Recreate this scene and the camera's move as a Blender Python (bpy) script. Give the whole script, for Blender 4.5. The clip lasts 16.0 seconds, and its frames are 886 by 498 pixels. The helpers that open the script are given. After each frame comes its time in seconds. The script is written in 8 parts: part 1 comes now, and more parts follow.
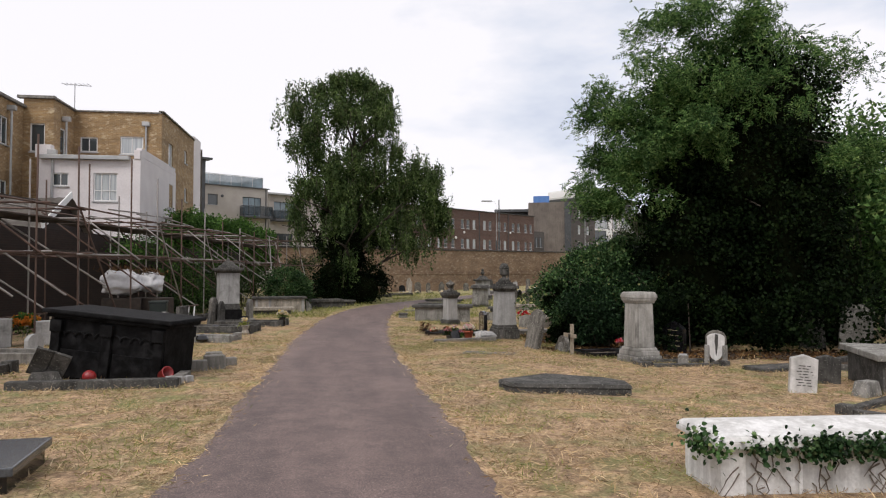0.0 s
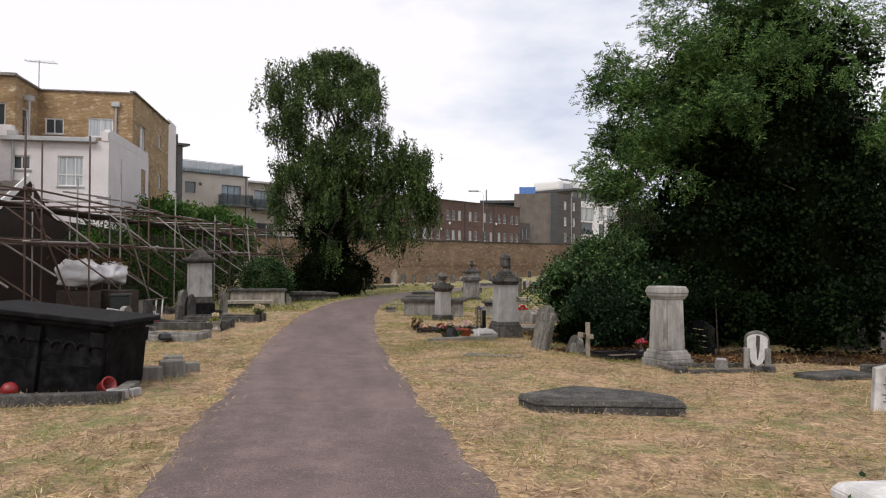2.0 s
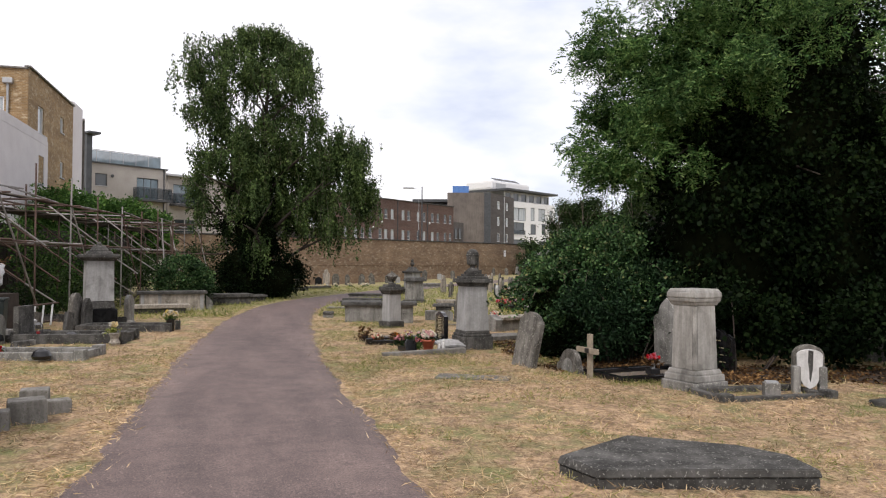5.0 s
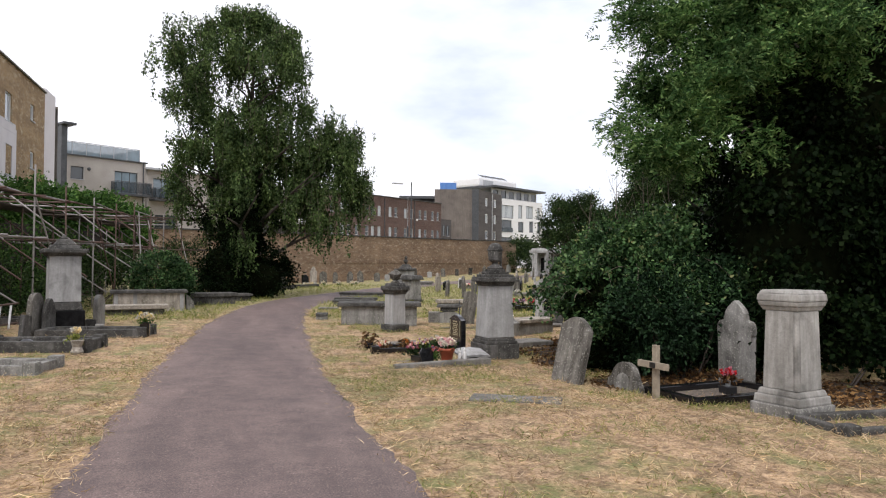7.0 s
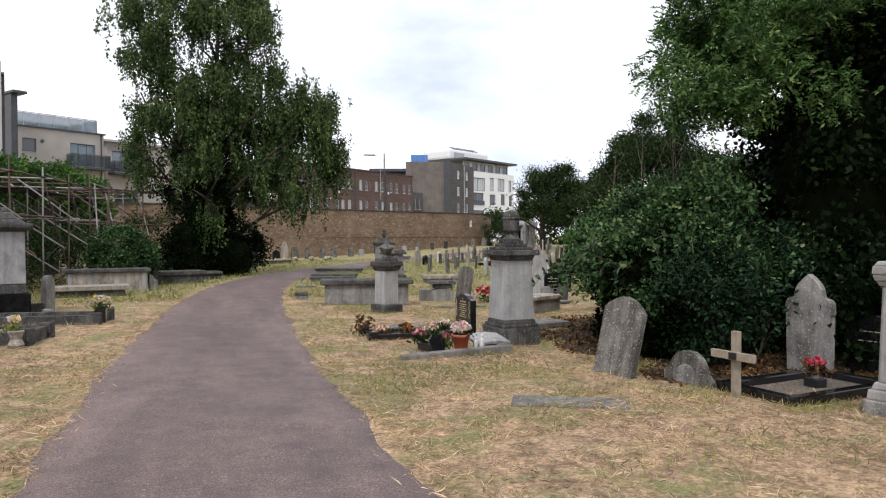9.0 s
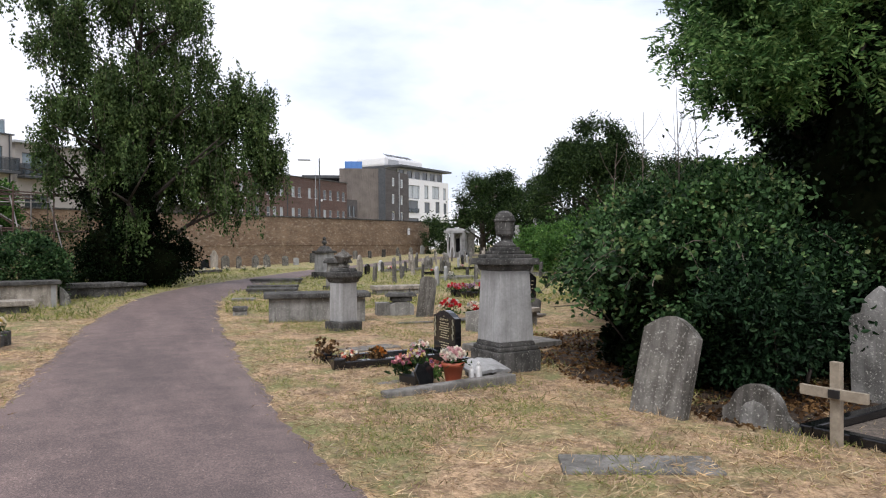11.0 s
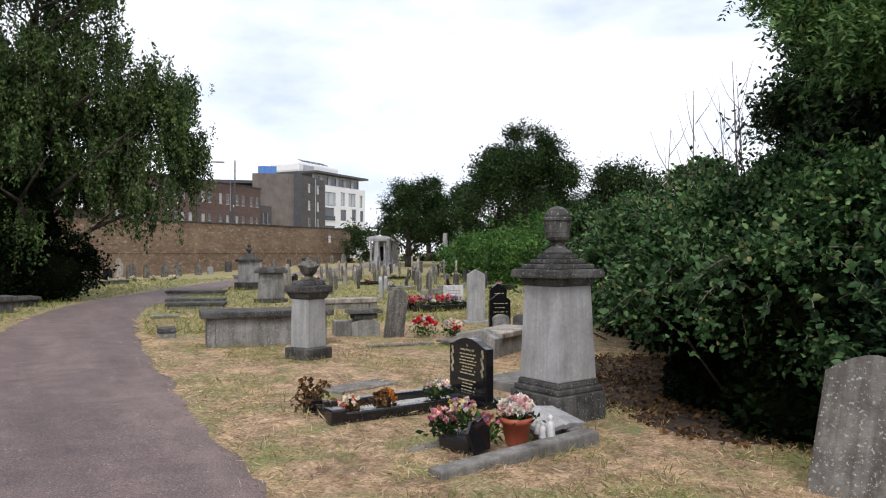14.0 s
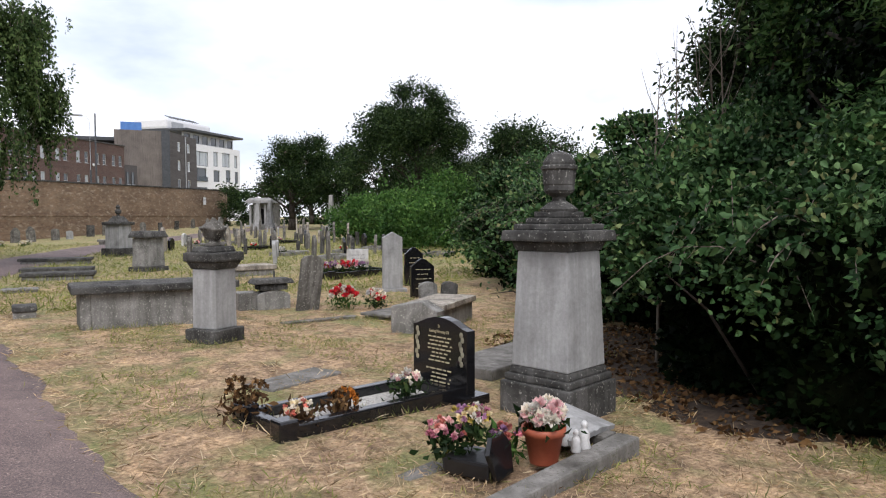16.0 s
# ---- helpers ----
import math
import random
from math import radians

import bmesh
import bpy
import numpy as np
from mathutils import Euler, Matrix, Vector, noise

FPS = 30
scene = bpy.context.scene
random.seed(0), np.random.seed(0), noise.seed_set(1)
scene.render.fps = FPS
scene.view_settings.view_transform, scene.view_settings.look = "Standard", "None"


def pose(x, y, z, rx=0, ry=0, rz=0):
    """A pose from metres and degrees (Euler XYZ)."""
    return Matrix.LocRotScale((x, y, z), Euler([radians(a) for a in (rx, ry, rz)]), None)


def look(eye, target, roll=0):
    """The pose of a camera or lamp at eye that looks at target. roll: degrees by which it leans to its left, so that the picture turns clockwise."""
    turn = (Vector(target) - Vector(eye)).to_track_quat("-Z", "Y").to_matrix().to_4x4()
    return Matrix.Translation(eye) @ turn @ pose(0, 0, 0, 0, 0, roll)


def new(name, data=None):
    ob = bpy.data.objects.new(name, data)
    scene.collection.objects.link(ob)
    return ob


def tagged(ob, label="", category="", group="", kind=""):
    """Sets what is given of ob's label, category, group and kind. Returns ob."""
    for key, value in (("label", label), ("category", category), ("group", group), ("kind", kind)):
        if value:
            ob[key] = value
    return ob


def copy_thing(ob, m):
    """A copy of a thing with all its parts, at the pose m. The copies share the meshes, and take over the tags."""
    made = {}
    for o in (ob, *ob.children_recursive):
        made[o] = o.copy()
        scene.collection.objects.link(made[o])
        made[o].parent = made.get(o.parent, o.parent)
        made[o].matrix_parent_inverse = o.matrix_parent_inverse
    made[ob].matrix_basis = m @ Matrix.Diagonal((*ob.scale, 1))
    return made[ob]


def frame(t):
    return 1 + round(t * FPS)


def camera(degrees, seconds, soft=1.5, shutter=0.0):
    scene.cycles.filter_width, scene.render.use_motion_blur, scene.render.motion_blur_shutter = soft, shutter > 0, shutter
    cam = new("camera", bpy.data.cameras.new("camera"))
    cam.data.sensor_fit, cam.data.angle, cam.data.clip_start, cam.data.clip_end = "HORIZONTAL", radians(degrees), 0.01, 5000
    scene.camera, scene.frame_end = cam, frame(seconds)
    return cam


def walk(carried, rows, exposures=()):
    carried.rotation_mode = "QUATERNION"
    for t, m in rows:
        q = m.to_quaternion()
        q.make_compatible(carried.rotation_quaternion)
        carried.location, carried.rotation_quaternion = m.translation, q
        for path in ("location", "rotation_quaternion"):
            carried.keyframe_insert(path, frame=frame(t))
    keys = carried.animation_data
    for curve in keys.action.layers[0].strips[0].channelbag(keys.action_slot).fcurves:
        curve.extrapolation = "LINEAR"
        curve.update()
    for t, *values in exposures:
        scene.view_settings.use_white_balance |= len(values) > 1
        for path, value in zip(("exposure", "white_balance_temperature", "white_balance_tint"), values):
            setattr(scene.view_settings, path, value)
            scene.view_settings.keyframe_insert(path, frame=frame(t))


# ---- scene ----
cam = camera(63.59, 16.0, 1.15)
PATH = [
    (0, pose(0.000, 0.000, 1.601, 91.88, 0.01, -8.00)),
    (0.5, pose(-0.023, 0.530, 1.593, 91.79, -0.42, -7.77)),
    (1, pose(-0.008, 1.032, 1.576, 91.46, -0.05, -8.49)),
    (1.5, pose(-0.011, 1.591, 1.568, 91.29, -0.49, -8.79)),
    (2, pose(-0.003, 2.130, 1.578, 91.22, -0.21, -9.36)),
    (2.5, pose(0.035, 2.689, 1.576, 90.92, -0.01, -10.14)),
    (3, pose(-0.006, 3.199, 1.557, 91.20, -0.76, -10.42)),
    (3.5, pose(-0.042, 3.743, 1.552, 91.46, -0.19, -11.30)),
    (4, pose(-0.052, 4.282, 1.537, 91.50, -0.13, -12.64)),
    (6.5, pose(-0.112, 7.032, 1.501, 90.97, -0.23, -16.81)),
    (7, pose(-0.142, 7.592, 1.481, 91.11, -0.39, -16.39)),
    (7.5, pose(-0.166, 8.117, 1.451, 90.33, -0.10, -16.47)),
    (8, pose(-0.199, 8.635, 1.456, 90.30, -0.44, -16.45)),
    (8.5, pose(-0.244, 9.136, 1.456, 89.82, -0.27, -16.74)),
    (9, pose(-0.207, 9.652, 1.435, 89.03, 0.21, -18.91)),
    (11.5, pose(-0.188, 12.271, 1.397, 90.17, -0.07, -25.31)),
    (12, pose(-0.193, 12.730, 1.389, 90.87, -0.38, -26.57)),
    (12.5, pose(-0.211, 13.264, 1.398, 91.04, -0.31, -28.55)),
    (13, pose(-0.228, 13.747, 1.383, 91.11, -0.23, -29.70)),
    (13.5, pose(-0.245, 14.235, 1.369, 90.75, -0.43, -30.37)),
    (14, pose(-0.243, 14.706, 1.383, 90.35, 0.09, -31.51)),
    (14.5, pose(-0.213, 15.193, 1.391, 90.29, 0.28, -32.96)),
    (15, pose(-0.148, 15.686, 1.358, 90.29, 0.33, -34.87)),
    (15.5, pose(-0.058, 16.137, 1.333, 88.80, 0.75, -38.73)),
    (16, pose(0.010, 16.597, 1.337, 87.36, 0.18, -41.27)),
]
walk(cam, PATH, [(0, -0.13, 6640, 13), (3.5, -0.03, 6660, 14), (7.0, 0.17, 6450, 13), (12.0, 0.15, 6200, 13), (16.0, 0.16, 6200, 13)])

# ---- world, sun, exposure ----
SUN_EL, SUN_AZ = 52.0, 215.0
world = bpy.data.worlds.new("world")
scene.world = world
world.use_nodes = True
wn, wl = world.node_tree.nodes, world.node_tree.links
wn.clear()
sky = wn.new("ShaderNodeTexSky")
sky.sky_type, sky.sun_disc = "NISHITA", False
sky.sun_elevation, sky.sun_rotation = radians(SUN_EL), radians(SUN_AZ)
sky.dust_density = 2.0
skyb = wn.new("ShaderNodeMixRGB"); skyb.blend_type = "MULTIPLY"; skyb.inputs[0].default_value = 1.0
skyb.inputs[2].default_value = (0.13, 0.13, 0.13, 1)
wl.new(sky.outputs[0], skyb.inputs[1])
# a broken layer of cloud: white with grey-blue undersides
wco = wn.new("ShaderNodeTexCoord")
wmap = wn.new("ShaderNodeMapping"); wmap.inputs["Scale"].default_value = (1.0, 1.0, 2.6)
wmap.inputs["Location"].default_value = (0.35, 0.1, 0.0)
wl.new(wco.outputs["Generated"], wmap.inputs[0])
cl = wn.new("ShaderNodeTexNoise"); cl.inputs["Scale"].default_value = 2.1; cl.inputs["Detail"].default_value = 6; cl.inputs["Roughness"].default_value = 0.52
wl.new(wmap.outputs[0], cl.inputs["Vector"])
cr = wn.new("ShaderNodeValToRGB")
cr.color_ramp.elements[0].position, cr.color_ramp.elements[0].color = 0.27, (0.60, 0.68, 0.86, 1)
cr.color_ramp.elements[1].position, cr.color_ramp.elements[1].color = 0.47, (1.16, 1.16, 1.20, 1)
e = cr.color_ramp.elements.new(0.37); e.color = (0.88, 0.94, 1.05, 1)
wl.new(cl.outputs["Fac"], cr.inputs[0])
mixc = wn.new("ShaderNodeMixRGB"); mixc.inputs[0].default_value = 0.88
wl.new(skyb.outputs[0], mixc.inputs[1]); wl.new(cr.outputs[0], mixc.inputs[2])
bg = wn.new("ShaderNodeBackground"); bg.inputs[1].default_value = 1.0
wl.new(mixc.outputs[0], bg.inputs[0])
wo = wn.new("ShaderNodeOutputWorld"); wl.new(bg.outputs[0], wo.inputs[0])

sun = new("sun", bpy.data.lights.new("sun", "SUN"))
sun.data.energy, sun.data.angle, sun.data.color = 2.1, radians(22), (1.0, 0.97, 0.93)
_el, _az = radians(SUN_EL), radians(SUN_AZ)
sun.matrix_world = look((0, 0, 0), (-math.cos(_el) * math.sin(_az), -math.cos(_el) * math.cos(_az), -math.sin(_el)))

# ---- materials ----
def nodes_of(m):
    m.use_nodes = True
    return m.node_tree.nodes, m.node_tree.links, m.node_tree.nodes["Principled BSDF"]


def ramp(n, l, fac, stops):
    r = n.new("ShaderNodeValToRGB")
    els = r.color_ramp.elements
    els[0].position, els[0].color = stops[0][0], (*stops[0][1], 1)
    els[1].position, els[1].color = stops[-1][0], (*stops[-1][1], 1)
    for p, c in stops[1:-1]:
        x = els.new(p); x.color = (*c, 1)
    l.new(fac, r.inputs[0])
    return r.outputs[0]


def noise_tex(n, l, vec, scale, detail=5, rough=0.6, dist=0.0):
    t = n.new("ShaderNodeTexNoise")
    t.inputs["Scale"].default_value, t.inputs["Detail"].default_value = scale, detail
    t.inputs["Roughness"].default_value, t.inputs["Distortion"].default_value = rough, dist
    l.new(vec, t.inputs["Vector"])
    return t.outputs["Fac"]


def mix(n, l, fac, a, b, mode="MIX"):
    x = n.new("ShaderNodeMixRGB"); x.blend_type = mode
    for sock, v in zip(x.inputs, (fac, a, b)):
        if isinstance(v, (int, float)):
            sock.default_value = v
        elif isinstance(v, tuple):
            sock.default_value = (*v, 1)
        else:
            l.new(v, sock)
    return x.outputs[0]


def coords(n, l, offset=True, scale=(1, 1, 1), world_space=False):
    """Object coordinates, shifted for each object so that repeats differ; or world places."""
    if world_space:
        g = n.new("ShaderNodeNewGeometry")
        base = g.outputs["Position"]
    else:
        tc = n.new("ShaderNodeTexCoord")
        base = tc.outputs["Object"]
    mp = n.new("ShaderNodeMapping"); mp.inputs["Scale"].default_value = scale
    l.new(base, mp.inputs[0])
    if offset:
        oi = n.new("ShaderNodeObjectInfo")
        mul = n.new("ShaderNodeMath"); mul.operation = "MULTIPLY"; mul.inputs[1].default_value = 37.0
        l.new(oi.outputs["Random"], mul.inputs[0])
        l.new(mul.outputs[0], mp.inputs["Location"])
    return mp.outputs[0]


def bump(n, l, b, height, strength, distance):
    x = n.new("ShaderNodeBump")
    x.inputs["Strength"].default_value, x.inputs["Distance"].default_value = strength, distance
    l.new(height, x.inputs["Height"]); l.new(x.outputs[0], b.inputs["Normal"])


def stone(name, pale, mid, dark, lichen=None, amount=0.5, rough=0.85, fine=38.0, coarse=3.2, relief=0.5, streaks=0.5):
    """Weathered stone: coarse tone, fine grain, dark run-down streaks and specks of lichen."""
    m = bpy.data.materials.new(name)
    n, l, b = nodes_of(m)
    v = coords(n, l)
    a = noise_tex(n, l, v, coarse, 6, 0.62, 0.4)
    f = noise_tex(n, l, v, fine, 4, 0.7)
    col = ramp(n, l, a, [(0.28, dark), (0.46, mid), (0.68, pale)])
    col = mix(n, l, 0.38, col, ramp(n, l, f, [(0.3, (0.5, 0.5, 0.5)), (0.7, (1.1, 1.1, 1.1))]), "MULTIPLY")
    vs = coords(n, l, True, (9, 9, 0.9))
    s = noise_tex(n, l, vs, 1.0, 4, 0.6)
    col = mix(n, l, streaks, col, ramp(n, l, s, [(0.42, (0.35, 0.34, 0.32)), (0.6, (1, 1, 1))]), "MULTIPLY")
    if lichen:
        lc = noise_tex(n, l, v, 46.0, 3, 0.55)
        k = ramp(n, l, lc, [(0.62 - 0.1 * amount, (0, 0, 0)), (0.68, (1, 1, 1))])
        col = mix(n, l, k, col, lichen)
    l.new(col, b.inputs["Base Color"])
    b.inputs["Roughness"].default_value = rough
    b.inputs["Specular IOR Level"].default_value = 0.2
    hb = mix(n, l, 0.5, a, f)
    bump(n, l, b, hb, relief, 0.02)
    return m


def plain(name, c1, c2, rough=0.6, scale=6.0, metal=0.0, relief=0.15, fine=60.0, spec=0.5):
    m = bpy.data.materials.new(name)
    n, l, b = nodes_of(m)
    v = coords(n, l)
    a = noise_tex(n, l, v, scale, 5, 0.6)
    f = noise_tex(n, l, v, fine, 3, 0.6)
    col = ramp(n, l, a, [(0.3, c1), (0.7, c2)])
    col = mix(n, l, 0.3, col, ramp(n, l, f, [(0.3, (0.6, 0.6, 0.6)), (0.7, (1, 1, 1))]), "MULTIPLY")
    l.new(col, b.inputs["Base Color"])
    b.inputs["Roughness"].default_value, b.inputs["Metallic"].default_value = rough, metal
    b.inputs["Specular IOR Level"].default_value = spec
    bump(n, l, b, f, relief, 0.01)
    return m


def leaf_mat(name, stops, rough=0.55, through_light=0.3):
    """Leaves: a hue for each leaf, some light passing through."""
    m = bpy.data.materials.new(name)
    n, l, b = nodes_of(m)
    g = n.new("ShaderNodeNewGeometry")
    col = ramp(n, l, g.outputs["Random Per Island"], stops)
    big = noise_tex(n, l, coords(n, l), 0.8, 4, 0.65)
    col = mix(n, l, 0.75, col, ramp(n, l, big, [(0.34, (0.34, 0.38, 0.38)), (0.64, (1.4, 1.32, 1.05))]), "MULTIPLY")
    l.new(col, b.inputs["Base Color"])
    b.inputs["Roughness"].default_value = rough
    b.inputs["Specular IOR Level"].default_value = 0.08
    tr = n.new("ShaderNodeBsdfTranslucent"); l.new(col, tr.inputs[0])
    ms = n.new("ShaderNodeMixShader"); ms.inputs[0].default_value = through_light
    out = n["Material Output"]
    l.new(b.outputs[0], ms.inputs[1]); l.new(tr.outputs[0], ms.inputs[2]); l.new(ms.outputs[0], out.inputs[0])
    return m


def brick_mat(name, c1, c2, mortar, scale=1.0, stain=(0.5, 0.45, 0.4), pale=None, amount=0.5):
    m = bpy.data.materials.new(name)
    n, l, b = nodes_of(m)
    tc = n.new("ShaderNodeTexCoord")
    # courses run along the wall whichever way it faces
    sep = n.new("ShaderNodeSeparateXYZ"); l.new(tc.outputs["Object"], sep.inputs[0])
    ad = n.new("ShaderNodeMath"); ad.operation = "ADD"; l.new(sep.outputs[0], ad.inputs[0]); l.new(sep.outputs[1], ad.inputs[1])
    cb = n.new("ShaderNodeCombineXYZ"); l.new(ad.outputs[0], cb.inputs[0]); l.new(sep.outputs[2], cb.inputs[1])
    bt = n.new("ShaderNodeTexBrick"); l.new(cb.outputs[0], bt.inputs["Vector"])
    bt.inputs["Scale"].default_value = scale
    bt.inputs["Brick Width"].default_value, bt.inputs["Row Height"].default_value, bt.inputs["Mortar Size"].default_value = 0.23, 0.078, 0.009
    bt.inputs["Color1"].default_value, bt.inputs["Color2"].default_value, bt.inputs["Mortar"].default_value = (*c1, 1), (*c2, 1), (*mortar, 1)
    v = coords(n, l)
    a = noise_tex(n, l, v, 0.45, 6, 0.65, 0.5)
    col = mix(n, l, 0.7, bt.outputs["Color"], ramp(n, l, a, [(0.3, stain), (0.65, (1.1, 1.08, 1.05))]), "MULTIPLY")
    hs = coords(n, l, True, (0.12, 0.12, 1.1))
    h = noise_tex(n, l, hs, 1.6, 4, 0.6)
    col = mix(n, l, 0.6, col, ramp(n, l, h, [(0.35, (0.62, 0.58, 0.55)), (0.6, (1.05, 1.05, 1.02))]), "MULTIPLY")
    if pale:
        sp = noise_tex(n, l, coords(n, l, True, (1, 1, 2.2)), 2.2, 4, 0.75)
        col = mix(n, l, ramp(n, l, sp, [(0.66 - 0.12 * amount, (0, 0, 0)), (0.72, (1, 1, 1))]), col, pale)
    l.new(col, b.inputs["Base Color"]); b.inputs["Roughness"].default_value = 0.9
    bump(n, l, b, bt.outputs["Fac"], 0.4, -0.01)
    return m


M = {}
# ground: cut dry grass with green growth, bare scuffed soil
m = bpy.data.materials.new("dry_grass"); M["ground"] = m
n, l, b = nodes_of(m)
w = coords(n, l, False, (1, 1, 1), True)
big = noise_tex(n, l, w, 0.22, 4, 0.6, 0.3)
med = noise_tex(n, l, w, 1.3, 5, 0.65, 0.4)
fin = noise_tex(n, l, w, 26.0, 5, 0.75, 0.6)
straw = ramp(n, l, fin, [(0.3, (0.12, 0.078, 0.046)), (0.5, (0.36, 0.26, 0.17)), (0.7, (0.60, 0.46, 0.325))])
green = ramp(n, l, fin, [(0.3, (0.06, 0.075, 0.02)), (0.7, (0.25, 0.27, 0.09))])
k = ramp(n, l, med, [(0.47, (0, 0, 0)), (0.64, (0.85, 0.85, 0.85))])
clump = noise_tex(n, l, w, 5.5, 4, 0.7, 0.5)
straw = mix(n, l, 0.85, straw, ramp(n, l, clump, [(0.34, (0.36, 0.31, 0.26)), (0.6, (1.22, 1.16, 1.06))]), "MULTIPLY")
swath = noise_tex(n, l, coords(n, l, False, (1.0, 0.45, 1), True), 2.2, 5, 0.7, 1.4)
straw = mix(n, l, 0.7, straw, ramp(n, l, swath, [(0.36, (0.55, 0.49, 0.42)), (0.5, (1.0, 0.98, 0.95)), (0.66, (1.25, 1.18, 1.05))]), "MULTIPLY")
col = mix(n, l, k, straw, green)
# further off the turf was left to grow and stays green
geo = n.new("ShaderNodeNewGeometry"); sp = n.new("ShaderNodeSeparateXYZ"); l.new(geo.outputs["Position"], sp.inputs[0])
mr = n.new("ShaderNodeMapRange"); mr.inputs[1].default_value, mr.inputs[2].default_value = 26.0, 40.0
mr.inputs[3].default_value, mr.inputs[4].default_value = 0.0, 0.5
l.new(sp.outputs[1], mr.inputs[0])
k2 = n.new("ShaderNodeMath"); k2.operation = "MULTIPLY"; l.new(mr.outputs[0], k2.inputs[0])
l.new(ramp(n, l, big, [(0.36, (0.55, 0.55, 0.55)), (0.6, (1, 1, 1))]), k2.inputs[1])
col = mix(n, l, k2.outputs[0], col, ramp(n, l, fin, [(0.3, (0.10, 0.12, 0.035)), (0.7, (0.30, 0.33, 0.12))]))
soil = noise_tex(n, l, w, 2.6, 4, 0.7, 0.8)
col = mix(n, l, ramp(n, l, soil, [(0.64, (0, 0, 0)), (0.74, (0.8, 0.8, 0.8))]), col, (0.10, 0.075, 0.05))
l.new(col, b.inputs["Base Color"]); b.inputs["Roughness"].default_value = 0.95
bump(n, l, b, mix(n, l, 0.5, fin, med), 0.8, 0.05)

# path: old reddish asphalt, worn in two tracks
m = bpy.data.materials.new("old_asphalt"); M["path"] = m
n, l, b = nodes_of(m)
w = coords(n, l, False, (1, 1, 1), True)
big = noise_tex(n, l, coords(n, l, False, (1.3, 0.16, 1), True), 1.2, 5, 0.6, 0.2)
gr = noise_tex(n, l, w, 70.0, 3, 0.8)
vo = n.new("ShaderNodeTexVoronoi"); vo.inputs["Scale"].default_value = 160.0; l.new(w, vo.inputs["Vector"])
col = ramp(n, l, big, [(0.3, (0.108, 0.081, 0.077)), (0.5, (0.135, 0.102, 0.096)), (0.7, (0.162, 0.124, 0.114))])
col = mix(n, l, 0.85, col, ramp(n, l, gr, [(0.34, (0.36, 0.36, 0.37)), (0.5, (0.93, 0.92, 0.92)), (0.68, (1.9, 1.82, 1.76))]), "MULTIPLY")
sp = noise_tex(n, l, w, 48.0, 2, 0.6)
col = mix(n, l, ramp(n, l, sp, [(0.66, (0, 0, 0)), (0.71, (0.7, 0.7, 0.7))]), col, (0.42, 0.35, 0.29))
mot = noise_tex(n, l, w, 3.0, 5, 0.7)
col = mix(n, l, 0.75, col, ramp(n, l, mot, [(0.3, (0.62, 0.61, 0.62)), (0.7, (1.28, 1.23, 1.2))]), "MULTIPLY")
wide = noise_tex(n, l, coords(n, l, False, (1, 0.35, 1), True), 0.7, 4, 0.6, 0.6)
col = mix(n, l, 0.7, col, ramp(n, l, wide, [(0.35, (0.74, 0.73, 0.74)), (0.62, (1.18, 1.15, 1.13))]), "MULTIPLY")
l.new(col, b.inputs["Base Color"]); b.inputs["Roughness"].default_value = 0.82
bump(n, l, b, mix(n, l, 0.5, gr, vo.outputs["Distance"]), 0.55, 0.008)

M["straw"] = leaf_mat("straw_blades", [(0.0, (0.13, 0.08, 0.045)), (0.25, (0.33, 0.235, 0.145)), (0.6, (0.50, 0.38, 0.265)), (0.84, (0.62, 0.50, 0.37)), (0.9, (0.24, 0.24, 0.09)), (1.0, (0.30, 0.30, 0.12))], 0.8, 0.15)
M["hay"] = leaf_mat("mown_hay", [(0.0, (0.16, 0.10, 0.055)), (0.3, (0.40, 0.29, 0.18)), (0.7, (0.60, 0.46, 0.31)), (1.0, (0.72, 0.60, 0.45))], 0.8, 0.15)
M["green_blade"] = leaf_mat("green_blades", [(0.0, (0.10, 0.13, 0.03)), (0.5, (0.20, 0.24, 0.07)), (1.0, (0.36, 0.34, 0.14))], 0.7, 0.25)
M["ash"] = leaf_mat("ash_leaves", [(0.0, (0.016, 0.046, 0.016)), (0.4, (0.060, 0.135, 0.042)), (0.75, (0.130, 0.235, 0.085)), (1.0, (0.24, 0.35, 0.14))], 0.5, 0.38)
# dark ivy taken near black: its inner shade is put into the leaf colour
M["ivy"] = leaf_mat("shade_dark_ivy_leaves", [(0.0, (0.0020, 0.0055, 0.0020)), (0.6, (0.0050, 0.0115, 0.0040)), (1.0, (0.0131, 0.0231, 0.0085))], 0.5, 0.04)
M["birch_leaf"] = leaf_mat("birch_leaves", [(0.0, (0.018, 0.036, 0.012)), (0.5, (0.060, 0.105, 0.036)), (1.0, (0.145, 0.205, 0.085))], 0.5, 0.26)
M["bramble"] = leaf_mat("bramble_leaves", [(0.0, (0.007, 0.020, 0.007)), (0.4, (0.028, 0.068, 0.024)), (0.74, (0.074, 0.150, 0.060)), (0.93, (0.145, 0.235, 0.10)), (1.0, (0.18, 0.17, 0.085))], 0.46, 0.22)
# leaves of the thicket's south side, the ash canopy's shade put into the colour
M["evergreen"] = leaf_mat("shade_side_leaves", [(0.0, (0.003, 0.009, 0.004)), (0.5, (0.010, 0.026, 0.012)), (0.9, (0.030, 0.066, 0.032)), (1.0, (0.06, 0.11, 0.055))], 0.45, 0.12)
M["lime_leaf"] = leaf_mat("fresh_leaves", [(0.0, (0.026, 0.070, 0.018)), (0.6, (0.065, 0.145, 0.036)), (1.0, (0.13, 0.225, 0.065))])
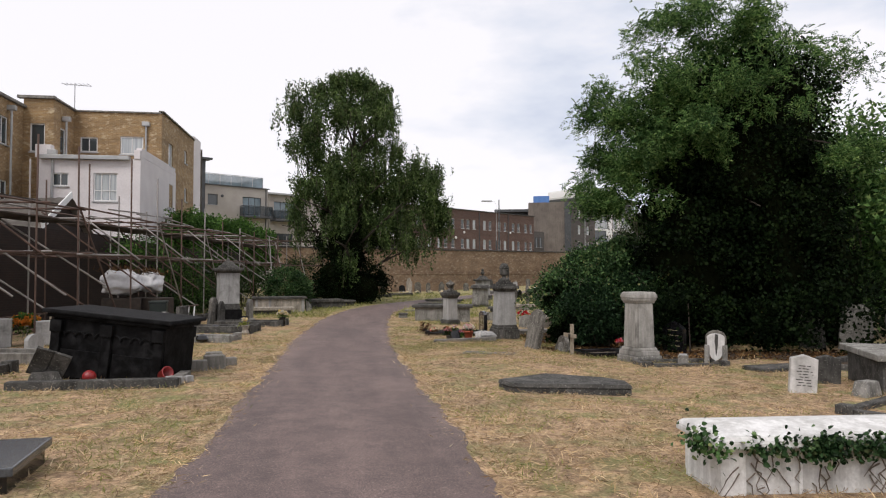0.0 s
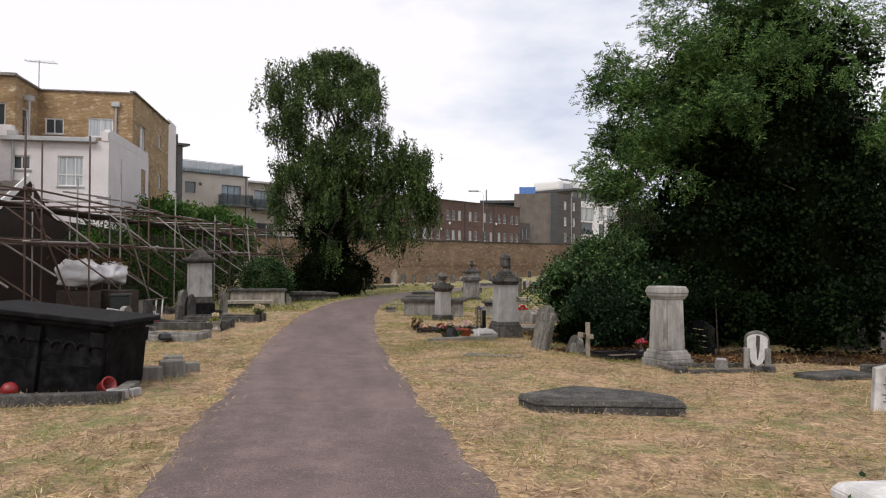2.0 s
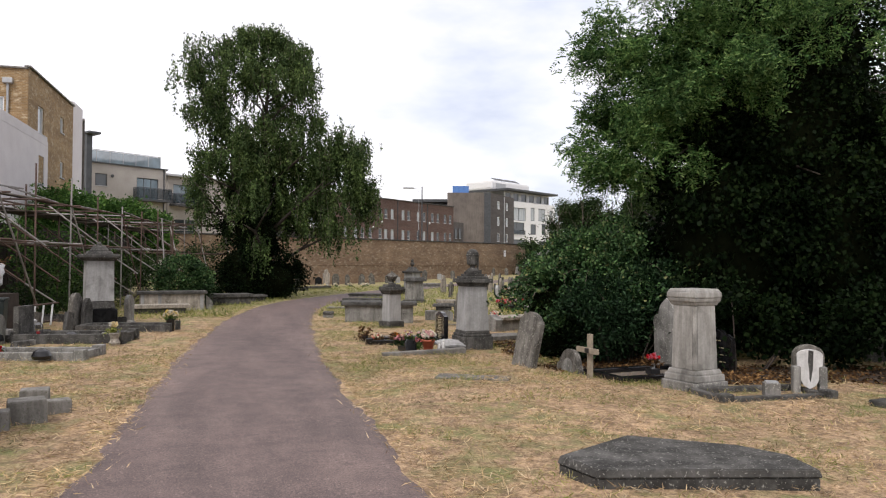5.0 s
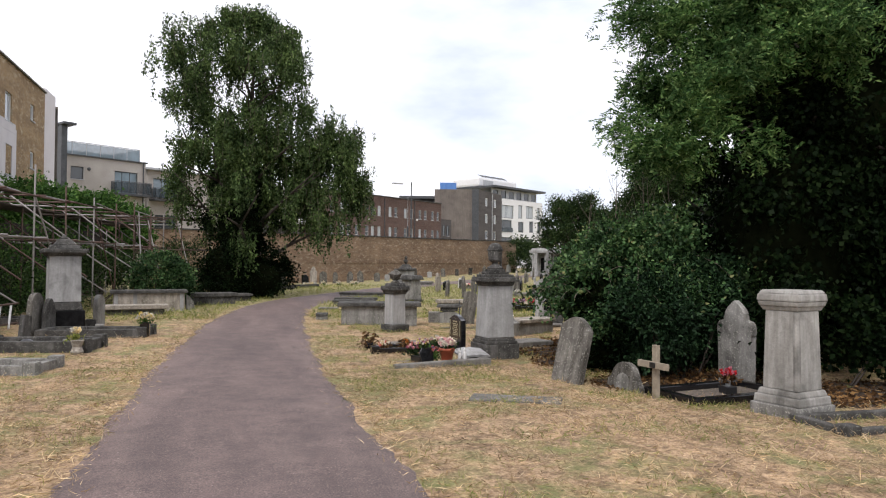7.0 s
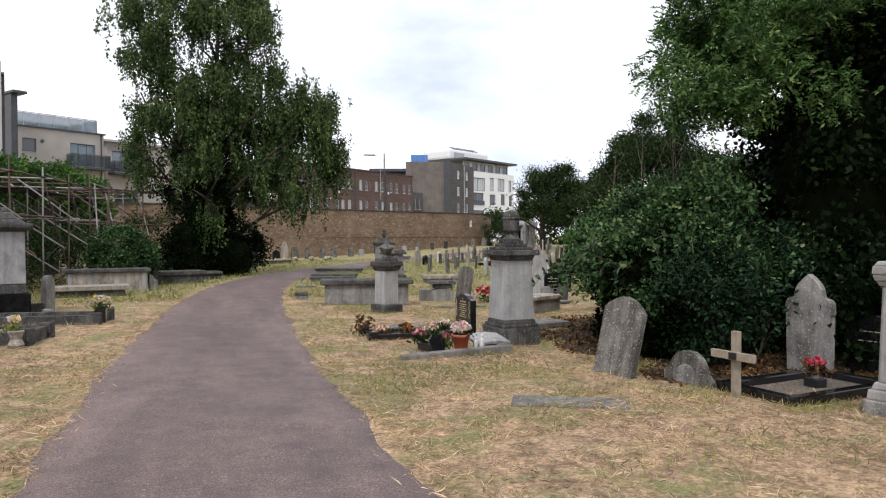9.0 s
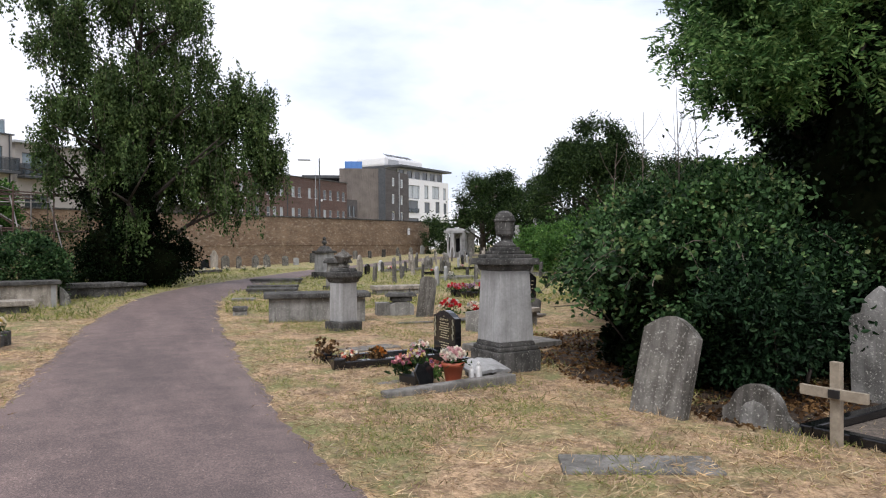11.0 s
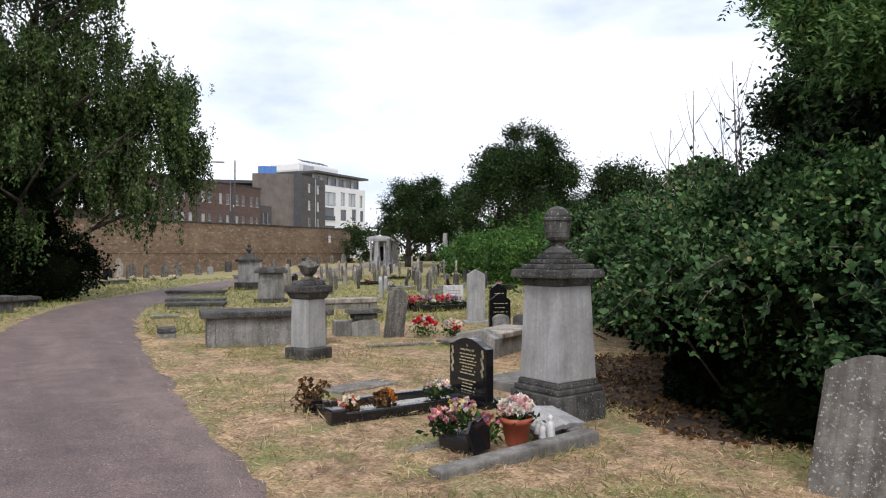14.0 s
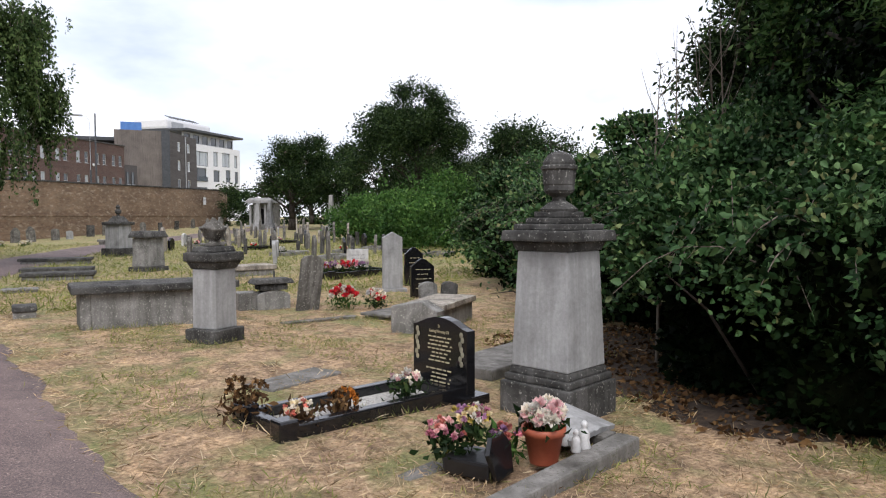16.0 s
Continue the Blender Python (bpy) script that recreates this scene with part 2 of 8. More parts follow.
M["dark_leaf"] = leaf_mat("dark_leaves", [(0.0, (0.0090, 0.0200, 0.0078)), (0.6, (0.0270, 0.0520, 0.0185)), (1.0, (0.0750, 0.1150, 0.0430))], 0.5, 0.18)
M["dead_leaf"] = leaf_mat("withered_leaves", [(0.0, (0.04, 0.022, 0.013)), (0.6, (0.11, 0.06, 0.03)), (1.0, (0.24, 0.145, 0.07))], 0.8, 0.1)
# litter brown, taken darker to hold the shade under the bushes
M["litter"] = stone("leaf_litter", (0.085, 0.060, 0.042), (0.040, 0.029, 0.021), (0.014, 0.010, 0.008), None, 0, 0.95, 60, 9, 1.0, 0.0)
# matt near-black of the inner lumps, stands in for deep shade
M["core"] = plain("inner_shade_black", (0.003, 0.0045, 0.002), (0.009, 0.011, 0.005), 1.0, 9, 0, 0.8, 30, 0.0)
M["bark"] = stone("bark", (0.10, 0.085, 0.07), (0.055, 0.046, 0.038), (0.022, 0.018, 0.015), None, 0, 0.9, 24, 4, 0.9, 0.6)
M["twig"] = plain("twigs", (0.09, 0.07, 0.055), (0.18, 0.145, 0.115), 0.85)
M["stone_pale"] = stone("pale_stone", (0.43, 0.428, 0.42), (0.335, 0.333, 0.326), (0.17, 0.169, 0.165), None, 0.0, 0.85, 26, 1.8, 0.25, 0.3)
M["stone_grey"] = stone("grey_stone", (0.33, 0.32, 0.30), (0.22, 0.213, 0.198), (0.10, 0.096, 0.088), (0.42, 0.41, 0.36), 0.35)
M["stone_dark"] = stone("soot_dark_stone", (0.135, 0.13, 0.122), (0.066, 0.064, 0.06), (0.024, 0.023, 0.022), (0.25, 0.245, 0.22), 0.1)
M["stone_buff"] = stone("buff_weathered_stone", (0.46, 0.41, 0.345), (0.32, 0.285, 0.24), (0.15, 0.133, 0.112), (0.55, 0.53, 0.47), 0.25, 0.87)
M["stone_streaked"] = stone("rain_streaked_stone", (0.44, 0.425, 0.395), (0.31, 0.30, 0.278), (0.13, 0.125, 0.115), None, 0.0, 0.87, 34, 2.2, 0.5, 0.4)
M["lichened"] = stone("lichened_stone", (0.24, 0.226, 0.20), (0.15, 0.14, 0.125), (0.06, 0.055, 0.047), (0.36, 0.35, 0.31), 0.3, 0.9, 30, 2.6, 0.7, 0.7)
M["marble"] = stone("white_marble", (0.72, 0.71, 0.70), (0.58, 0.57, 0.555), (0.34, 0.335, 0.32), None, 0, 0.55, 50, 2.5, 0.2, 0.25)
M["tomb_white"] = stone("white_painted_stone", (0.76, 0.755, 0.745), (0.66, 0.655, 0.64), (0.40, 0.385, 0.36), None, 0, 0.7, 30, 2.2, 0.3, 0.35)
M["granite_black"] = plain("polished_black_granite", (0.006, 0.006, 0.007), (0.013, 0.013, 0.014), 0.10, 40, 0, 0.02, 160)
M["granite_worn"] = stone("blackened_stone", (0.020, 0.020, 0.021), (0.007, 0.007, 0.0075), (0.003, 0.003, 0.003), None, 0, 0.6, 45, 5, 0.35, 0.3)
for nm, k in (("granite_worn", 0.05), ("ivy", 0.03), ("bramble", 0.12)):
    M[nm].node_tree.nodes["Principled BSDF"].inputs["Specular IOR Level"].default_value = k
M["granite_grey"] = plain("dark_grey_granite", (0.045, 0.049, 0.055), (0.085, 0.092, 0.10), 0.16, 60, 0, 0.05, 200)
M["concrete"] = stone("concrete_kerb", (0.28, 0.265, 0.245), (0.19, 0.18, 0.165), (0.09, 0.084, 0.075), (0.10, 0.10, 0.07), 0.3)
M["chippings"] = stone("stone_chippings", (0.62, 0.60, 0.56), (0.40, 0.38, 0.35), (0.16, 0.15, 0.135), None, 0, 0.85, 70, 30, 1.0, 0.0)
M["gravel"] = stone("brown_gravel", (0.24, 0.20, 0.165), (0.13, 0.108, 0.088), (0.05, 0.042, 0.035), None, 0, 0.9, 70, 24, 1.0, 0.0)
M["soil"] = stone("dark_soil", (0.13, 0.10, 0.07), (0.08, 0.062, 0.043), (0.035, 0.028, 0.02), None, 0, 0.95, 40, 6, 1.0, 0.0)
M["steel_tube"] = plain("galvanised_tube", (0.20, 0.185, 0.175), (0.36, 0.335, 0.315), 0.55, 5, 0.4, 0.1)
M["rust_tube"] = plain("rusty_tube", (0.06, 0.036, 0.028), (0.15, 0.095, 0.075), 0.75, 6, 0.2, 0.2)
M["brick_yellow"] = brick_mat("yellow_stock_brick", (0.345, 0.225, 0.105), (0.25, 0.16, 0.075), (0.36, 0.29, 0.20), 1.0, (0.55, 0.49, 0.43), (0.55, 0.46, 0.32), 1.0)
M["brick_brown"] = brick_mat("brown_brick", (0.115, 0.062, 0.050), (0.085, 0.046, 0.040), (0.15, 0.12, 0.105), 1.0, (0.8, 0.78, 0.76))
M["brick_dark"] = brick_mat("dark_grey_brick", (0.085, 0.078, 0.078), (0.065, 0.060, 0.060), (0.11, 0.10, 0.10), 1.0, (0.85, 0.83, 0.82))
M["brick_wall"] = brick_mat("old_boundary_brick", (0.27, 0.175, 0.108), (0.17, 0.108, 0.068), (0.27, 0.22, 0.16), 1.0, (0.50, 0.43, 0.38), (0.42, 0.34, 0.25), 1.1)
# red brick taken near black, the yard's deep shade put into the colour
M["brick_red"] = brick_mat("shade_dark_red_brick", (0.032, 0.015, 0.011), (0.018, 0.010, 0.008), (0.028, 0.022, 0.018), 1.0, (0.5, 0.46, 0.44))
M["render_white"] = plain("white_render", (0.62, 0.585, 0.60), (0.72, 0.69, 0.70), 0.85, 0.8, 0, 0.1, 14)
M["render_grey"] = plain("beige_render", (0.36, 0.33, 0.30), (0.44, 0.41, 0.375), 0.85, 0.7, 0, 0.1, 14)
M["white_paint"] = plain("white_paint", (0.70, 0.70, 0.70), (0.80, 0.80, 0.80), 0.5, 3)
M["pvc"] = plain("white_plastic_frame", (0.66, 0.66, 0.66), (0.76, 0.76, 0.76), 0.4, 3)
M["timber_clad"] = plain("weathered_timber_cladding", (0.085, 0.070, 0.060), (0.23, 0.20, 0.175), 0.8, 0.35, 0, 0.2, 12)
M["dark_metal"] = plain("dark_grey_metal", (0.04, 0.043, 0.047), (0.075, 0.08, 0.085), 0.5, 3, 0.2)
M["blue_sheet"] = plain("blue_sheet", (0.06, 0.16, 0.42), (0.09, 0.22, 0.52), 0.5, 2)
M["zinc"] = plain("zinc_trim", (0.34, 0.35, 0.36), (0.46, 0.47, 0.48), 0.45, 2, 0.3)
M["corrugated"] = plain("grey_roof_sheet", (0.13, 0.115, 0.10), (0.22, 0.20, 0.175), 0.8, 2)
M["terracotta"] = plain("terracotta_plastic", (0.30, 0.068, 0.032), (0.39, 0.10, 0.048), 0.55, 8)
M["wood_cross"] = plain("bare_weathered_wood", (0.20, 0.165, 0.12), (0.34, 0.29, 0.22), 0.8, 12)
# very dark wood; on bush stems it stands in for shade
M["wood_dark"] = plain("dark_wood", (0.025, 0.018, 0.014), (0.06, 0.044, 0.033), 0.85, 6)
M["green_bin"] = plain("dark_green_plastic", (0.008, 0.013, 0.011), (0.015, 0.024, 0.02), 0.45, 5)
M["bag_white"] = plain("white_woven_sack", (0.50, 0.50, 0.52), (0.66, 0.66, 0.67), 0.85, 3.5, 0, 0.5, 22)
M["red_plastic"] = plain("red_plastic", (0.20, 0.012, 0.014), (0.28, 0.022, 0.022), 0.4, 8)
M["black_plastic"] = plain("black_plastic", (0.010, 0.010, 0.011), (0.02, 0.02, 0.022), 0.3, 8)
M["gilt"] = plain("gilt_lettering", (0.42, 0.36, 0.22), (0.55, 0.47, 0.30), 0.5, 20)
M["ink"] = plain("dark_inscription", (0.05, 0.048, 0.045), (0.10, 0.095, 0.09), 0.9, 20)
for nm, c in (("pink", (0.58, 0.22, 0.32)), ("blush", (0.70, 0.46, 0.53)), ("white", (0.78, 0.74, 0.74)), ("lilac", (0.50, 0.28, 0.50)), ("red", (0.55, 0.03, 0.045)),
              ("yellow", (0.66, 0.52, 0.14)), ("cream", (0.66, 0.58, 0.42)), ("salmon", (0.62, 0.20, 0.17)), ("orange", (0.50, 0.19, 0.04))):
    M["petal_" + nm] = leaf_mat(nm + "_petals", [(0.0, tuple(x * 0.72 for x in c)), (0.5, c), (1.0, tuple(min(0.85, x * 1.2) for x in c))], 0.6, 0.25)
# glass: dark, mirror-like panes with a faint blue cast
m = bpy.data.materials.new("window_glass"); M["glass"] = m
n, l, b = nodes_of(m)
b.inputs["Base Color"].default_value = (0.045, 0.055, 0.06, 1); b.inputs["Roughness"].default_value = 0.06
b.inputs["Specular IOR Level"].default_value = 0.8
vn = noise_tex(n, l, coords(n, l), 0.8, 2, 0.5)
bump(n, l, b, vn, 0.08, 0.05)
m = bpy.data.materials.new("curtained_glass"); M["glass_pale"] = m
n, l, b = nodes_of(m)
l.new(ramp(n, l, noise_tex(n, l, coords(n, l, True, (7, 7, 0.4)), 1.0, 3, 0.6), [(0.35, (0.26, 0.29, 0.31)), (0.65, (0.46, 0.49, 0.50))]), b.inputs["Base Color"])
b.inputs["Roughness"].default_value = 0.08; b.inputs["Specular IOR Level"].default_value = 0.7
m = bpy.data.materials.new("balustrade_glass"); M["glass_clear"] = m
n, l, b = nodes_of(m)
b.inputs["Base Color"].default_value = (0.75, 0.80, 0.82, 1); b.inputs["Roughness"].default_value = 0.15
b.inputs["Alpha"].default_value = 0.35

for nm, lb, c in (("glass_blue", "sky_tinted_glass", (0.20, 0.27, 0.31)), ("glass_smoke", "smoked_glass", (0.035, 0.05, 0.06))):
    m = bpy.data.materials.new(lb); M[nm] = m
    n, l, b = nodes_of(m)
    l.new(ramp(n, l, noise_tex(n, l, coords(n, l), 0.7, 3, 0.6), [(0.3, tuple(k * 0.75 for k in c)), (0.7, tuple(k * 1.3 for k in c))]), b.inputs["Base Color"])
    b.inputs["Roughness"].default_value = 0.12
    b.inputs["Alpha"].default_value = 0.8
M["old_sash"] = plain("dulled_white_sash", (0.30, 0.29, 0.28), (0.48, 0.47, 0.45), 0.6, 0.5)

# ---- building helpers ----
def smooth(a, b, x):
    t = min(1.0, max(0.0, (x - a) / (b - a)))
    return t * t * (3 - 2 * t)


def G(x, y):
    """Height of the ground: a slight fall along the path, level beyond, a gentle rise to the far corner."""
    fall = -0.0157 * min(max(y, -25.0), 17.0) if y < 17 else -0.267
    bumps = 0.025 * math.sin(x * 0.9 + 1.3) * math.sin(y * 0.7) * smooth(1.5, 4.0, abs(x)) if y < 33 else 0.0
    if y < 34:
        fall -= 0.06 * smooth(3.2, 6.0, x)
    return fall + 0.65 * smooth(70, 108, 0.5 * x + y) + bumps


def finish(name, bm, mat, parent=None, label="", smooth_shade=False):
    bmesh.ops.recalc_face_normals(bm, faces=bm.faces[:])
    me = bpy.data.meshes.new(name)
    bm.to_mesh(me); bm.free()
    if smooth_shade:
        me.shade_smooth()
    me.materials.append(M[mat] if isinstance(mat, str) else mat)
    ob = new(name, me)
    if parent:
        ob.parent = parent
    if label:
        ob["label"] = label
    return ob


def part(name, bm, mat, parent, label="", smooth_shade=False):
    return finish(name, bm, mat, parent, label, smooth_shade)


def thing(name, x, y, rot, label, category, group="", kind="", sink=0.0, tilt=(0, 0)):
    """An Empty on the ground that carries the parts of one thing."""
    ob = new(name)
    ob.empty_display_size = 0.1
    ob.matrix_basis = pose(x, y, G(x, y) - sink, tilt[0], tilt[1], rot)
    return tagged(ob, label, category, group, kind)


def box(w, d, h, x=0.0, y=0.0, z=0.0, bev=0.008, top=1.0, bm=None, turn=0.0):
    """A block standing at z, centred on x, y; top: how far it narrows; the edges are worn round."""
    bm = bm or bmesh.new()
    r = bmesh.ops.create_cube(bm, size=1.0)
    vs = r["verts"]
    c, s = math.cos(radians(turn)), math.sin(radians(turn))
    for v in vs:
        k = top if v.co.z > 0 else 1.0
        px, py = v.co.x * w * k, v.co.y * d * k
        v.co = Vector((x + px * c - py * s, y + px * s + py * c, z + (v.co.z + 0.5) * h))
    if bev > 0:
        es = list({e for v in vs for e in v.link_edges})
        bmesh.ops.bevel(bm, geom=es, offset=min(bev, 0.3 * min(w, d, h)), segments=2, affect="EDGES", profile=0.6)
    return bm


def chamfered(w, d, h, cut, z=0.0, top=1.0, bm=None):
    """A block with cut corners (plan of eight sides)."""
    bm = bm or bmesh.new()
    a, b = w / 2, d / 2
    plan = [(-a + cut, -b), (a - cut, -b), (a, -b + cut), (a, b - cut), (a - cut, b), (-a + cut, b), (-a, b - cut), (-a, -b + cut)]
    lo = [bm.verts.new((x, y, z)) for x, y in plan]
    hi = [bm.verts.new((x * top, y * top, z + h)) for x, y in plan]
    bm.faces.new(lo[::-1]); bm.faces.new(hi)
    for i in range(8):
        bm.faces.new((lo[i], lo[(i + 1) % 8], hi[(i + 1) % 8], hi[i]))
    return bm


def slab_shape(outline, depth, bm=None, bev=0.012, y0=0.0):
    """An outline in x, z given thickness along y."""
    bm = bm or bmesh.new()
    f = [bm.verts.new((x, y0 - depth / 2, z)) for x, z in outline]
    k = [bm.verts.new((x, y0 + depth / 2, z)) for x, z in outline]
    n_ = len(outline)
    ff, bf = bm.faces.new(f), bm.faces.new(k[::-1])
    for i in range(n_):
        bm.faces.new((f[i], k[i], k[(i + 1) % n_], f[(i + 1) % n_]))
    if bev:
        bmesh.ops.bevel(bm, geom=list(ff.edges) + list(bf.edges), offset=bev, segments=2, affect="EDGES", profile=0.6)
    return bm


def arc(cx, cz, r, a0, a1, n_=10, rz=None):
    rz = r if rz is None else rz
    return [(cx + r * math.cos(radians(a0 + (a1 - a0) * i / n_)), cz + rz * math.sin(radians(a0 + (a1 - a0) * i / n_))) for i in range(n_ + 1)]


def head_outline(kind, w, h):
    a = w / 2
    if kind == "round":
        return [(-a, 0), (a, 0)] + arc(0, h - a * 0.95, a, 0, 180, 12, a * 0.95)
    if kind == "low":
        return [(-a, 0), (a, 0)] + arc(0, h - a * 0.5, a, 0, 180, 12, a * 0.5)
    if kind == "gothic":
        s = h - 0.62 * w
        return [(-a, 0), (a, 0), (a, s)] + [(a * (1 - t), s + 0.62 * w * math.sin(t * 1.571)) for t in (0.25, 0.5, 0.75)] + [(0, h)] + [(-a * (1 - t), s + 0.62 * w * math.sin(t * 1.571)) for t in (0.75, 0.5, 0.25)] + [(-a, s)]
    if kind == "shoulder":
        s = h * 0.66
        half = [(a * 0.92, 0), (a * 0.92, s - 0.08)] + [(a * 0.92 + 0.08 * a * math.sin(k), s - 0.04 - 0.04 * math.cos(k)) for k in (0.6, 1.2, 1.9)] + [(a, s + 0.05)] + [(a * (0.80 + 0.20 * math.cos(k)), s + 0.05 + 0.09 * math.sin(k)) for k in (0.5, 1.0, 1.5)] + [(a * 0.56, s + 0.15), (a * 0.54, s + 0.20), (a * 0.56, s + 0.26), (a * 0.44, s + 0.33), (a * 0.2, s + 0.40)]
        return [(-half[0][0], 0)] + half + [(0, h)] + [(-x, z) for x, z in half[:0:-1]]
    if kind == "segment":
        return [(-a, 0), (a, 0), (a, h - 0.27 * w)] + [(a * (1 - t), h - 0.27 * w + 0.27 * w * (1 - (1 - t) ** 1.7)) for t in (0.15, 0.35, 0.55, 0.75, 0.9, 1.0)] + [(-a * t, h - 0.27 * w * t ** 1.7) for t in (0.1, 0.25, 0.45, 0.65, 0.85)] + [(-a, h - 0.27 * w)]
    if kind == "peak":
        return [(-a, 0), (a, 0), (a, h * 0.9), (0, h), (-a, h * 0.9)]
    if kind == "ogee":
        s = h - 0.16
        return [(-a, 0), (a, 0), (a, s)] + [(a * (1 - 2 * t) if True else 0, s + 0.16 * (0.5 - 0.5 * math.cos(6.283 * t)) ** 0.8) for t in (0.1, 0.2, 0.3, 0.4, 0.5, 0.6, 0.7, 0.8, 0.9)] + [(-a, s)]
    return [(-a, 0), (a, 0), (a, h), (-a, h)]


def lathe(profile, n_=20, bm=None, x=0.0, y=0.0, flute=0.0):
    """A turned body from (radius, height) pairs."""
    bm = bm or bmesh.new()
    rings = []
    for r, z in profile:
        rings.append([bm.verts.new((x + (r * (1 + flute * (i % 2))) * math.cos(2 * math.pi * i / n_), y + (r * (1 + flute * (i % 2))) * math.sin(2 * math.pi * i / n_), z)) for i in range(n_)])
    for a, b in zip(rings, rings[1:]):
        for i in range(n_):
            bm.faces.new((a[i], a[(i + 1) % n_], b[(i + 1) % n_], b[i]))
    bm.faces.new(rings[0][::-1]); bm.faces.new(rings[-1])
    return bm


def tube(p, q, r0, r1=None, n_=8, bm=None):
    bm = bm or bmesh.new()
    p, q = Vector(p), Vector(q)
    r1 = r0 if r1 is None else r1
    d = (q - p).normalized()
    u = d.orthogonal().normalized(); v = d.cross(u)
    A = [bm.verts.new(p + (u * math.cos(2 * math.pi * i / n_) + v * math.sin(2 * math.pi * i / n_)) * r0) for i in range(n_)]
    B = [bm.verts.new(q + (u * math.cos(2 * math.pi * i / n_) + v * math.sin(2 * math.pi * i / n_)) * r1) for i in range(n_)]
    for i in range(n_):
        bm.faces.new((A[i], A[(i + 1) % n_], B[(i + 1) % n_], B[i]))
    bm.faces.new(A[::-1]); bm.faces.new(B)
    return bm


def bent(points, radii, n_=7, bm=None):
    bm = bm or bmesh.new()
    for (p, q), (a, b) in zip(zip(points, points[1:]), zip(radii, radii[1:])):
        tube(p, q, a, b, n_, bm)
    return bm


def leaf_mesh(name, P, D, size, mat, parent=None, label="", width=0.45, fold=0.12, seed=1, broad=False):
    """Many leaves in one mesh: P roots (n, 3), D directions (n, 3), size (n); broad: an oval blade folded along its rib."""
    rng = np.random.default_rng(seed)
    n_ = len(P)
    D = D / (np.linalg.norm(D, axis=1, keepdims=True) + 1e-9)
    S = np.cross(D, rng.normal(size=(n_, 3)))
    S /= np.linalg.norm(S, axis=1, keepdims=True) + 1e-9
    N = np.cross(S, D)
    s = size[:, None]
    if broad:
        V = np.empty((n_, 6, 3))
        V[:, 0] = P
        V[:, 1] = P + D * s * 0.28 + S * s * width * 0.46 + N * s * fold
        V[:, 2] = P + D * s * 0.68 + S * s * width * 0.36 + N * s * fold * 0.6
        V[:, 3] = P + D * s - N * s * fold * 0.9
        V[:, 4] = P + D * s * 0.68 - S * s * width * 0.36 + N * s * fold * 0.6
        V[:, 5] = P + D * s * 0.28 - S * s * width * 0.46 + N * s * fold
        idx = (np.arange(n_)[:, None] * 6 + np.array([0, 1, 2, 3, 0, 3, 4, 5])[None]).reshape(-1)
        faces = n_ * 2
    else:
        V, idx, faces = np.empty((n_, 4, 3)), np.arange(n_ * 4), n_
    V[:, 0] = P
    if not broad:
        V[:, 1] = P + D * s * 0.45 + S * s * width * 0.5 + N * s * fold
        V[:, 2] = P + D * s - N * s * fold * 0.5
        V[:, 3] = P + D * s * 0.5 - S * s * width * 0.5 + N * s * fold
    me = bpy.data.meshes.new(name)
    me.vertices.add(V.shape[0] * V.shape[1]); me.loops.add(faces * 4); me.polygons.add(faces)
    me.vertices.foreach_set("co", V.reshape(-1).astype(np.float32))
    me.loops.foreach_set("vertex_index", idx.astype(np.int32))
    me.polygons.foreach_set("loop_start", np.arange(0, faces * 4, 4, dtype=np.int32))
    me.polygons.foreach_set("loop_total", np.full(faces, 4, dtype=np.int32))
    me.update(calc_edges=True)
    me.materials.append(M[mat])
    ob = new(name, me)
    if parent:
        ob.parent = parent
    if label:
        ob["label"] = label
    return ob


def lobes_points(rng, lobes, clumps, per, spread, shell=0.55, rough=0.19, bough=9):
    """Leaf roots gathered in clumps near the skin of several lobes (x, y, z, rx, ry, rz, weight)."""
    wts = np.array([q[6] for q in lobes]); wts = wts / wts.sum()
    # boughs first: flattened tufts on the skin of the lobes, then clumps within each bough
    nb = max(6, clumps // bough)
    L = np.array(lobes, dtype=float)[rng.choice(len(lobes), size=nb, p=wts)]
    db = rng.normal(size=(nb, 3)); db /= np.linalg.norm(db, axis=1, keepdims=True)
    rad = shell + (1.12 - shell) * rng.random(nb) ** 0.55
    B = L[:, :3] + db * L[:, 3:6] * rad[:, None]
    rb = rough * L[:, 3:6].mean(axis=1) * rng.uniform(0.5, 1.5, nb)
    pick = rng.integers(nb, size=clumps)
    o = rng.normal(size=(clumps, 3)) * np.array([1.0, 1.0, 0.6])
    C = B[pick] + o * rb[pick][:, None]
    d = db[pick] * 0.8 + o * 0.35
    d /= np.linalg.norm(d, axis=1, keepdims=True)
    P = np.repeat(C, per, axis=0) + rng.normal(size=(clumps * per, 3)) * spread
    D = np.repeat(d, per, axis=0) * 0.7 + rng.normal(size=(clumps * per, 3)) * 0.8
    return P, D, C


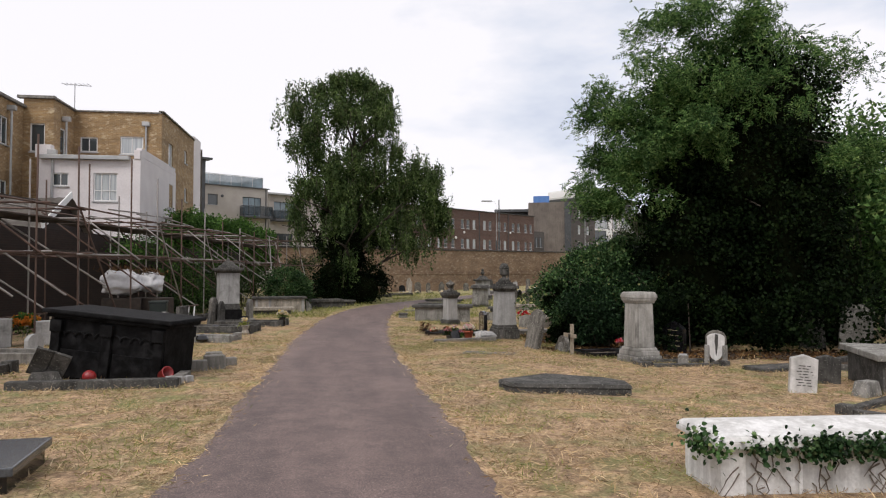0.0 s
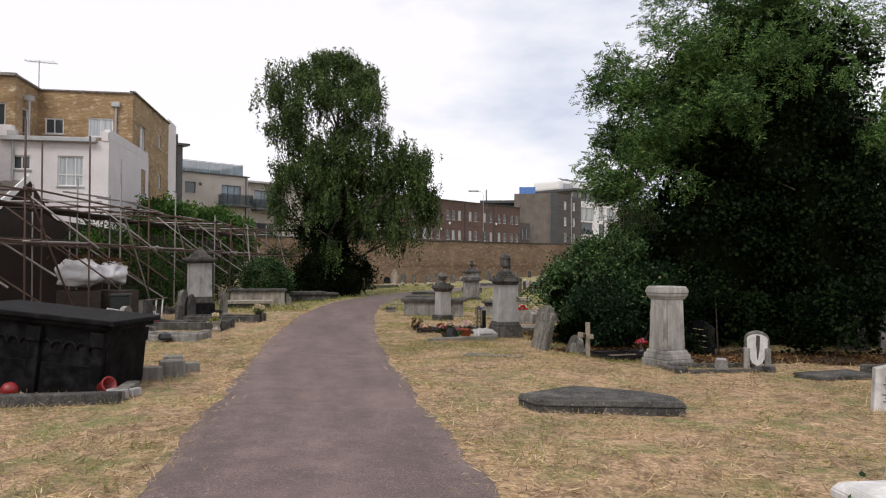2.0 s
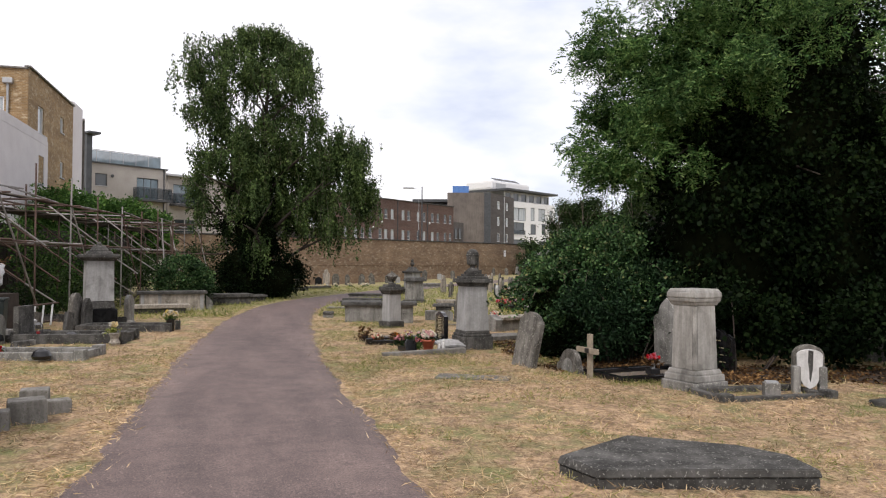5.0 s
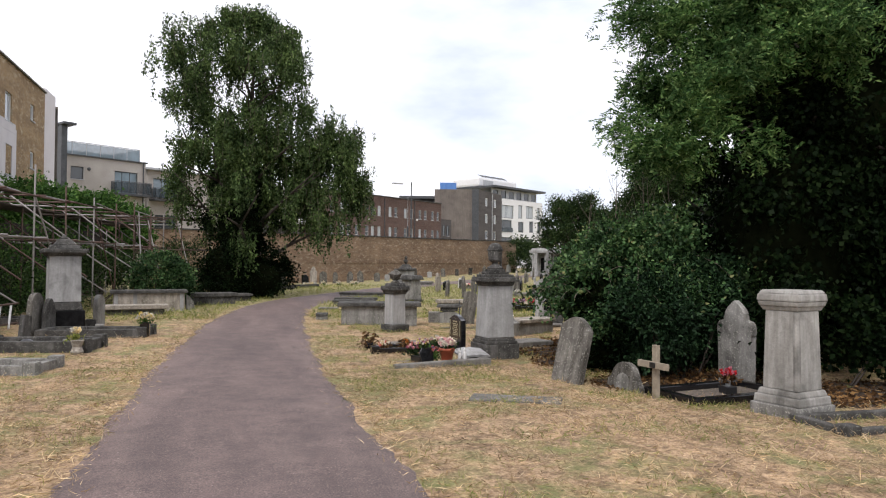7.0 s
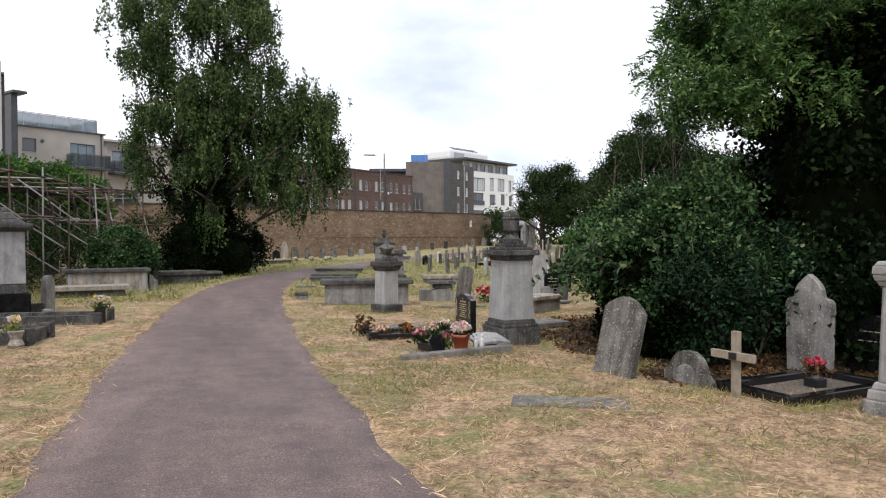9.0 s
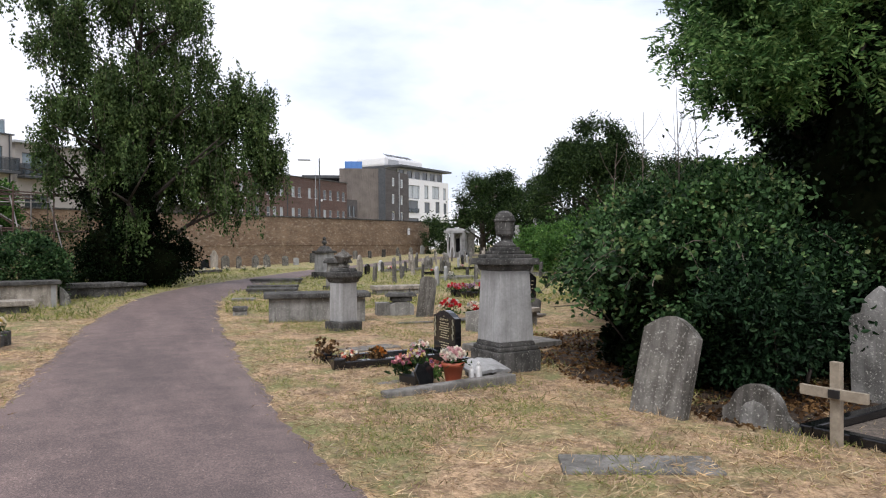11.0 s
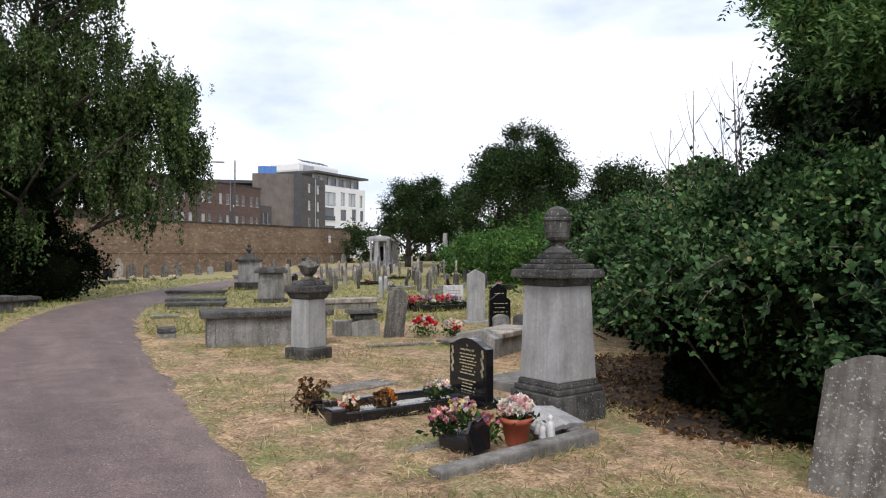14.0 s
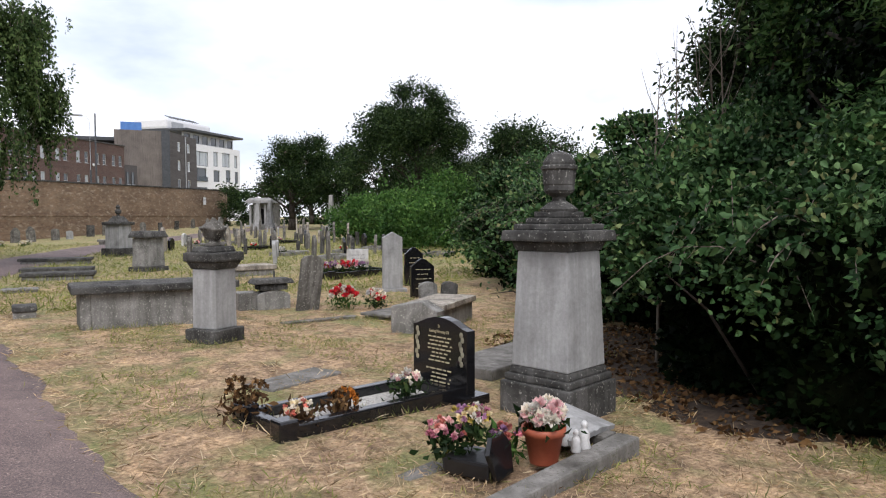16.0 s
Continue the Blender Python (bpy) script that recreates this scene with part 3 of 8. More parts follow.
def facade(bm, w, h, holes, depth=0.14, x0=0.0, y0=0.0, z0=0.0, ax=(1, 0), inn=(0, 1)):
    """A wall face with real rectangular openings (x, z, w, h) and their reveals. ax: along the wall, inn: into the wall."""
    xs = sorted({0.0, w} | {q[0] for q in holes} | {q[0] + q[2] for q in holes})
    zs = sorted({0.0, h} | {q[1] for q in holes} | {q[1] + q[3] for q in holes})

    def P(u, z, k=0.0):
        return bm.verts.new((x0 + ax[0] * u + inn[0] * k, y0 + ax[1] * u + inn[1] * k, z0 + z))
    for a, b in zip(xs, xs[1:]):
        for c, d in zip(zs, zs[1:]):
            mx, mz = (a + b) / 2, (c + d) / 2
            if any(q[0] < mx < q[0] + q[2] and q[1] < mz < q[1] + q[3] for q in holes):
                continue
            bm.faces.new((P(a, c), P(b, c), P(b, d), P(a, d)))
    for x, z, ww, hh in holes:
        r = [(x, z), (x + ww, z), (x + ww, z + hh), (x, z + hh)]
        for (a, c), (b, d) in zip(r, r[1:] + r[:1]):
            bm.faces.new((P(a, c), P(b, d), P(b, d, depth), P(a, c, depth)))


def window(parent, x, z, w, h, depth, mat="pvc", glass="glass", bars=1, cross=0, x0=0.0, y0=0.0, z0=0.0, ax=(1, 0), inn=(0, 1), sill=True, t=0.07):
    """A window in an opening: frame with bars, a pane behind, a sill below."""
    def blk(bm, u, zz, ww, hh, k0, k1):
        cs = [(u, k0), (u + ww, k0), (u + ww, k1), (u, k1)]
        lo = [bm.verts.new((x0 + ax[0] * a + inn[0] * k, y0 + ax[1] * a + inn[1] * k, z0 + zz)) for a, k in cs]
        hi = [bm.verts.new((v.co.x, v.co.y, v.co.z + hh)) for v in lo]
        bm.faces.new(lo[::-1]); bm.faces.new(hi)
        for i in range(4):
            bm.faces.new((lo[i], lo[(i + 1) % 4], hi[(i + 1) % 4], hi[i]))
    bm = bmesh.new()
    k0, k1 = depth * 0.45, depth * 0.45 + 0.06
    rings = []
    for g_, k in ((0, k0), (t, k0), (t, k1), (0, k1)):
        rings.append([bm.verts.new((x0 + ax[0] * a + inn[0] * k, y0 + ax[1] * a + inn[1] * k, z0 + c)) for a, c in ((x + g_, z + g_), (x + w - g_, z + g_), (x + w - g_, z + h - g_), (x + g_, z + h - g_))])
    for a, b in zip(rings, rings[1:] + rings[:1]):
        for i in range(4):
            bm.faces.new((a[i], a[(i + 1) % 4], b[(i + 1) % 4], b[i]))
    fr = part("window", bm, mat, parent)
    for i in range(bars):
        u = x + w * (i + 1) / (bars + 1) - t * 0.35
        bm = bmesh.new(); blk(bm, u, z + t, t * 0.7, h - 2 * t, k0 + 0.004, k1 - 0.004)
        part("mullion", bm, mat, fr)
    for i in range(cross):
        v = z + h * (0.36 if cross == 1 else (i + 1) / (cross + 1))
        bm = bmesh.new(); blk(bm, x + t, v, w - 2 * t, t * 0.7, k0 + 0.008, k1 - 0.008)
        part("transom", bm, mat, fr)
    bm = bmesh.new(); blk(bm, x + 0.01, z + 0.01, w - 0.02, h - 0.02, k1 - 0.02, k1 - 0.008)
    part("pane", bm, glass, fr)
    if sill:
        bm = bmesh.new(); blk(bm, x - 0.06, z - 0.07, w + 0.12, 0.065, -0.06, depth * 0.45)
        part("sill", bm, "zinc", fr)
    return fr


# ---- ground and path ----
PATH_MID = [(0, -30), (-0.02, 0), (-0.05, 14), (-0.03, 19), (0.22, 24), (0.6, 29), (1.2, 34), (2.1, 38), (3.6, 42), (5.6, 46), (8.0, 50.5), (11.0, 56), (14.6, 62), (19, 68), (25, 74), (34, 81), (48, 90)]


def path_x(y):
    for (a, b), (c, d) in zip(PATH_MID, PATH_MID[1:]):
        if b <= y <= d:
            return a + (c - a) * (y - b) / (d - b)
    return 0.0


def ground_sheet():
    bm = bmesh.new()
    xs = [-900, -400, -180, -90, -50] + [x * 1.0 for x in range(-30, 61, 1)] + [75, 95, 130, 200, 400, 900]
    ys = [-900, -300, -90, -40] + [y * 1.0 for y in range(-20, 111, 1)] + [120, 140, 180, 260, 450, 1200]
    grid = [[bm.verts.new((x, y, G(x, y))) for x in xs] for y in ys]
    for r, q in zip(grid, grid[1:]):
        for i in range(len(xs) - 1):
            bm.faces.new((r[i], r[i + 1], q[i + 1], q[i]))
    ob = finish("ground", bm, "ground", None, "", True)
    tagged(ob, "mown dry straw-coloured grass with green patches", "ground", "", "structure")


def path_sheet():
    bm = bmesh.new()
    rng = random.Random(5)
    pts = []
    for (a, b), (c, d) in zip(PATH_MID, PATH_MID[1:]):
        n_ = max(2, int(math.hypot(c - a, d - b) / 0.16)) if b < 60 else 8
        pts += [(a + (c - a) * i / n_, b + (d - b) * i / n_) for i in range(n_)]
    sm = []
    for i in range(len(pts)):
        lo, hi = max(0, i - 12), min(len(pts), i + 13)
        sm.append((sum(p[0] for p in pts[lo:hi]) / (hi - lo), sum(p[1] for p in pts[lo:hi]) / (hi - lo)))
    prev, wl_, wr_ = None, 0.0, 0.0
    for i in range(len(sm) - 1):
        (x, y), (x2, y2) = sm[i], sm[i + 1]
        L = math.hypot(x2 - x, y2 - y) or 1e-6
        nx, ny = -(y2 - y) / L, (x2 - x) / L
        wl_ = 0.8 * wl_ + rng.uniform(-0.045, 0.045); wr_ = 0.7 * wr_ + rng.uniform(-0.045, 0.045)
        a, b = 1.36 + wl_ + 0.05 * noise.noise((y * 0.6, 1, 0)), 1.29 + wr_ + 0.05 * noise.noise((y * 0.6, 9, 0))
        row = []
        for k in (-b, -b + 0.12, -0.7, 0, 0.7, a - 0.12, a):
            px, py = x + nx * k, y + ny * k
            row.append(bm.verts.new((px, py, G(px, py) + (0.004 if abs(k) in (a, b) else 0.022 + 0.012 * (1 - (k / 1.3) ** 2)))))
        if prev:
            for j in range(6):
                bm.faces.new((prev[j], prev[j + 1], row[j + 1], row[j]))
        prev = row
    ob = finish("path", bm, "path", None, "", True)
    tagged(ob, "worn reddish-grey asphalt path with ragged edges", "path", "", "structure")


ground_sheet()
path_sheet()

# ---- boundary wall ----
WALL_DIR = (0.777, 0.629)


def boundary_wall():
    ang = math.degrees(math.atan2(WALL_DIR[1], WALL_DIR[0]))
    length, x, y = 50.0, -5.2, 59.0
    ob = new("wall_boundary")
    ob.matrix_basis = pose(x, y, -0.6, 0, 0, ang)
    tagged(ob, "long old brown brick boundary wall with stone coping", "wall", "", "structure")
    bm = bmesh.new()
    n_ = 50
    prof = []
    for i in range(n_ + 1):
        h = 4.22 + 0.5 * i / n_ + 0.02 * math.sin(i * 0.9)
        prof.append([bm.verts.new((i * length / n_, yy, zz)) for yy, zz in ((0, 0), (0, 2.0), (-0.03, 2.02), (-0.03, h), (0.4, h), (0.4, 0))])
    for a, b in zip(prof, prof[1:]):
        for j in range(5):
            bm.faces.new((a[j], b[j], b[j + 1], a[j + 1]))
    bm.faces.new(prof[0]); bm.faces.new(prof[-1][::-1])
    part("brickwork", bm, "brick_wall", ob)
    rng = random.Random(3)
    s = 0.0
    k = 0
    while s < length - 0.3:
        w_ = rng.uniform(0.55, 0.75)
        h = 4.22 + 0.5 * s / length
        bm = box(w_ - 0.012, 0.56, 0.11, s + w_ / 2, 0.185, h + 0.004 + rng.uniform(0, 0.012), 0.012)
        part("coping_stone", bm, "stone_dark", ob)
        s += w_
    # small white notice
    sg = new("wall_notice"); sg.matrix_basis = pose(29.6, 86.75, 2.55, 0, 0, ang)
    tagged(sg, "small white notice board fixed on the brick wall", "sign")
    part("board", box(0.5, 0.03, 0.75, 0, 0, 0, 0.004), "white_paint", sg)
    part("text_bar", box(0.34, 0.006, 0.06, 0, -0.02, 0.45, 0), "ink", sg)


boundary_wall()

# ---- buildings round the place ----
def brick_flats():
    """Yellow-brick flats with a white rendered wing in front."""
    b = new("brick_flats"); b.matrix_basis = pose(0, 0, -0.6)
    tagged(b, "yellow brick block of flats with white rendered wing", "building")
    # side wall along x = -11.1, seen from the path
    bm = bmesh.new()
    side = [(1.8, 9.1, 1.15, 1.45), (6.4, 9.95, 0.85, 0.9), (6.5, 7.25, 0.85, 0.95)]
    facade(bm, 9.55, 12.1, side, 0.15, -11.1, 45.9, 0, (0, 1), (-1, 0))
    facade(bm, 5.1, 12.0, [(0.36, 9.55, 1.0, 0.9), (2.67, 9.45, 1.35, 1.1)], 0.15, -16.2, 45.9, 0, (1, 0), (0, 1))
    facade(bm, 3.1, 12.0, [(1.0, 9.0, 0.85, 1.6)], 0.15, -16.2, 42.8, 0, (0, 1), (-1, 0))
    facade(bm, 1.6, 12.0, [(0.35, 9.0, 0.8, 1.6)], 0.15, -17.8, 42.8, 0, (1, 0), (0, 1))
    facade(bm, 8.0, 11.45, [(5.0, 9.0, 1.2, 1.5), (5.0, 5.6, 1.2, 1.5)], 0.15, -17.8, 34.8, 0, (0, 1), (-1, 0))
    facade(bm, 10.0, 11.45, [], 0.15, -27.8, 34.8, 0, (1, 0), (0, 1))
    part("wall", bm, "brick_yellow", b)
    for u, z, w_, h_ in side:
        window(b, u, z, w_, h_, 0.15, "pvc", "glass_pale", 0, 0, -11.1, 45.9, 0, (0, 1), (-1, 0))
    window(b, 0.36, 9.55, 1.0, 0.9, 0.15, "pvc", "glass", 1, 0, -16.2, 45.9)
    window(b, 2.67, 9.45, 1.35, 1.1, 0.15, "pvc", "glass_pale", 1, 0, -16.2, 45.9)
    window(b, 1.0, 9.0, 0.85, 1.6, 0.15, "pvc", "glass", 0, 0, -16.2, 42.8, 0, (0, 1), (-1, 0))
    window(b, 0.35, 9.0, 0.8, 1.6, 0.15, "pvc", "glass", 0, 0, -17.8, 42.8)
    for z in (9.0, 5.6):
        window(b, 5.0, z, 1.2, 1.5, 0.15, "pvc", "glass", 1, 0, -17.8, 34.8, 0, (0, 1), (-1, 0))
    # end pier in white render
    part("end_pier", box(0.9, 2.6, 12.45, -11.54, 56.75, 0, 0.02), "render_white", b)
    # parapet capping and roof
    bm = box(5.2, 0.3, 0.09, -13.72, 45.95, 12.0, 0.02); box(0.3, 9.6, 0.09, -11.13, 50.65, 12.1, 0.02, 1, bm); box(0.35, 3.1, 0.09, -16.2, 44.4, 12.004, 0.02, 1, bm)
    box(2.0, 0.35, 0.16, -17.1, 42.8, 12.008, 0.02, 1, bm); box(0.35, 8, 0.16, -17.8, 38.8, 11.45, 0.02, 1, bm); box(10, 0.35, 0.16, -22.8, 34.8, 11.454, 0.02, 1, bm)
    part("capping", bm, "stone_grey", b)
    bm = bmesh.new()
    for x0_, x1, y0_, y1, z in ((-16.2, -11.1, 45.9, 58.8, 11.8), (-17.8, -16.2, 42.8, 58.8, 11.8), (-27.8, -17.8, 34.8, 58.8, 11.3)):
        v = [bm.verts.new(p) for p in ((x0_, y0_, z), (x1, y0_, z), (x1, y1, z), (x0_, y1, z))]
        bm.faces.new(v)
    for (x0_, y0_), (x1, y1) in (((-27.8, 58.8), (-11.1, 58.8)), ((-27.8, 34.8), (-27.8, 58.8))):
        v = [bm.verts.new(p) for p in ((x0_, y0_, 0), (x1, y1, 0), (x1, y1, 12), (x0_, y0_, 12))]
        bm.faces.new(v)
    part("roof", bm, "corrugated", b)
    # white wing
    bm = bmesh.new()
    facade(bm, 5.3, 8.45, [(2.85, 6.1, 1.25, 1.55), (0.72, 6.9, 0.85, 0.72)], 0.15, -16.36, 41.2, 0, (1, 0), (0, 1))
    facade(bm, 8.4, 8.85, [(6.6, 6.4, 1.05, 1.5)], 0.15, -11.06, 41.2, 0, (0, 1), (-1, 0))
    v = [bm.verts.new(p) for p in ((-16.36, 41.2, 8.3), (-11.06, 41.2, 8.3), (-11.06, 49.6, 8.3), (-16.36, 49.6, 8.3))]
    bm.faces.new(v)
    v = [bm.verts.new(p) for p in ((-16.36, 41.2, 0), (-16.36, 49.6, 0), (-16.36, 49.6, 8.45), (-16.36, 41.2, 8.45))]
    bm.faces.new(v)
    wing = part("wing", bm, "render_white", b)
    window(wing, 2.85, 6.1, 1.25, 1.55, 0.15, "pvc", "glass_pale", 2, 1, -16.36, 41.2)
    window(wing, 0.72, 6.9, 0.85, 0.72, 0.15, "pvc", "glass", 1, 0, -16.36, 41.2)
    window(wing, 6.6, 6.4, 1.05, 1.5, 0.15, "pvc", "glass_pale", 0, 0, -11.06, 41.2, 0, (0, 1), (-1, 0))
    bm = box(4.6, 0.4, 0.22, -13.9, 41.1, 8.36, 0.02)
    part("gutter", bm, "zinc", b)
    for q in ((0.34, 0.35, 0.5, -11.24, 41.33, 8.45), (0.3, 8.0, 0.5, -11.2, 45.4, 8.6), (0.8, 0.5, 0.7, -16.1, 41.4, 8.45)):
        part("parapet", box(*q, 0.02), "render_white", b)
    for x, y, z0, z1 in ((-12.0, 45.8, 8.9, 11.2), (-15.95, 44.0, 8.9, 11.0), (-17.6, 40.9, 4.0, 10.9), (-15.6, 41.1, 5.6, 8.6)):
        bm = tube((x, y, z0), (x, y, z1), 0.06); box(0.45, 0.28, 0.26, x, y, z1, 0.02, 1, bm)
        part("downpipe", bm, "zinc", b)
    bm = tube((-16.3, 46.2, 9), (-16.3, 46.2, 13.8), 0.03)
    tube((-17.0, 46.0, 13.7), (-15.4, 46.4, 13.7), 0.02, None, 6, bm)
    for i in range(7):
        x = -16.9 + i * 0.24
        tube((x, 46.0 - 0.25, 13.7), (x + 0.05, 46.4 + 0.1, 13.7 + 0.02), 0.012, None, 5, bm)
    part("aerial", bm, "zinc", b)


def railing(parent, pts, z, h, mat="dark_metal", glassy=True, step=0.9):
    bm = bmesh.new()
    for (a, b) in zip(pts, pts[1:]):
        L = math.hypot(b[0] - a[0], b[1] - a[1]); n_ = max(1, int(L / step))
        for i in range(n_ + 1):
            x, y = a[0] + (b[0] - a[0]) * i / n_, a[1] + (b[1] - a[1]) * i / n_
            tube((x, y, z), (x, y, z + h), 0.03, None, 5, bm)
        tube((*a, z + h), (*b, z + h), 0.035, None, 5, bm)
    r = part("railing", bm, mat, parent)
    if glassy:
        for (a, b) in zip(pts, pts[1:]):
            bm = bmesh.new()
            v = [bm.verts.new(p) for p in ((*a, z + 0.05), (*b, z + 0.05), (*b, z + h - 0.06), (*a, z + h - 0.06))]
            bm.faces.new(v)
            bmesh.ops.solidify(bm, geom=bm.faces[:], thickness=0.02)
            part("glass_panel", bm, "glass_clear" if glassy is True else glassy, r)
    return r


def grey_flats():
    """Two rendered blocks set at a slant behind the brick flats."""
    ang = 34.9
    b = new("grey_flats"); b.matrix_basis = pose(-15.4, 78.19, -0.6, 0, 0, ang)
    tagged(b, "beige rendered flats with dark balconies and roof terrace", "building")
    W_, H_ = 8.46, 11.6
    bm = bmesh.new()
    facade(bm, W_, H_, [(1.33, 9.5, 1.15, 1.15), (5.38, 8.3, 2.27, 2.3), (5.6, 4.9, 2.0, 2.4)], 0.2)
    for p, q in (((W_, 0), (W_, 9)), ((0, 9), (0, 0))):
        v = [bm.verts.new(x) for x in ((*p, 0), (*q, 0), (*q, H_), (*p, H_))]; bm.faces.new(v)
    v = [bm.verts.new(x) for x in ((0, 0, H_ - 0.1), (W_, 0, H_ - 0.1), (W_, 9, H_ - 0.1), (0, 9, H_ - 0.1))]; bm.faces.new(v)
    part("wall", bm, "render_grey", b)
    window(b, 1.33, 9.5, 1.15, 1.15, 0.2, "dark_metal", "glass", 0, 0)
    window(b, 5.38, 8.3, 2.27, 2.3, 0.2, "dark_metal", "glass_blue", 2, 0, sill=False)
    window(b, 5.6, 4.9, 2.0, 2.4, 0.2, "dark_metal", "glass", 1, 0, sill=False)
    part("capping", box(W_ + 0.3, 0.5, 0.12, W_ / 2, 0.1, H_, 0.01), "dark_metal", b)
    part("drain_pipe", tube((8.2, -0.08, 2.0), (8.2, -0.08, H_), 0.06), "dark_metal", b)
    part("wall_vent", lathe([(0.05, 0), (0.16, 0.03), (0.16, 0.08), (0.05, 0.1)], 12), "dark_metal", b).matrix_basis = pose(2.95, -0.01, 10.5, 90)
    railing(b, [(0.3, 0.35), (W_ - 0.45, 0.35), (W_ - 0.45, 8.0)], H_ + 0.12, 1.2, "zinc", "glass_blue", 1.2)
    rng = np.random.default_rng(12)
    P = rng.uniform(size=(900, 3)) * np.array([5.6, 0.25, 0.35]) + np.array([0.5, 0.55, H_ + 0.15])
    leaf_mesh("terrace_plants", P, rng.normal(size=(900, 3)) + np.array([0, 0, 0.8]), rng.uniform(0.1, 0.2, 900), "dark_leaf", b, "row of low plants behind the glass", 0.5, 0.1, 12)
    bal = part("balcony", box(3.5, 1.2, 0.2, 6.75, -0.6, 8.25, 0.01), "dark_metal", b)
    railing(bal, [(5.05, -0.05), (5.05, -1.15), (8.45, -1.15), (8.45, -0.05)], 8.45, 1.1, "dark_metal", "glass_smoke", 0.55)
    # stair head with a flat canopy behind the yellow flats
    part("canopy", box(1.1, 2.0, 0.2, 0.1, -1.6, 13.9, 0.02), "dark_metal", b)
    part("canopy_post", box(0.5, 1.2, 13.9, -0.1, -1.4, 0, 0.02), "dark_metal", b)
    b2 = new("terrace_flats"); b2.matrix_basis = pose(-8.68, 87.05, -0.6, 0, 0, ang)
    tagged(b2, "beige rendered flats with flat roof and dark balcony", "building")
    bm = bmesh.new()
    facade(bm, 10.0, 11.5, [(0.6, 8.7, 2.9, 2.0), (0.8, 4.6, 2.4, 2.3)], 0.2)
    for p, q in (((10, 0), (10, 9)), ((0, 9), (0, 0))):
        v = [bm.verts.new(x) for x in ((*p, 0), (*q, 0), (*q, 11.5), (*p, 11.5))]; bm.faces.new(v)
    part("wall", bm, "render_grey", b2)
    part("roof", box(10.8, 9.8, 0.22, 5.0, 4.3, 11.5, 0.02), "zinc", b2)
    window(b2, 0.6, 8.7, 2.9, 2.0, 0.2, "dark_metal", "glass_blue", 2, 0, sill=False)
    window(b2, 0.8, 4.6, 2.4, 2.3, 0.2, "dark_metal", "glass", 1, 0, sill=False)
    bal = part("balcony", box(3.6, 1.2, 0.2, 1.95, -0.6, 8.3, 0.01), "dark_metal", b2)
    railing(bal, [(0.2, -0.05), (0.2, -1.15), (3.7, -1.15), (3.7, -0.05)], 8.5, 1.1, "dark_metal", "glass_smoke", 0.55)


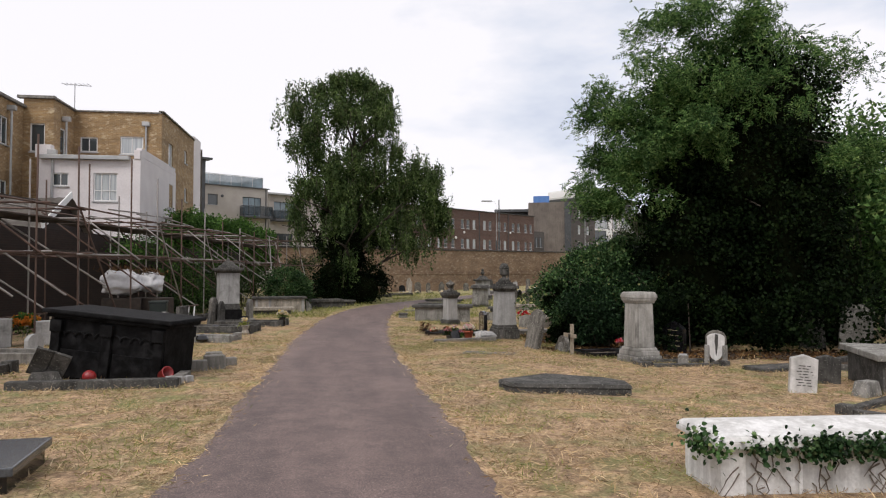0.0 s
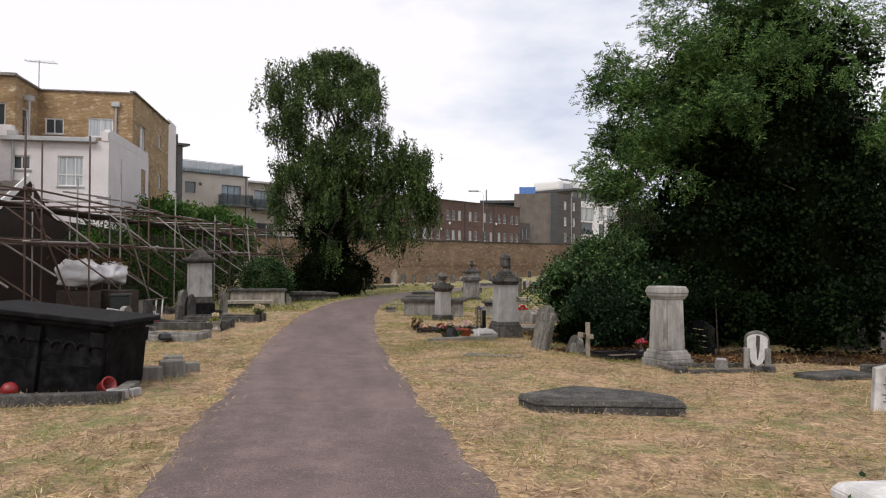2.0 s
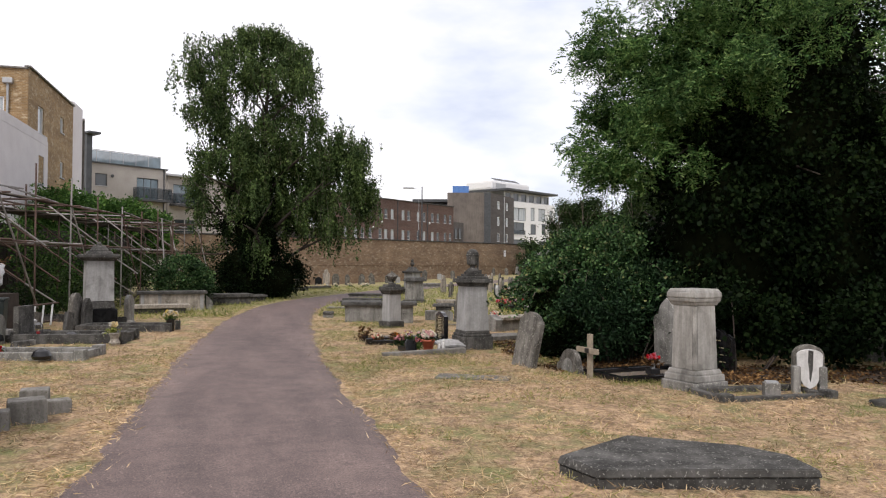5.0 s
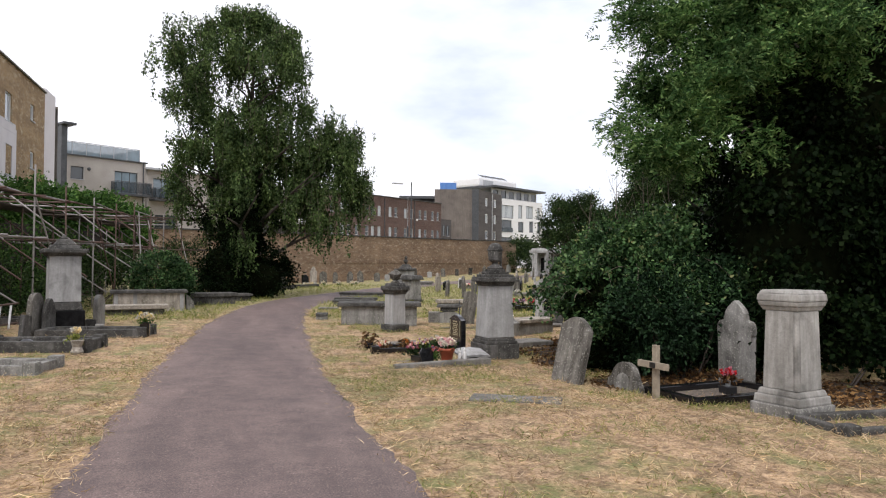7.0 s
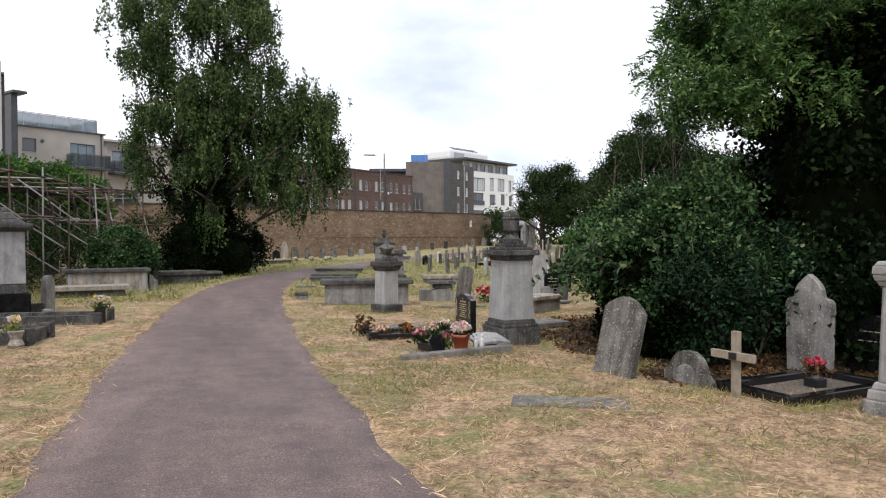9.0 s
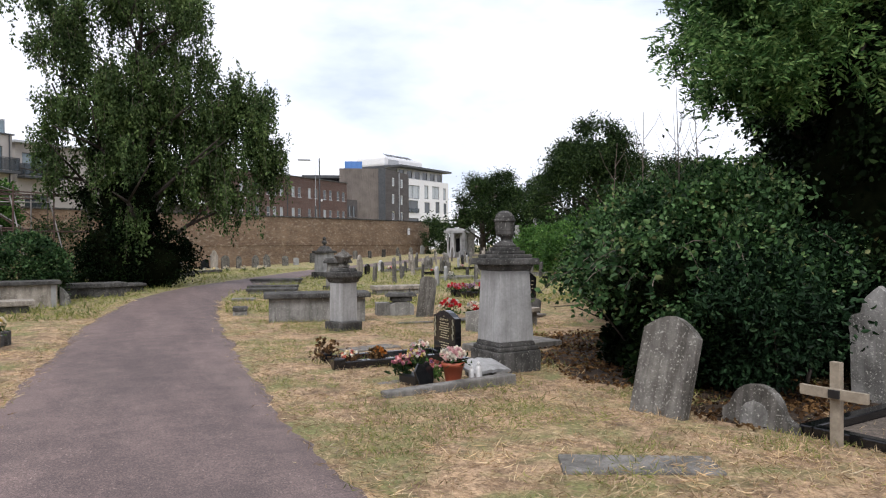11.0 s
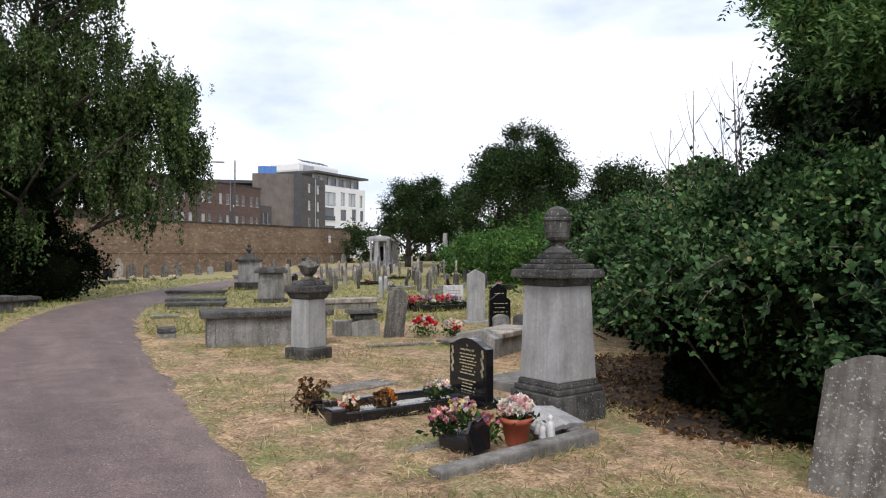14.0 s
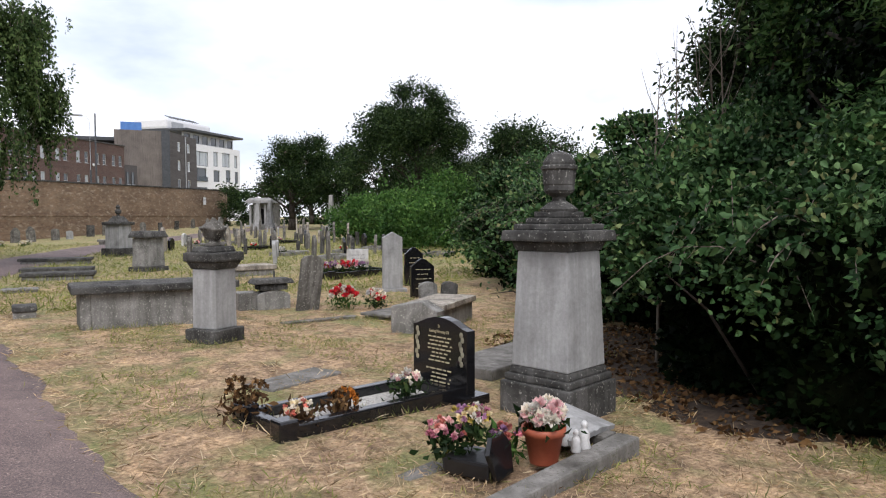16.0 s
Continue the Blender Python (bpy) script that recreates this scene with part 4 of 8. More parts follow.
def road_row():
    """Buildings across the road behind the wall, all parallel to it."""
    ang = math.degrees(math.atan2(WALL_DIR[1], WALL_DIR[0]))
    b = new("brown_school"); b.matrix_basis = pose(9.9, 110.4, -0.6, 0, 0, ang)
    tagged(b, "long two-storey brown brick building with paired sash windows", "building")
    L = 33.4
    us = [2.0, 4.6, 6.9, 8.4, 10.2, 12.6, 14.0, 15.6, 18.4, 19.9, 22.5, 24.2, 26.6, 28.2, 30.4, 32.0]
    holes = [(u, z, 0.85, 1.6) for u in us for z in (6.3, 9.6)]
    bm = bmesh.new()
    facade(bm, L, 12.7, holes, 0.2)
    for p, q in (((L, 0), (L, 12)), ((0, 12), (0, 0))):
        v = [bm.verts.new(x) for x in ((*p, 0), (*q, 0), (*q, 12.7), (*p, 12.7))]; bm.faces.new(v)
    v = [bm.verts.new(x) for x in ((0, 0, 12.5), (L, 0, 12.5), (L, 12, 12.5), (0, 12, 12.5))]; bm.faces.new(v)
    part("wall", bm, "brick_brown", b)
    part("capping", box(L + 0.2, 0.5, 0.16, L / 2, 0.1, 12.7, 0.01), "stone_dark", b)
    rng = random.Random(8)
    for h in holes:
        window(b, *h, 0.2, "old_sash", "glass_pale" if rng.random() < 0.3 else "glass", 0, 1, t=0.09)
    for u, z in ((7.9, 8.9), (13.3, 9.0), (26.0, 9.4), (11.2, 8.0)):
        part("vent", lathe([(0.05, 0), (0.22, 0.05), (0.22, 0.12), (0.05, 0.16)], 10), "pvc", b).matrix_basis = pose(u, -0.02, z, 90)
    for u in (17.3, 25.4):
        part("downpipe", tube((u, -0.06, 4), (u, -0.06, 12.6), 0.07), "dark_metal", b)
    part("annex", box(3.4, 5, 10.0, L + 1.75, 2.6, 0, 0.02), "brick_dark", b)
    for u in (L + 0.9, L + 2.2):
        window(b, u - 0.4, 7.0, 0.7, 1.9, 0.2, "dark_metal", "glass", 0, 0, 0, -0.1)
    # flats with white balcony bands, half hidden by the birch
    w = new("balcony_flats"); w.matrix_basis = pose(4.6, 106.3, -0.6, 0, 0, ang)
    tagged(w, "flats with white balcony bands and glazed fronts", "building")
    part("wall", box(5.6, 9, 11.8, 2.9, 4.6, 0, 0.02), "brick_dark", w)
    for z in (10.7, 7.3):
        part("balcony", box(6.6, 1.4, 0.75, 2.9, -0.4, z, 0.02), "white_paint", w)
    for u in (1.0, 3.2):
        window(w, u, 7.9, 1.9, 2.4, 0.2, "dark_metal", "glass_pale", 1, 0, 0, -0.05, sill=False)
    # timber-clad block: a broad front of boards, a dark brick side going back along the road
    t = new("timber_clad_block"); t.matrix_basis = pose(44.3, 138.1, -1.0, 0, 0, -16.4)
    tagged(t, "tall block clad in weathered timber with dark brick front", "building")
    part("cladding", box(8.4, 9.0, 16.7, -3.3, 4.6, 0, 0.02), "timber_clad", t)
    for i in range(26):
        part("batten", box(0.06, 0.06, 16.5, -7.3 + i * 0.29, 0.07, 0.2, 0), "timber_clad", t)
    part("corner_panel", box(1.3, 0.5, 16.75, 0.35, 0.1, 0, 0.01), "dark_metal", t)
    bf = 45.7 + 16.4
    ax = (math.cos(radians(bf)), math.sin(radians(bf))); inn = (-ax[1], ax[0])
    holes = [(u, z, 1.25, h_) for z, h_ in ((13.7, 1.6), (10.4, 1.75), (7.2, 1.7)) for u in (3.1, 7.2)]
    bm = bmesh.new()
    facade(bm, 11.3, 16.6, holes, 0.25, 1.0, 0.0, 0, ax, inn)
    q = [(1.0, 0.0), (1.0 + ax[0] * 11.3, ax[1] * 11.3), (1.0 + ax[0] * 11.3 + inn[0] * 6, ax[1] * 11.3 + inn[1] * 6), (1.0 + inn[0] * 6, inn[1] * 6)]
    bm.faces.new([bm.verts.new((*k, 16.5)) for k in q])
    bm.faces.new([bm.verts.new(k) for k in ((*q[1], 0), (*q[2], 0), (*q[2], 16.6), (*q[1], 16.6))])
    part("brick_front", bm, "brick_dark", t)
    for h_ in holes:
        window(t, *h_, 0.25, "white_paint", "glass_pale" if h_[1] > 10 else "glass", 0, 0, 1.0, 0.0, 0, ax, inn, sill=False, t=0.12)
    part("rain_pipe", tube((1.0 + ax[0] * 6.2 - inn[0] * 0.1, ax[1] * 6.2 - inn[1] * 0.1, 4), (1.0 + ax[0] * 6.2 - inn[0] * 0.1, ax[1] * 6.2 - inn[1] * 0.1, 16.4), 0.09), "zinc", t)
    part("roof_house", box(3.2, 3, 1.35, -4.9, 2.0, 16.7, 0.01), "blue_sheet", t)
    part("lower_storey", box(7.0, 6, 13.6, -10.6, 5.0, 0, 0.02), "brick_brown", t)
    part("dark_storey", box(6.6, 5.6, 1.3, -10.6, 5.0, 13.6, 0.02), "dark_metal", t)
    part("roof_slab", box(7.0, 7.2, 0.55, -10.9, 4.2, 14.9, 0.02), "dark_metal", t)
    # white corner block
    h = new("white_flats"); h.matrix_basis = pose(56.9, 159.3, -2.0, 0, 0, 32.5)
    tagged(h, "modern white corner flats with large windows", "building")
    W_ = 19.0
    hs = [(1.45, 13.9, 5.4, 3.0), (0.5, 10.7, 5.7, 2.8), (1.45, 6.2, 5.0, 3.3), (8.7, 14.1, 1.7, 3.1), (8.7, 10.8, 2.3, 2.5), (11.9, 14.2, 3.0, 3.0), (13.3, 10.9, 1.8, 2.7), (9.0, 6.2, 1.7, 2.9), (12.0, 6.2, 3.0, 3.2), (16.6, 14.2, 1.3, 2.8), (16.8, 10.8, 1.4, 2.6)]
    bm = bmesh.new()
    facade(bm, W_, 18.3, hs, 0.4)
    for p, q in (((W_, 0), (W_, 12)), ((0, 12), (0, 0))):
        v = [bm.verts.new(x) for x in ((*p, 0), (*q, 0), (*q, 18.3), (*p, 18.3))]; bm.faces.new(v)
    v = [bm.verts.new(x) for x in ((0, 0, 18.0), (W_, 0, 18.0), (W_, 12, 18.0), (0, 12, 18.0))]; bm.faces.new(v)
    part("wall", bm, "white_paint", h)
    for q in hs:
        window(h, *q, 0.4, "dark_metal", "glass_pale" if q[1] > 12 else "glass", 1 if q[2] > 2.5 else 0, 0, sill=False, t=0.12)
    bm = bmesh.new(); us = [(0.6 + i * 3.1, 0.35, 2.0, 1.7) for i in range(6)]
    facade(bm, W_ - 0.6, 2.4, us, 0.2, 0.3, 1.6, 18.3)
    part("setback_storey", bm, "zinc", h)
    for q in us:
        window(h, *q, 0.2, "dark_metal", "glass", 0, 0, 0.3, 1.6, 18.3, sill=False)
    part("eave_slab", box(W_ + 1.6, 12.5, 0.45, W_ / 2 - 0.2, 5.7, 20.7, 0.03), "dark_metal", h)
    part("balcony_rail", box(5.9, 0.08, 1.0, 3.4, -0.15, 10.7, 0.01), "glass_smoke", h)
    part("roof_house", box(15.0, 8, 2.2, 6.6, 8.2, 21.15, 0.5), "white_paint", h)
    part("roof_hatch", box(3.6, 0.2, 1.4, 2.4, 4.1, 21.3, 0.03), "zinc", h)
    for i in range(4):
        bm = box(2.0, 1.6, 0.08, 0, 0, 0, 0.01)
        p = part("solar_panel", bm, "dark_metal", h); p.matrix_basis = pose(2.0 + i * 2.5, 5.4, 23.75, 24)
        part("panel_strut", box(0.08, 0.08, 0.5, 2.0 + i * 2.5, 5.6, 23.35, 0), "dark_metal", h)
    f = new("pale_house"); f.matrix_basis = pose(70, 92, -0.3, 0, 0, 40)
    tagged(f, "pale house with a low green-grey roof behind trees", "building")
    part("wall", box(16, 9, 8.6, 0, 0, 0, 0.05), "render_grey", f)
    part("roof", slab_shape([(-8.6, 8.6), (8.6, 8.6), (7.6, 9.6), (0, 10.6), (-7.6, 9.6)], 10, None, 0), "zinc", f)


def street_lamps():
    for x, y, h in ((18.3, 82.6, 10.8),):
        s = new("street_lamp"); s.matrix_basis = pose(x, y, -0.6, 0, 0, 0)
        tagged(s, "tall dark steel street lamp behind the wall", "street lamp")
        part("pole", tube((0, 0, 0), (0, 0, h), 0.10, 0.06), "dark_metal", s)
    s = new("street_lamp"); s.matrix_basis = pose(18.2, 85.0, -0.7)
    tagged(s, "grey street lamp with a flat outreach head", "street lamp")
    part("pole", tube((0.3, 0, 0), (0.3, 0, 6.2), 0.10, 0.09), "dark_metal", s)
    part("arm", bent([(0.3, 0, 6.2), (0.3, 0, 10.5), (0.1, 0, 10.9), (-0.35, 0, 10.95)], [0.03, 0.012, 0.012, 0.02]), "zinc", s)
    bm = box(1.25, 0.34, 0.16, -0.9, 0, 10.88, 0.06)
    part("lantern", bm, "zinc", s)


brick_flats()
grey_flats()
road_row()
street_lamps()

# ---- scaffolding and yard ----
def scaff_x(y):
    return -6.8 + 0.16 * (y - 24.4)


def scaffolding():
    s = new("scaffolding"); s.matrix_basis = pose(0, 0, 0)
    tagged(s, "rusty and galvanised tube scaffolding with raking braces", "scaffolding")
    rng = random.Random(11)
    unit = {}
    for mt in ("steel_tube", "rust_tube"):
        bm = tube((0, 0, 0), (0, 0, 1), 0.0265, None, 8)
        me = bpy.data.meshes.new("tube"); bm.to_mesh(me); bm.free(); me.shade_smooth(); me.materials.append(M[mt]); unit[mt] = me

    def bar(p, q, rust=0.6):
        rust = min(0.9, rust + 0.2) if rust else rust
        p, q = Vector(p), Vector(q)
        o = new("tube", unit["rust_tube" if rng.random() < rust else "steel_tube"])
        d = q - p
        o.parent = s
        o.matrix_basis = Matrix.Translation(p) @ d.to_track_quat("Z", "Y").to_matrix().to_4x4() @ Matrix.Diagonal((1, 1, d.length, 1))
    ys = [15.0, 17.0, 19.2, 21.2, 24.4, 26.4, 28.6, 31.0, 33.4, 35.8, 38.2, 40.6, 43.0, 45.4, 47.8]
    tops = {19.2: 5.0, 21.2: 4.9, 24.4: 5.3, 26.4: 4.7, 28.6: 4.3, 31.0: 4.3}
    for i, y in enumerate(ys):
        for r, off in enumerate((0.0, -1.3, -2.6)):
            x = scaff_x(y) + off
            g = G(x, y)
            top = tops.get(y, 3.7) - (0.4 * r) + rng.uniform(-0.1, 0.3)
            bar((x, y, g), (x + rng.uniform(-0.03, 0.03), y, top))
        x = scaff_x(y)
        for z, k in ((3.32, 0.3), (2.08, 0.35)):
            bar((x + k, y + 0.06, z + 0.06), (x - 3.1, y + 0.06, z + 0.05 + rng.uniform(-0.05, 0.05)), 0.3)
        # raking braces down towards the graves
        bar((x - 2.8, y + 0.12, 3.55), (x + 0.55, y + 0.5, 1.05 + rng.uniform(-0.2, 0.2)), 0.2)
        if i % 2 == 0:
            bar((x - 1.5, y - 0.5, 3.5), (x + 0.35, y - 0.3, 2.0), 0.35)
        if i % 3 != 1:
            bar((x - 2.7, y + 0.9, 2.4), (x + 0.3, y + 1.1, 0.3), 0.3)
    for (a, b) in zip(ys, ys[1:]):
        for off in (0.05, -1.25, -2.55):
            for z in (3.38, 2.12):
                if z < 2.5 and a > 36:
                    continue
                bar((scaff_x(a) + off, a - 0.25, z + rng.uniform(-0.04, 0.04)), (scaff_x(b) + off, b + 0.3, z + rng.uniform(-0.04, 0.04)))
        if rng.random() < 0.7:
            bar((scaff_x(a) - 0.6, a - 0.4, 3.62 + rng.uniform(-0.1, 0.15)), (scaff_x(b) - 0.6, b + 0.9, 3.62 + rng.uniform(-0.1, 0.15)), 0.2)
    for y in (21.2, 26.4, 31.0, 35.8, 40.6):
        bar((scaff_x(y) + 0.02, y, 3.4), (scaff_x(y + 2.3) + 0.02, y + 2.4, 0.2), 0.4)
    # lone long raker near the end, pale new tube, and the outer bay across to the birch
    bar((-3.4, 36.6, 0.2), (-4.1, 41.2, 3.6), 0.0)
    for z in (3.45, 2.0):
        bar((-4.9, 40.8, z), (1.2, 46.8, z), 0.5)
        bar((-5.3, 42.5, z), (0.8, 48.5, z + 0.1), 0.5)
    for t in (0.2, 0.4, 0.6, 0.8, 1.0):
        bar((-4.9 + 6.1 * t, 40.8 + 6 * t, -0.2), (-4.9 + 6.1 * t, 40.8 + 6 * t, 3.7), 0.6)
        bar((-5.2 + 6.1 * t, 42.4 + 6 * t, 3.4), (-4.4 + 6.1 * t, 40.6 + 6 * t, 0.4), 0.5)
    # boarded top deck over the back rows
    for i in range(46):
        y = 15.2 + i * 0.7
        if i % 9 == 4:
            continue
        for off in (-1.5, -2.15):
            p = part("deck_board", box(0.62, 0.66, 0.04, 0, 0, 0, 0.004), "wood_dark", s); p.matrix_basis = pose(scaff_x(y) + off, y, 3.16 + rng.uniform(-0.01, 0.01), 0, 0, -9)
    # a few scaffold boards
    for y, z in ((22.8, 2.2), (29.8, 3.46), (19.5, 3.5)):
        bm = box(0.22, 3.6, 0.04, 0, 0, 0, 0.004)
        p = part("board", bm, "wood_dark", s); p.matrix_basis = pose(scaff_x(y) - 0.7, y, z, 0, 0, -9)


def yard():
    w = new("wall_yard"); w.matrix_basis = pose(0, 0, 0)
    tagged(w, "red brick yard wall behind the scaffolding, darkened for shade", "wall", "", "structure")
    bm = bmesh.new()
    ys = [6, 12, 18, 24, 30, 36, 42, 48]
    rows = []
    for y in ys:
        x = scaff_x(y) - 3.5
        rows.append([bm.verts.new((x + k, y, z)) for k, z in ((0, -0.7), (0, 2.9 if y > 30 else 3.1), (-0.35, 2.9 if y > 30 else 3.1), (-0.35, -0.7))])
    for a, b in zip(rows, rows[1:]):
        for j in range(3):
            bm.faces.new((a[j], b[j], b[j + 1], a[j + 1]))
    bm.faces.new(rows[0]); bm.faces.new(rows[-1][::-1])
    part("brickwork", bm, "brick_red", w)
    # outbuilding with a sheet roof and a white verge board
    o = new("outbuilding"); o.matrix_basis = pose(-14.9, 32.2, -1.2)
    tagged(o, "old brick outbuilding with a sagging sheet roof", "outbuilding")
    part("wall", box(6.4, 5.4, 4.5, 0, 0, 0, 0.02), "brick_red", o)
    for s_, nm in ((-1, "roof_slope"), (1, "roof_slope")):
        bm = bmesh.new()
        n_ = 40
        lo, hi = [], []
        for i in range(n_ + 1):
            x = -3.5 + 7.0 * i / n_
            k = 0.025 * (i % 2)
            lo.append(bm.verts.new((x, s_ * 3.0, 4.45 + k))); hi.append(bm.verts.new((x, 0, 6.0 + k - 0.12 * math.sin(i / n_ * 3.14))))
        for i in range(n_):
            bm.faces.new((lo[i], lo[i + 1], hi[i + 1], hi[i]))
        bmesh.ops.solidify(bm, geom=bm.faces[:], thickness=0.04)
        part(nm, bm, "corrugated", o)
    bm = slab_shape([(0, 0), (3.35, 0), (3.35, 0.28), (0, 0.28)], 0.05, None, 0.004)
    p = part("verge_board", bm, "white_paint", o); p.matrix_basis = Matrix.Translation((3.53, -3.05, 4.45)) @ Matrix.Rotation(radians(90), 4, "Z") @ Matrix.Rotation(radians(-27), 4, "Y")
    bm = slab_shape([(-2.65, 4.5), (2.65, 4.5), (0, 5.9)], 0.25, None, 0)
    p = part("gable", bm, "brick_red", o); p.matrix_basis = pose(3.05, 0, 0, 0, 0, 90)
    # filled sacks on a stack of planks, bin and trestles
    rng = np.random.default_rng(4)
    for x, y, sx, sy, sz, r in ((-7.35, 25.4, 1.0, 0.85, 0.75, 12), (-6.55, 25.9, 0.6, 0.6, 0.6, -20)):
        t = thing("rubble_sack", x, y, r, "bulging white woven rubble sack with torn top", "sack", "sacks in the yard")
        bm = bmesh.new(); bmesh.ops.create_icosphere(bm, subdivisions=4, radius=1.0)
        for v in bm.verts:
            k = 1 + 0.34 * noise.noise(v.co * 2.1 + Vector((x, y, 0))) + 0.13 * noise.noise(v.co * 5)
            v.co = Vector((math.copysign(abs(v.co.x) ** 0.7, v.co.x) * sx * k * 0.62, math.copysign(abs(v.co.y) ** 0.7, v.co.y) * sy * k * 0.62, 1.55 + math.copysign(abs(v.co.z) ** 0.8, v.co.z) * sz * 0.55 * k))
        part("sack", bm, "bag_white", t, "", True)
        P = rng.normal(size=(260, 3)) * np.array([sx * 0.28, sy * 0.28, 0.05]) + np.array([0, 0, 1.55 + sz * 0.5])
        leaf_mesh("debris", P, rng.normal(size=(260, 3)) + np.array([0, 0, 0.6]), rng.uniform(0.1, 0.28, 260), "dead_leaf", t, "dry garden waste", 0.12, 0.05, 3)
        part("pallet", box(1.2, 0.9, 1.02, 0, 0, 0, 0.02), "wood_dark", t)
    t = thing("wheelie_bin", -6.05, 24.9, 8, "dark green plastic wheeled bin with closed lid", "bin")
    part("body", box(0.48, 0.55, 0.82, 0, 0, 0.06, 0.03, 1.12), "green_bin", t)
    part("lid", box(0.58, 0.66, 0.07, 0, 0, 0.88, 0.03), "green_bin", t)
    for k in (-0.2, 0.2):
        part("wheel", lathe([(0.09, -0.02), (0.1, 0), (0.1, 0.04), (0.09, 0.06)], 14), "black_plastic", t).matrix_basis = pose(k, 0.3, 0.1, 0, 90, 0)
    for x, y, r in ((-5.6, 27.6, 80), (-4.9, 30.8, 75), (-9.4, 21.3, 80), (-9.0, 23.0, 75)):
        t = thing("trestle", x, y, r, "low white-painted timber trestle stacked in the yard", "trestle", "trestles")
        for a, b in ((-0.7, -0.45), (-0.2, 0.05), (0.35, 0.6)):
            part("leg", tube((a, 0, 0), (b, 0.05, 0.62), 0.028), "white_paint" if x > -8 else "wood_cross", t)
        for z in (0.12, 0.62):
            part("rail", tube((-0.9, 0.03, z), (0.9, 0.03, z), 0.025), "rust_tube", t)


scaffolding()
yard()


# ---- graves ----
def inscription(parent, w, z0, z1, rows, y, mat, seed):
    """Worn lettering that cannot be read: bars of its size."""
    rng = random.Random(seed)
    bm = bmesh.new()
    for i in range(rows):
        z = z1 - (z1 - z0) * i / max(1, rows - 1)
        L = w * rng.uniform(0.45, 0.95)
        x = -L / 2
        while x < L / 2:
            k = rng.uniform(0.03, 0.10)
            box(min(k, L / 2 - x + 0.01), 0.004, 0.013, x + k / 2, y, z, 0, 1, bm)
            x += k + 0.022
    part("inscription", bm, mat, parent)["kind"] = "stuff"


def headstone(x, y, rot, w, h, d, kind, mat, label, tilt=(0, 0), sink=0.04, rows=0, ink="ink", plinth=None, group=""):
    t = thing("headstone", x, y, rot, label, "headstone", group, "", sink, tilt)
    z = 0.0
    if plinth:
        part("plinth", box(w + 0.18, d + 0.16, plinth, 0, 0, 0, 0.015), mat, t); z = plinth
    bm = slab_shape([(a, b + z) for a, b in head_outline(kind, w, h - z)], d, None, 0.012)
    part("slab", bm, mat, t)
    if rows:
        inscription(t, w * 0.7, z + h * 0.25, z + h * 0.72, rows, -d / 2 - 0.003, ink, int(x * 100))
    return t


def kerb_set(x, y, rot, w, L, h, mat, label, fill="soil", t_=0.14, front=True, posts=True, tilt=(0, 0)):
    """Four kerb stones round a grave; local y runs from foot (0) to head (L)."""
    k = thing("grave_kerb", x, y, rot, label, "grave kerb", "", "", 0.05, tilt)
    part("side_kerb", box(t_, L, h, -w / 2 + t_ / 2, L / 2, 0, 0.015), mat, k)
    part("side_kerb", box(t_, L, h, w / 2 - t_ / 2, L / 2, 0, 0.015), mat, k)
    if front:
        part("foot_kerb", box(w - 2 * t_ - 0.006, t_, h, 0, t_ / 2, 0, 0.015), mat, k)
    part("head_kerb", box(w - 2 * t_ - 0.006, t_, h, 0, L - t_ / 2, 0, 0.015), mat, k)
    if posts:
        for a in (-1, 1):
            part("corner_post", box(t_ + 0.06, t_ + 0.06, h + 0.05, a * (w / 2 - t_ / 2), t_ / 2 - 0.02, 0, 0.02), mat, k)
    if fill:
        bm = box(w - 2 * t_ - 0.02, L - 2 * t_ - 0.02, 0.07, 0, L / 2, 0.0, 0.0)
        part("infill", bm, fill, k)
    return k


def flowers(name, x, y, z, r, kinds, label, n_=26, seed=1, leaf="bramble", up=0.3, petals=14, size=0.035, spike=0):
    """A bunch: leaves below, blooms of many petals above. z: above the ground."""
    rng = np.random.default_rng(seed)
    t = thing(name, x, y, 0, label, "flowers")
    t.location.z += z
    P = rng.normal(size=(130, 3)) * np.array([r * 0.5, r * 0.5, r * 0.3]) + np.array([0, 0, up * 0.45])
    leaf_mesh("foliage", P, rng.normal(size=(130, 3)) + np.array([0, 0, 0.5]), rng.uniform(0.05, 0.11, 130), leaf, t, "", 0.4, 0.1, seed)
    bm = bmesh.new()
    for i in range(10):
        a = rng.uniform(0, 6.28); tube((0, 0, 0), (r * 0.6 * math.cos(a), r * 0.6 * math.sin(a), up), 0.004, 0.003, 5, bm)
    part("stems", bm, "dead_leaf" if leaf == "dead_leaf" else "green_blade", t)
    d = rng.normal(size=(n_, 3)); d[:, 2] = np.abs(d[:, 2]) * 0.9 + 0.1
    d /= np.linalg.norm(d, axis=1, keepdims=True)
    C = d * np.array([r, r, r * 0.75]) * rng.uniform(0.7, 1.0, n_)[:, None] + np.array([0, 0, up])
    grp = np.arange(n_) % len(kinds)
    for g, kd in enumerate(kinds):
        c = C[grp == g]; dd = d[grp == g]
        P = np.repeat(c, petals, axis=0)
        D = np.repeat(dd, petals, axis=0) * 0.6 + rng.normal(size=(len(P), 3)) * 0.7
        leaf_mesh("flower_mass", P, D, rng.uniform(size * 0.8, size * 1.3, len(P)), "petal_" + kd if kd in ("pink", "white", "lilac", "red", "yellow", "cream", "salmon", "orange", "blush") else kd, t, "", 0.85, 0.16, seed + g)["kind"] = "stuff"
    return t


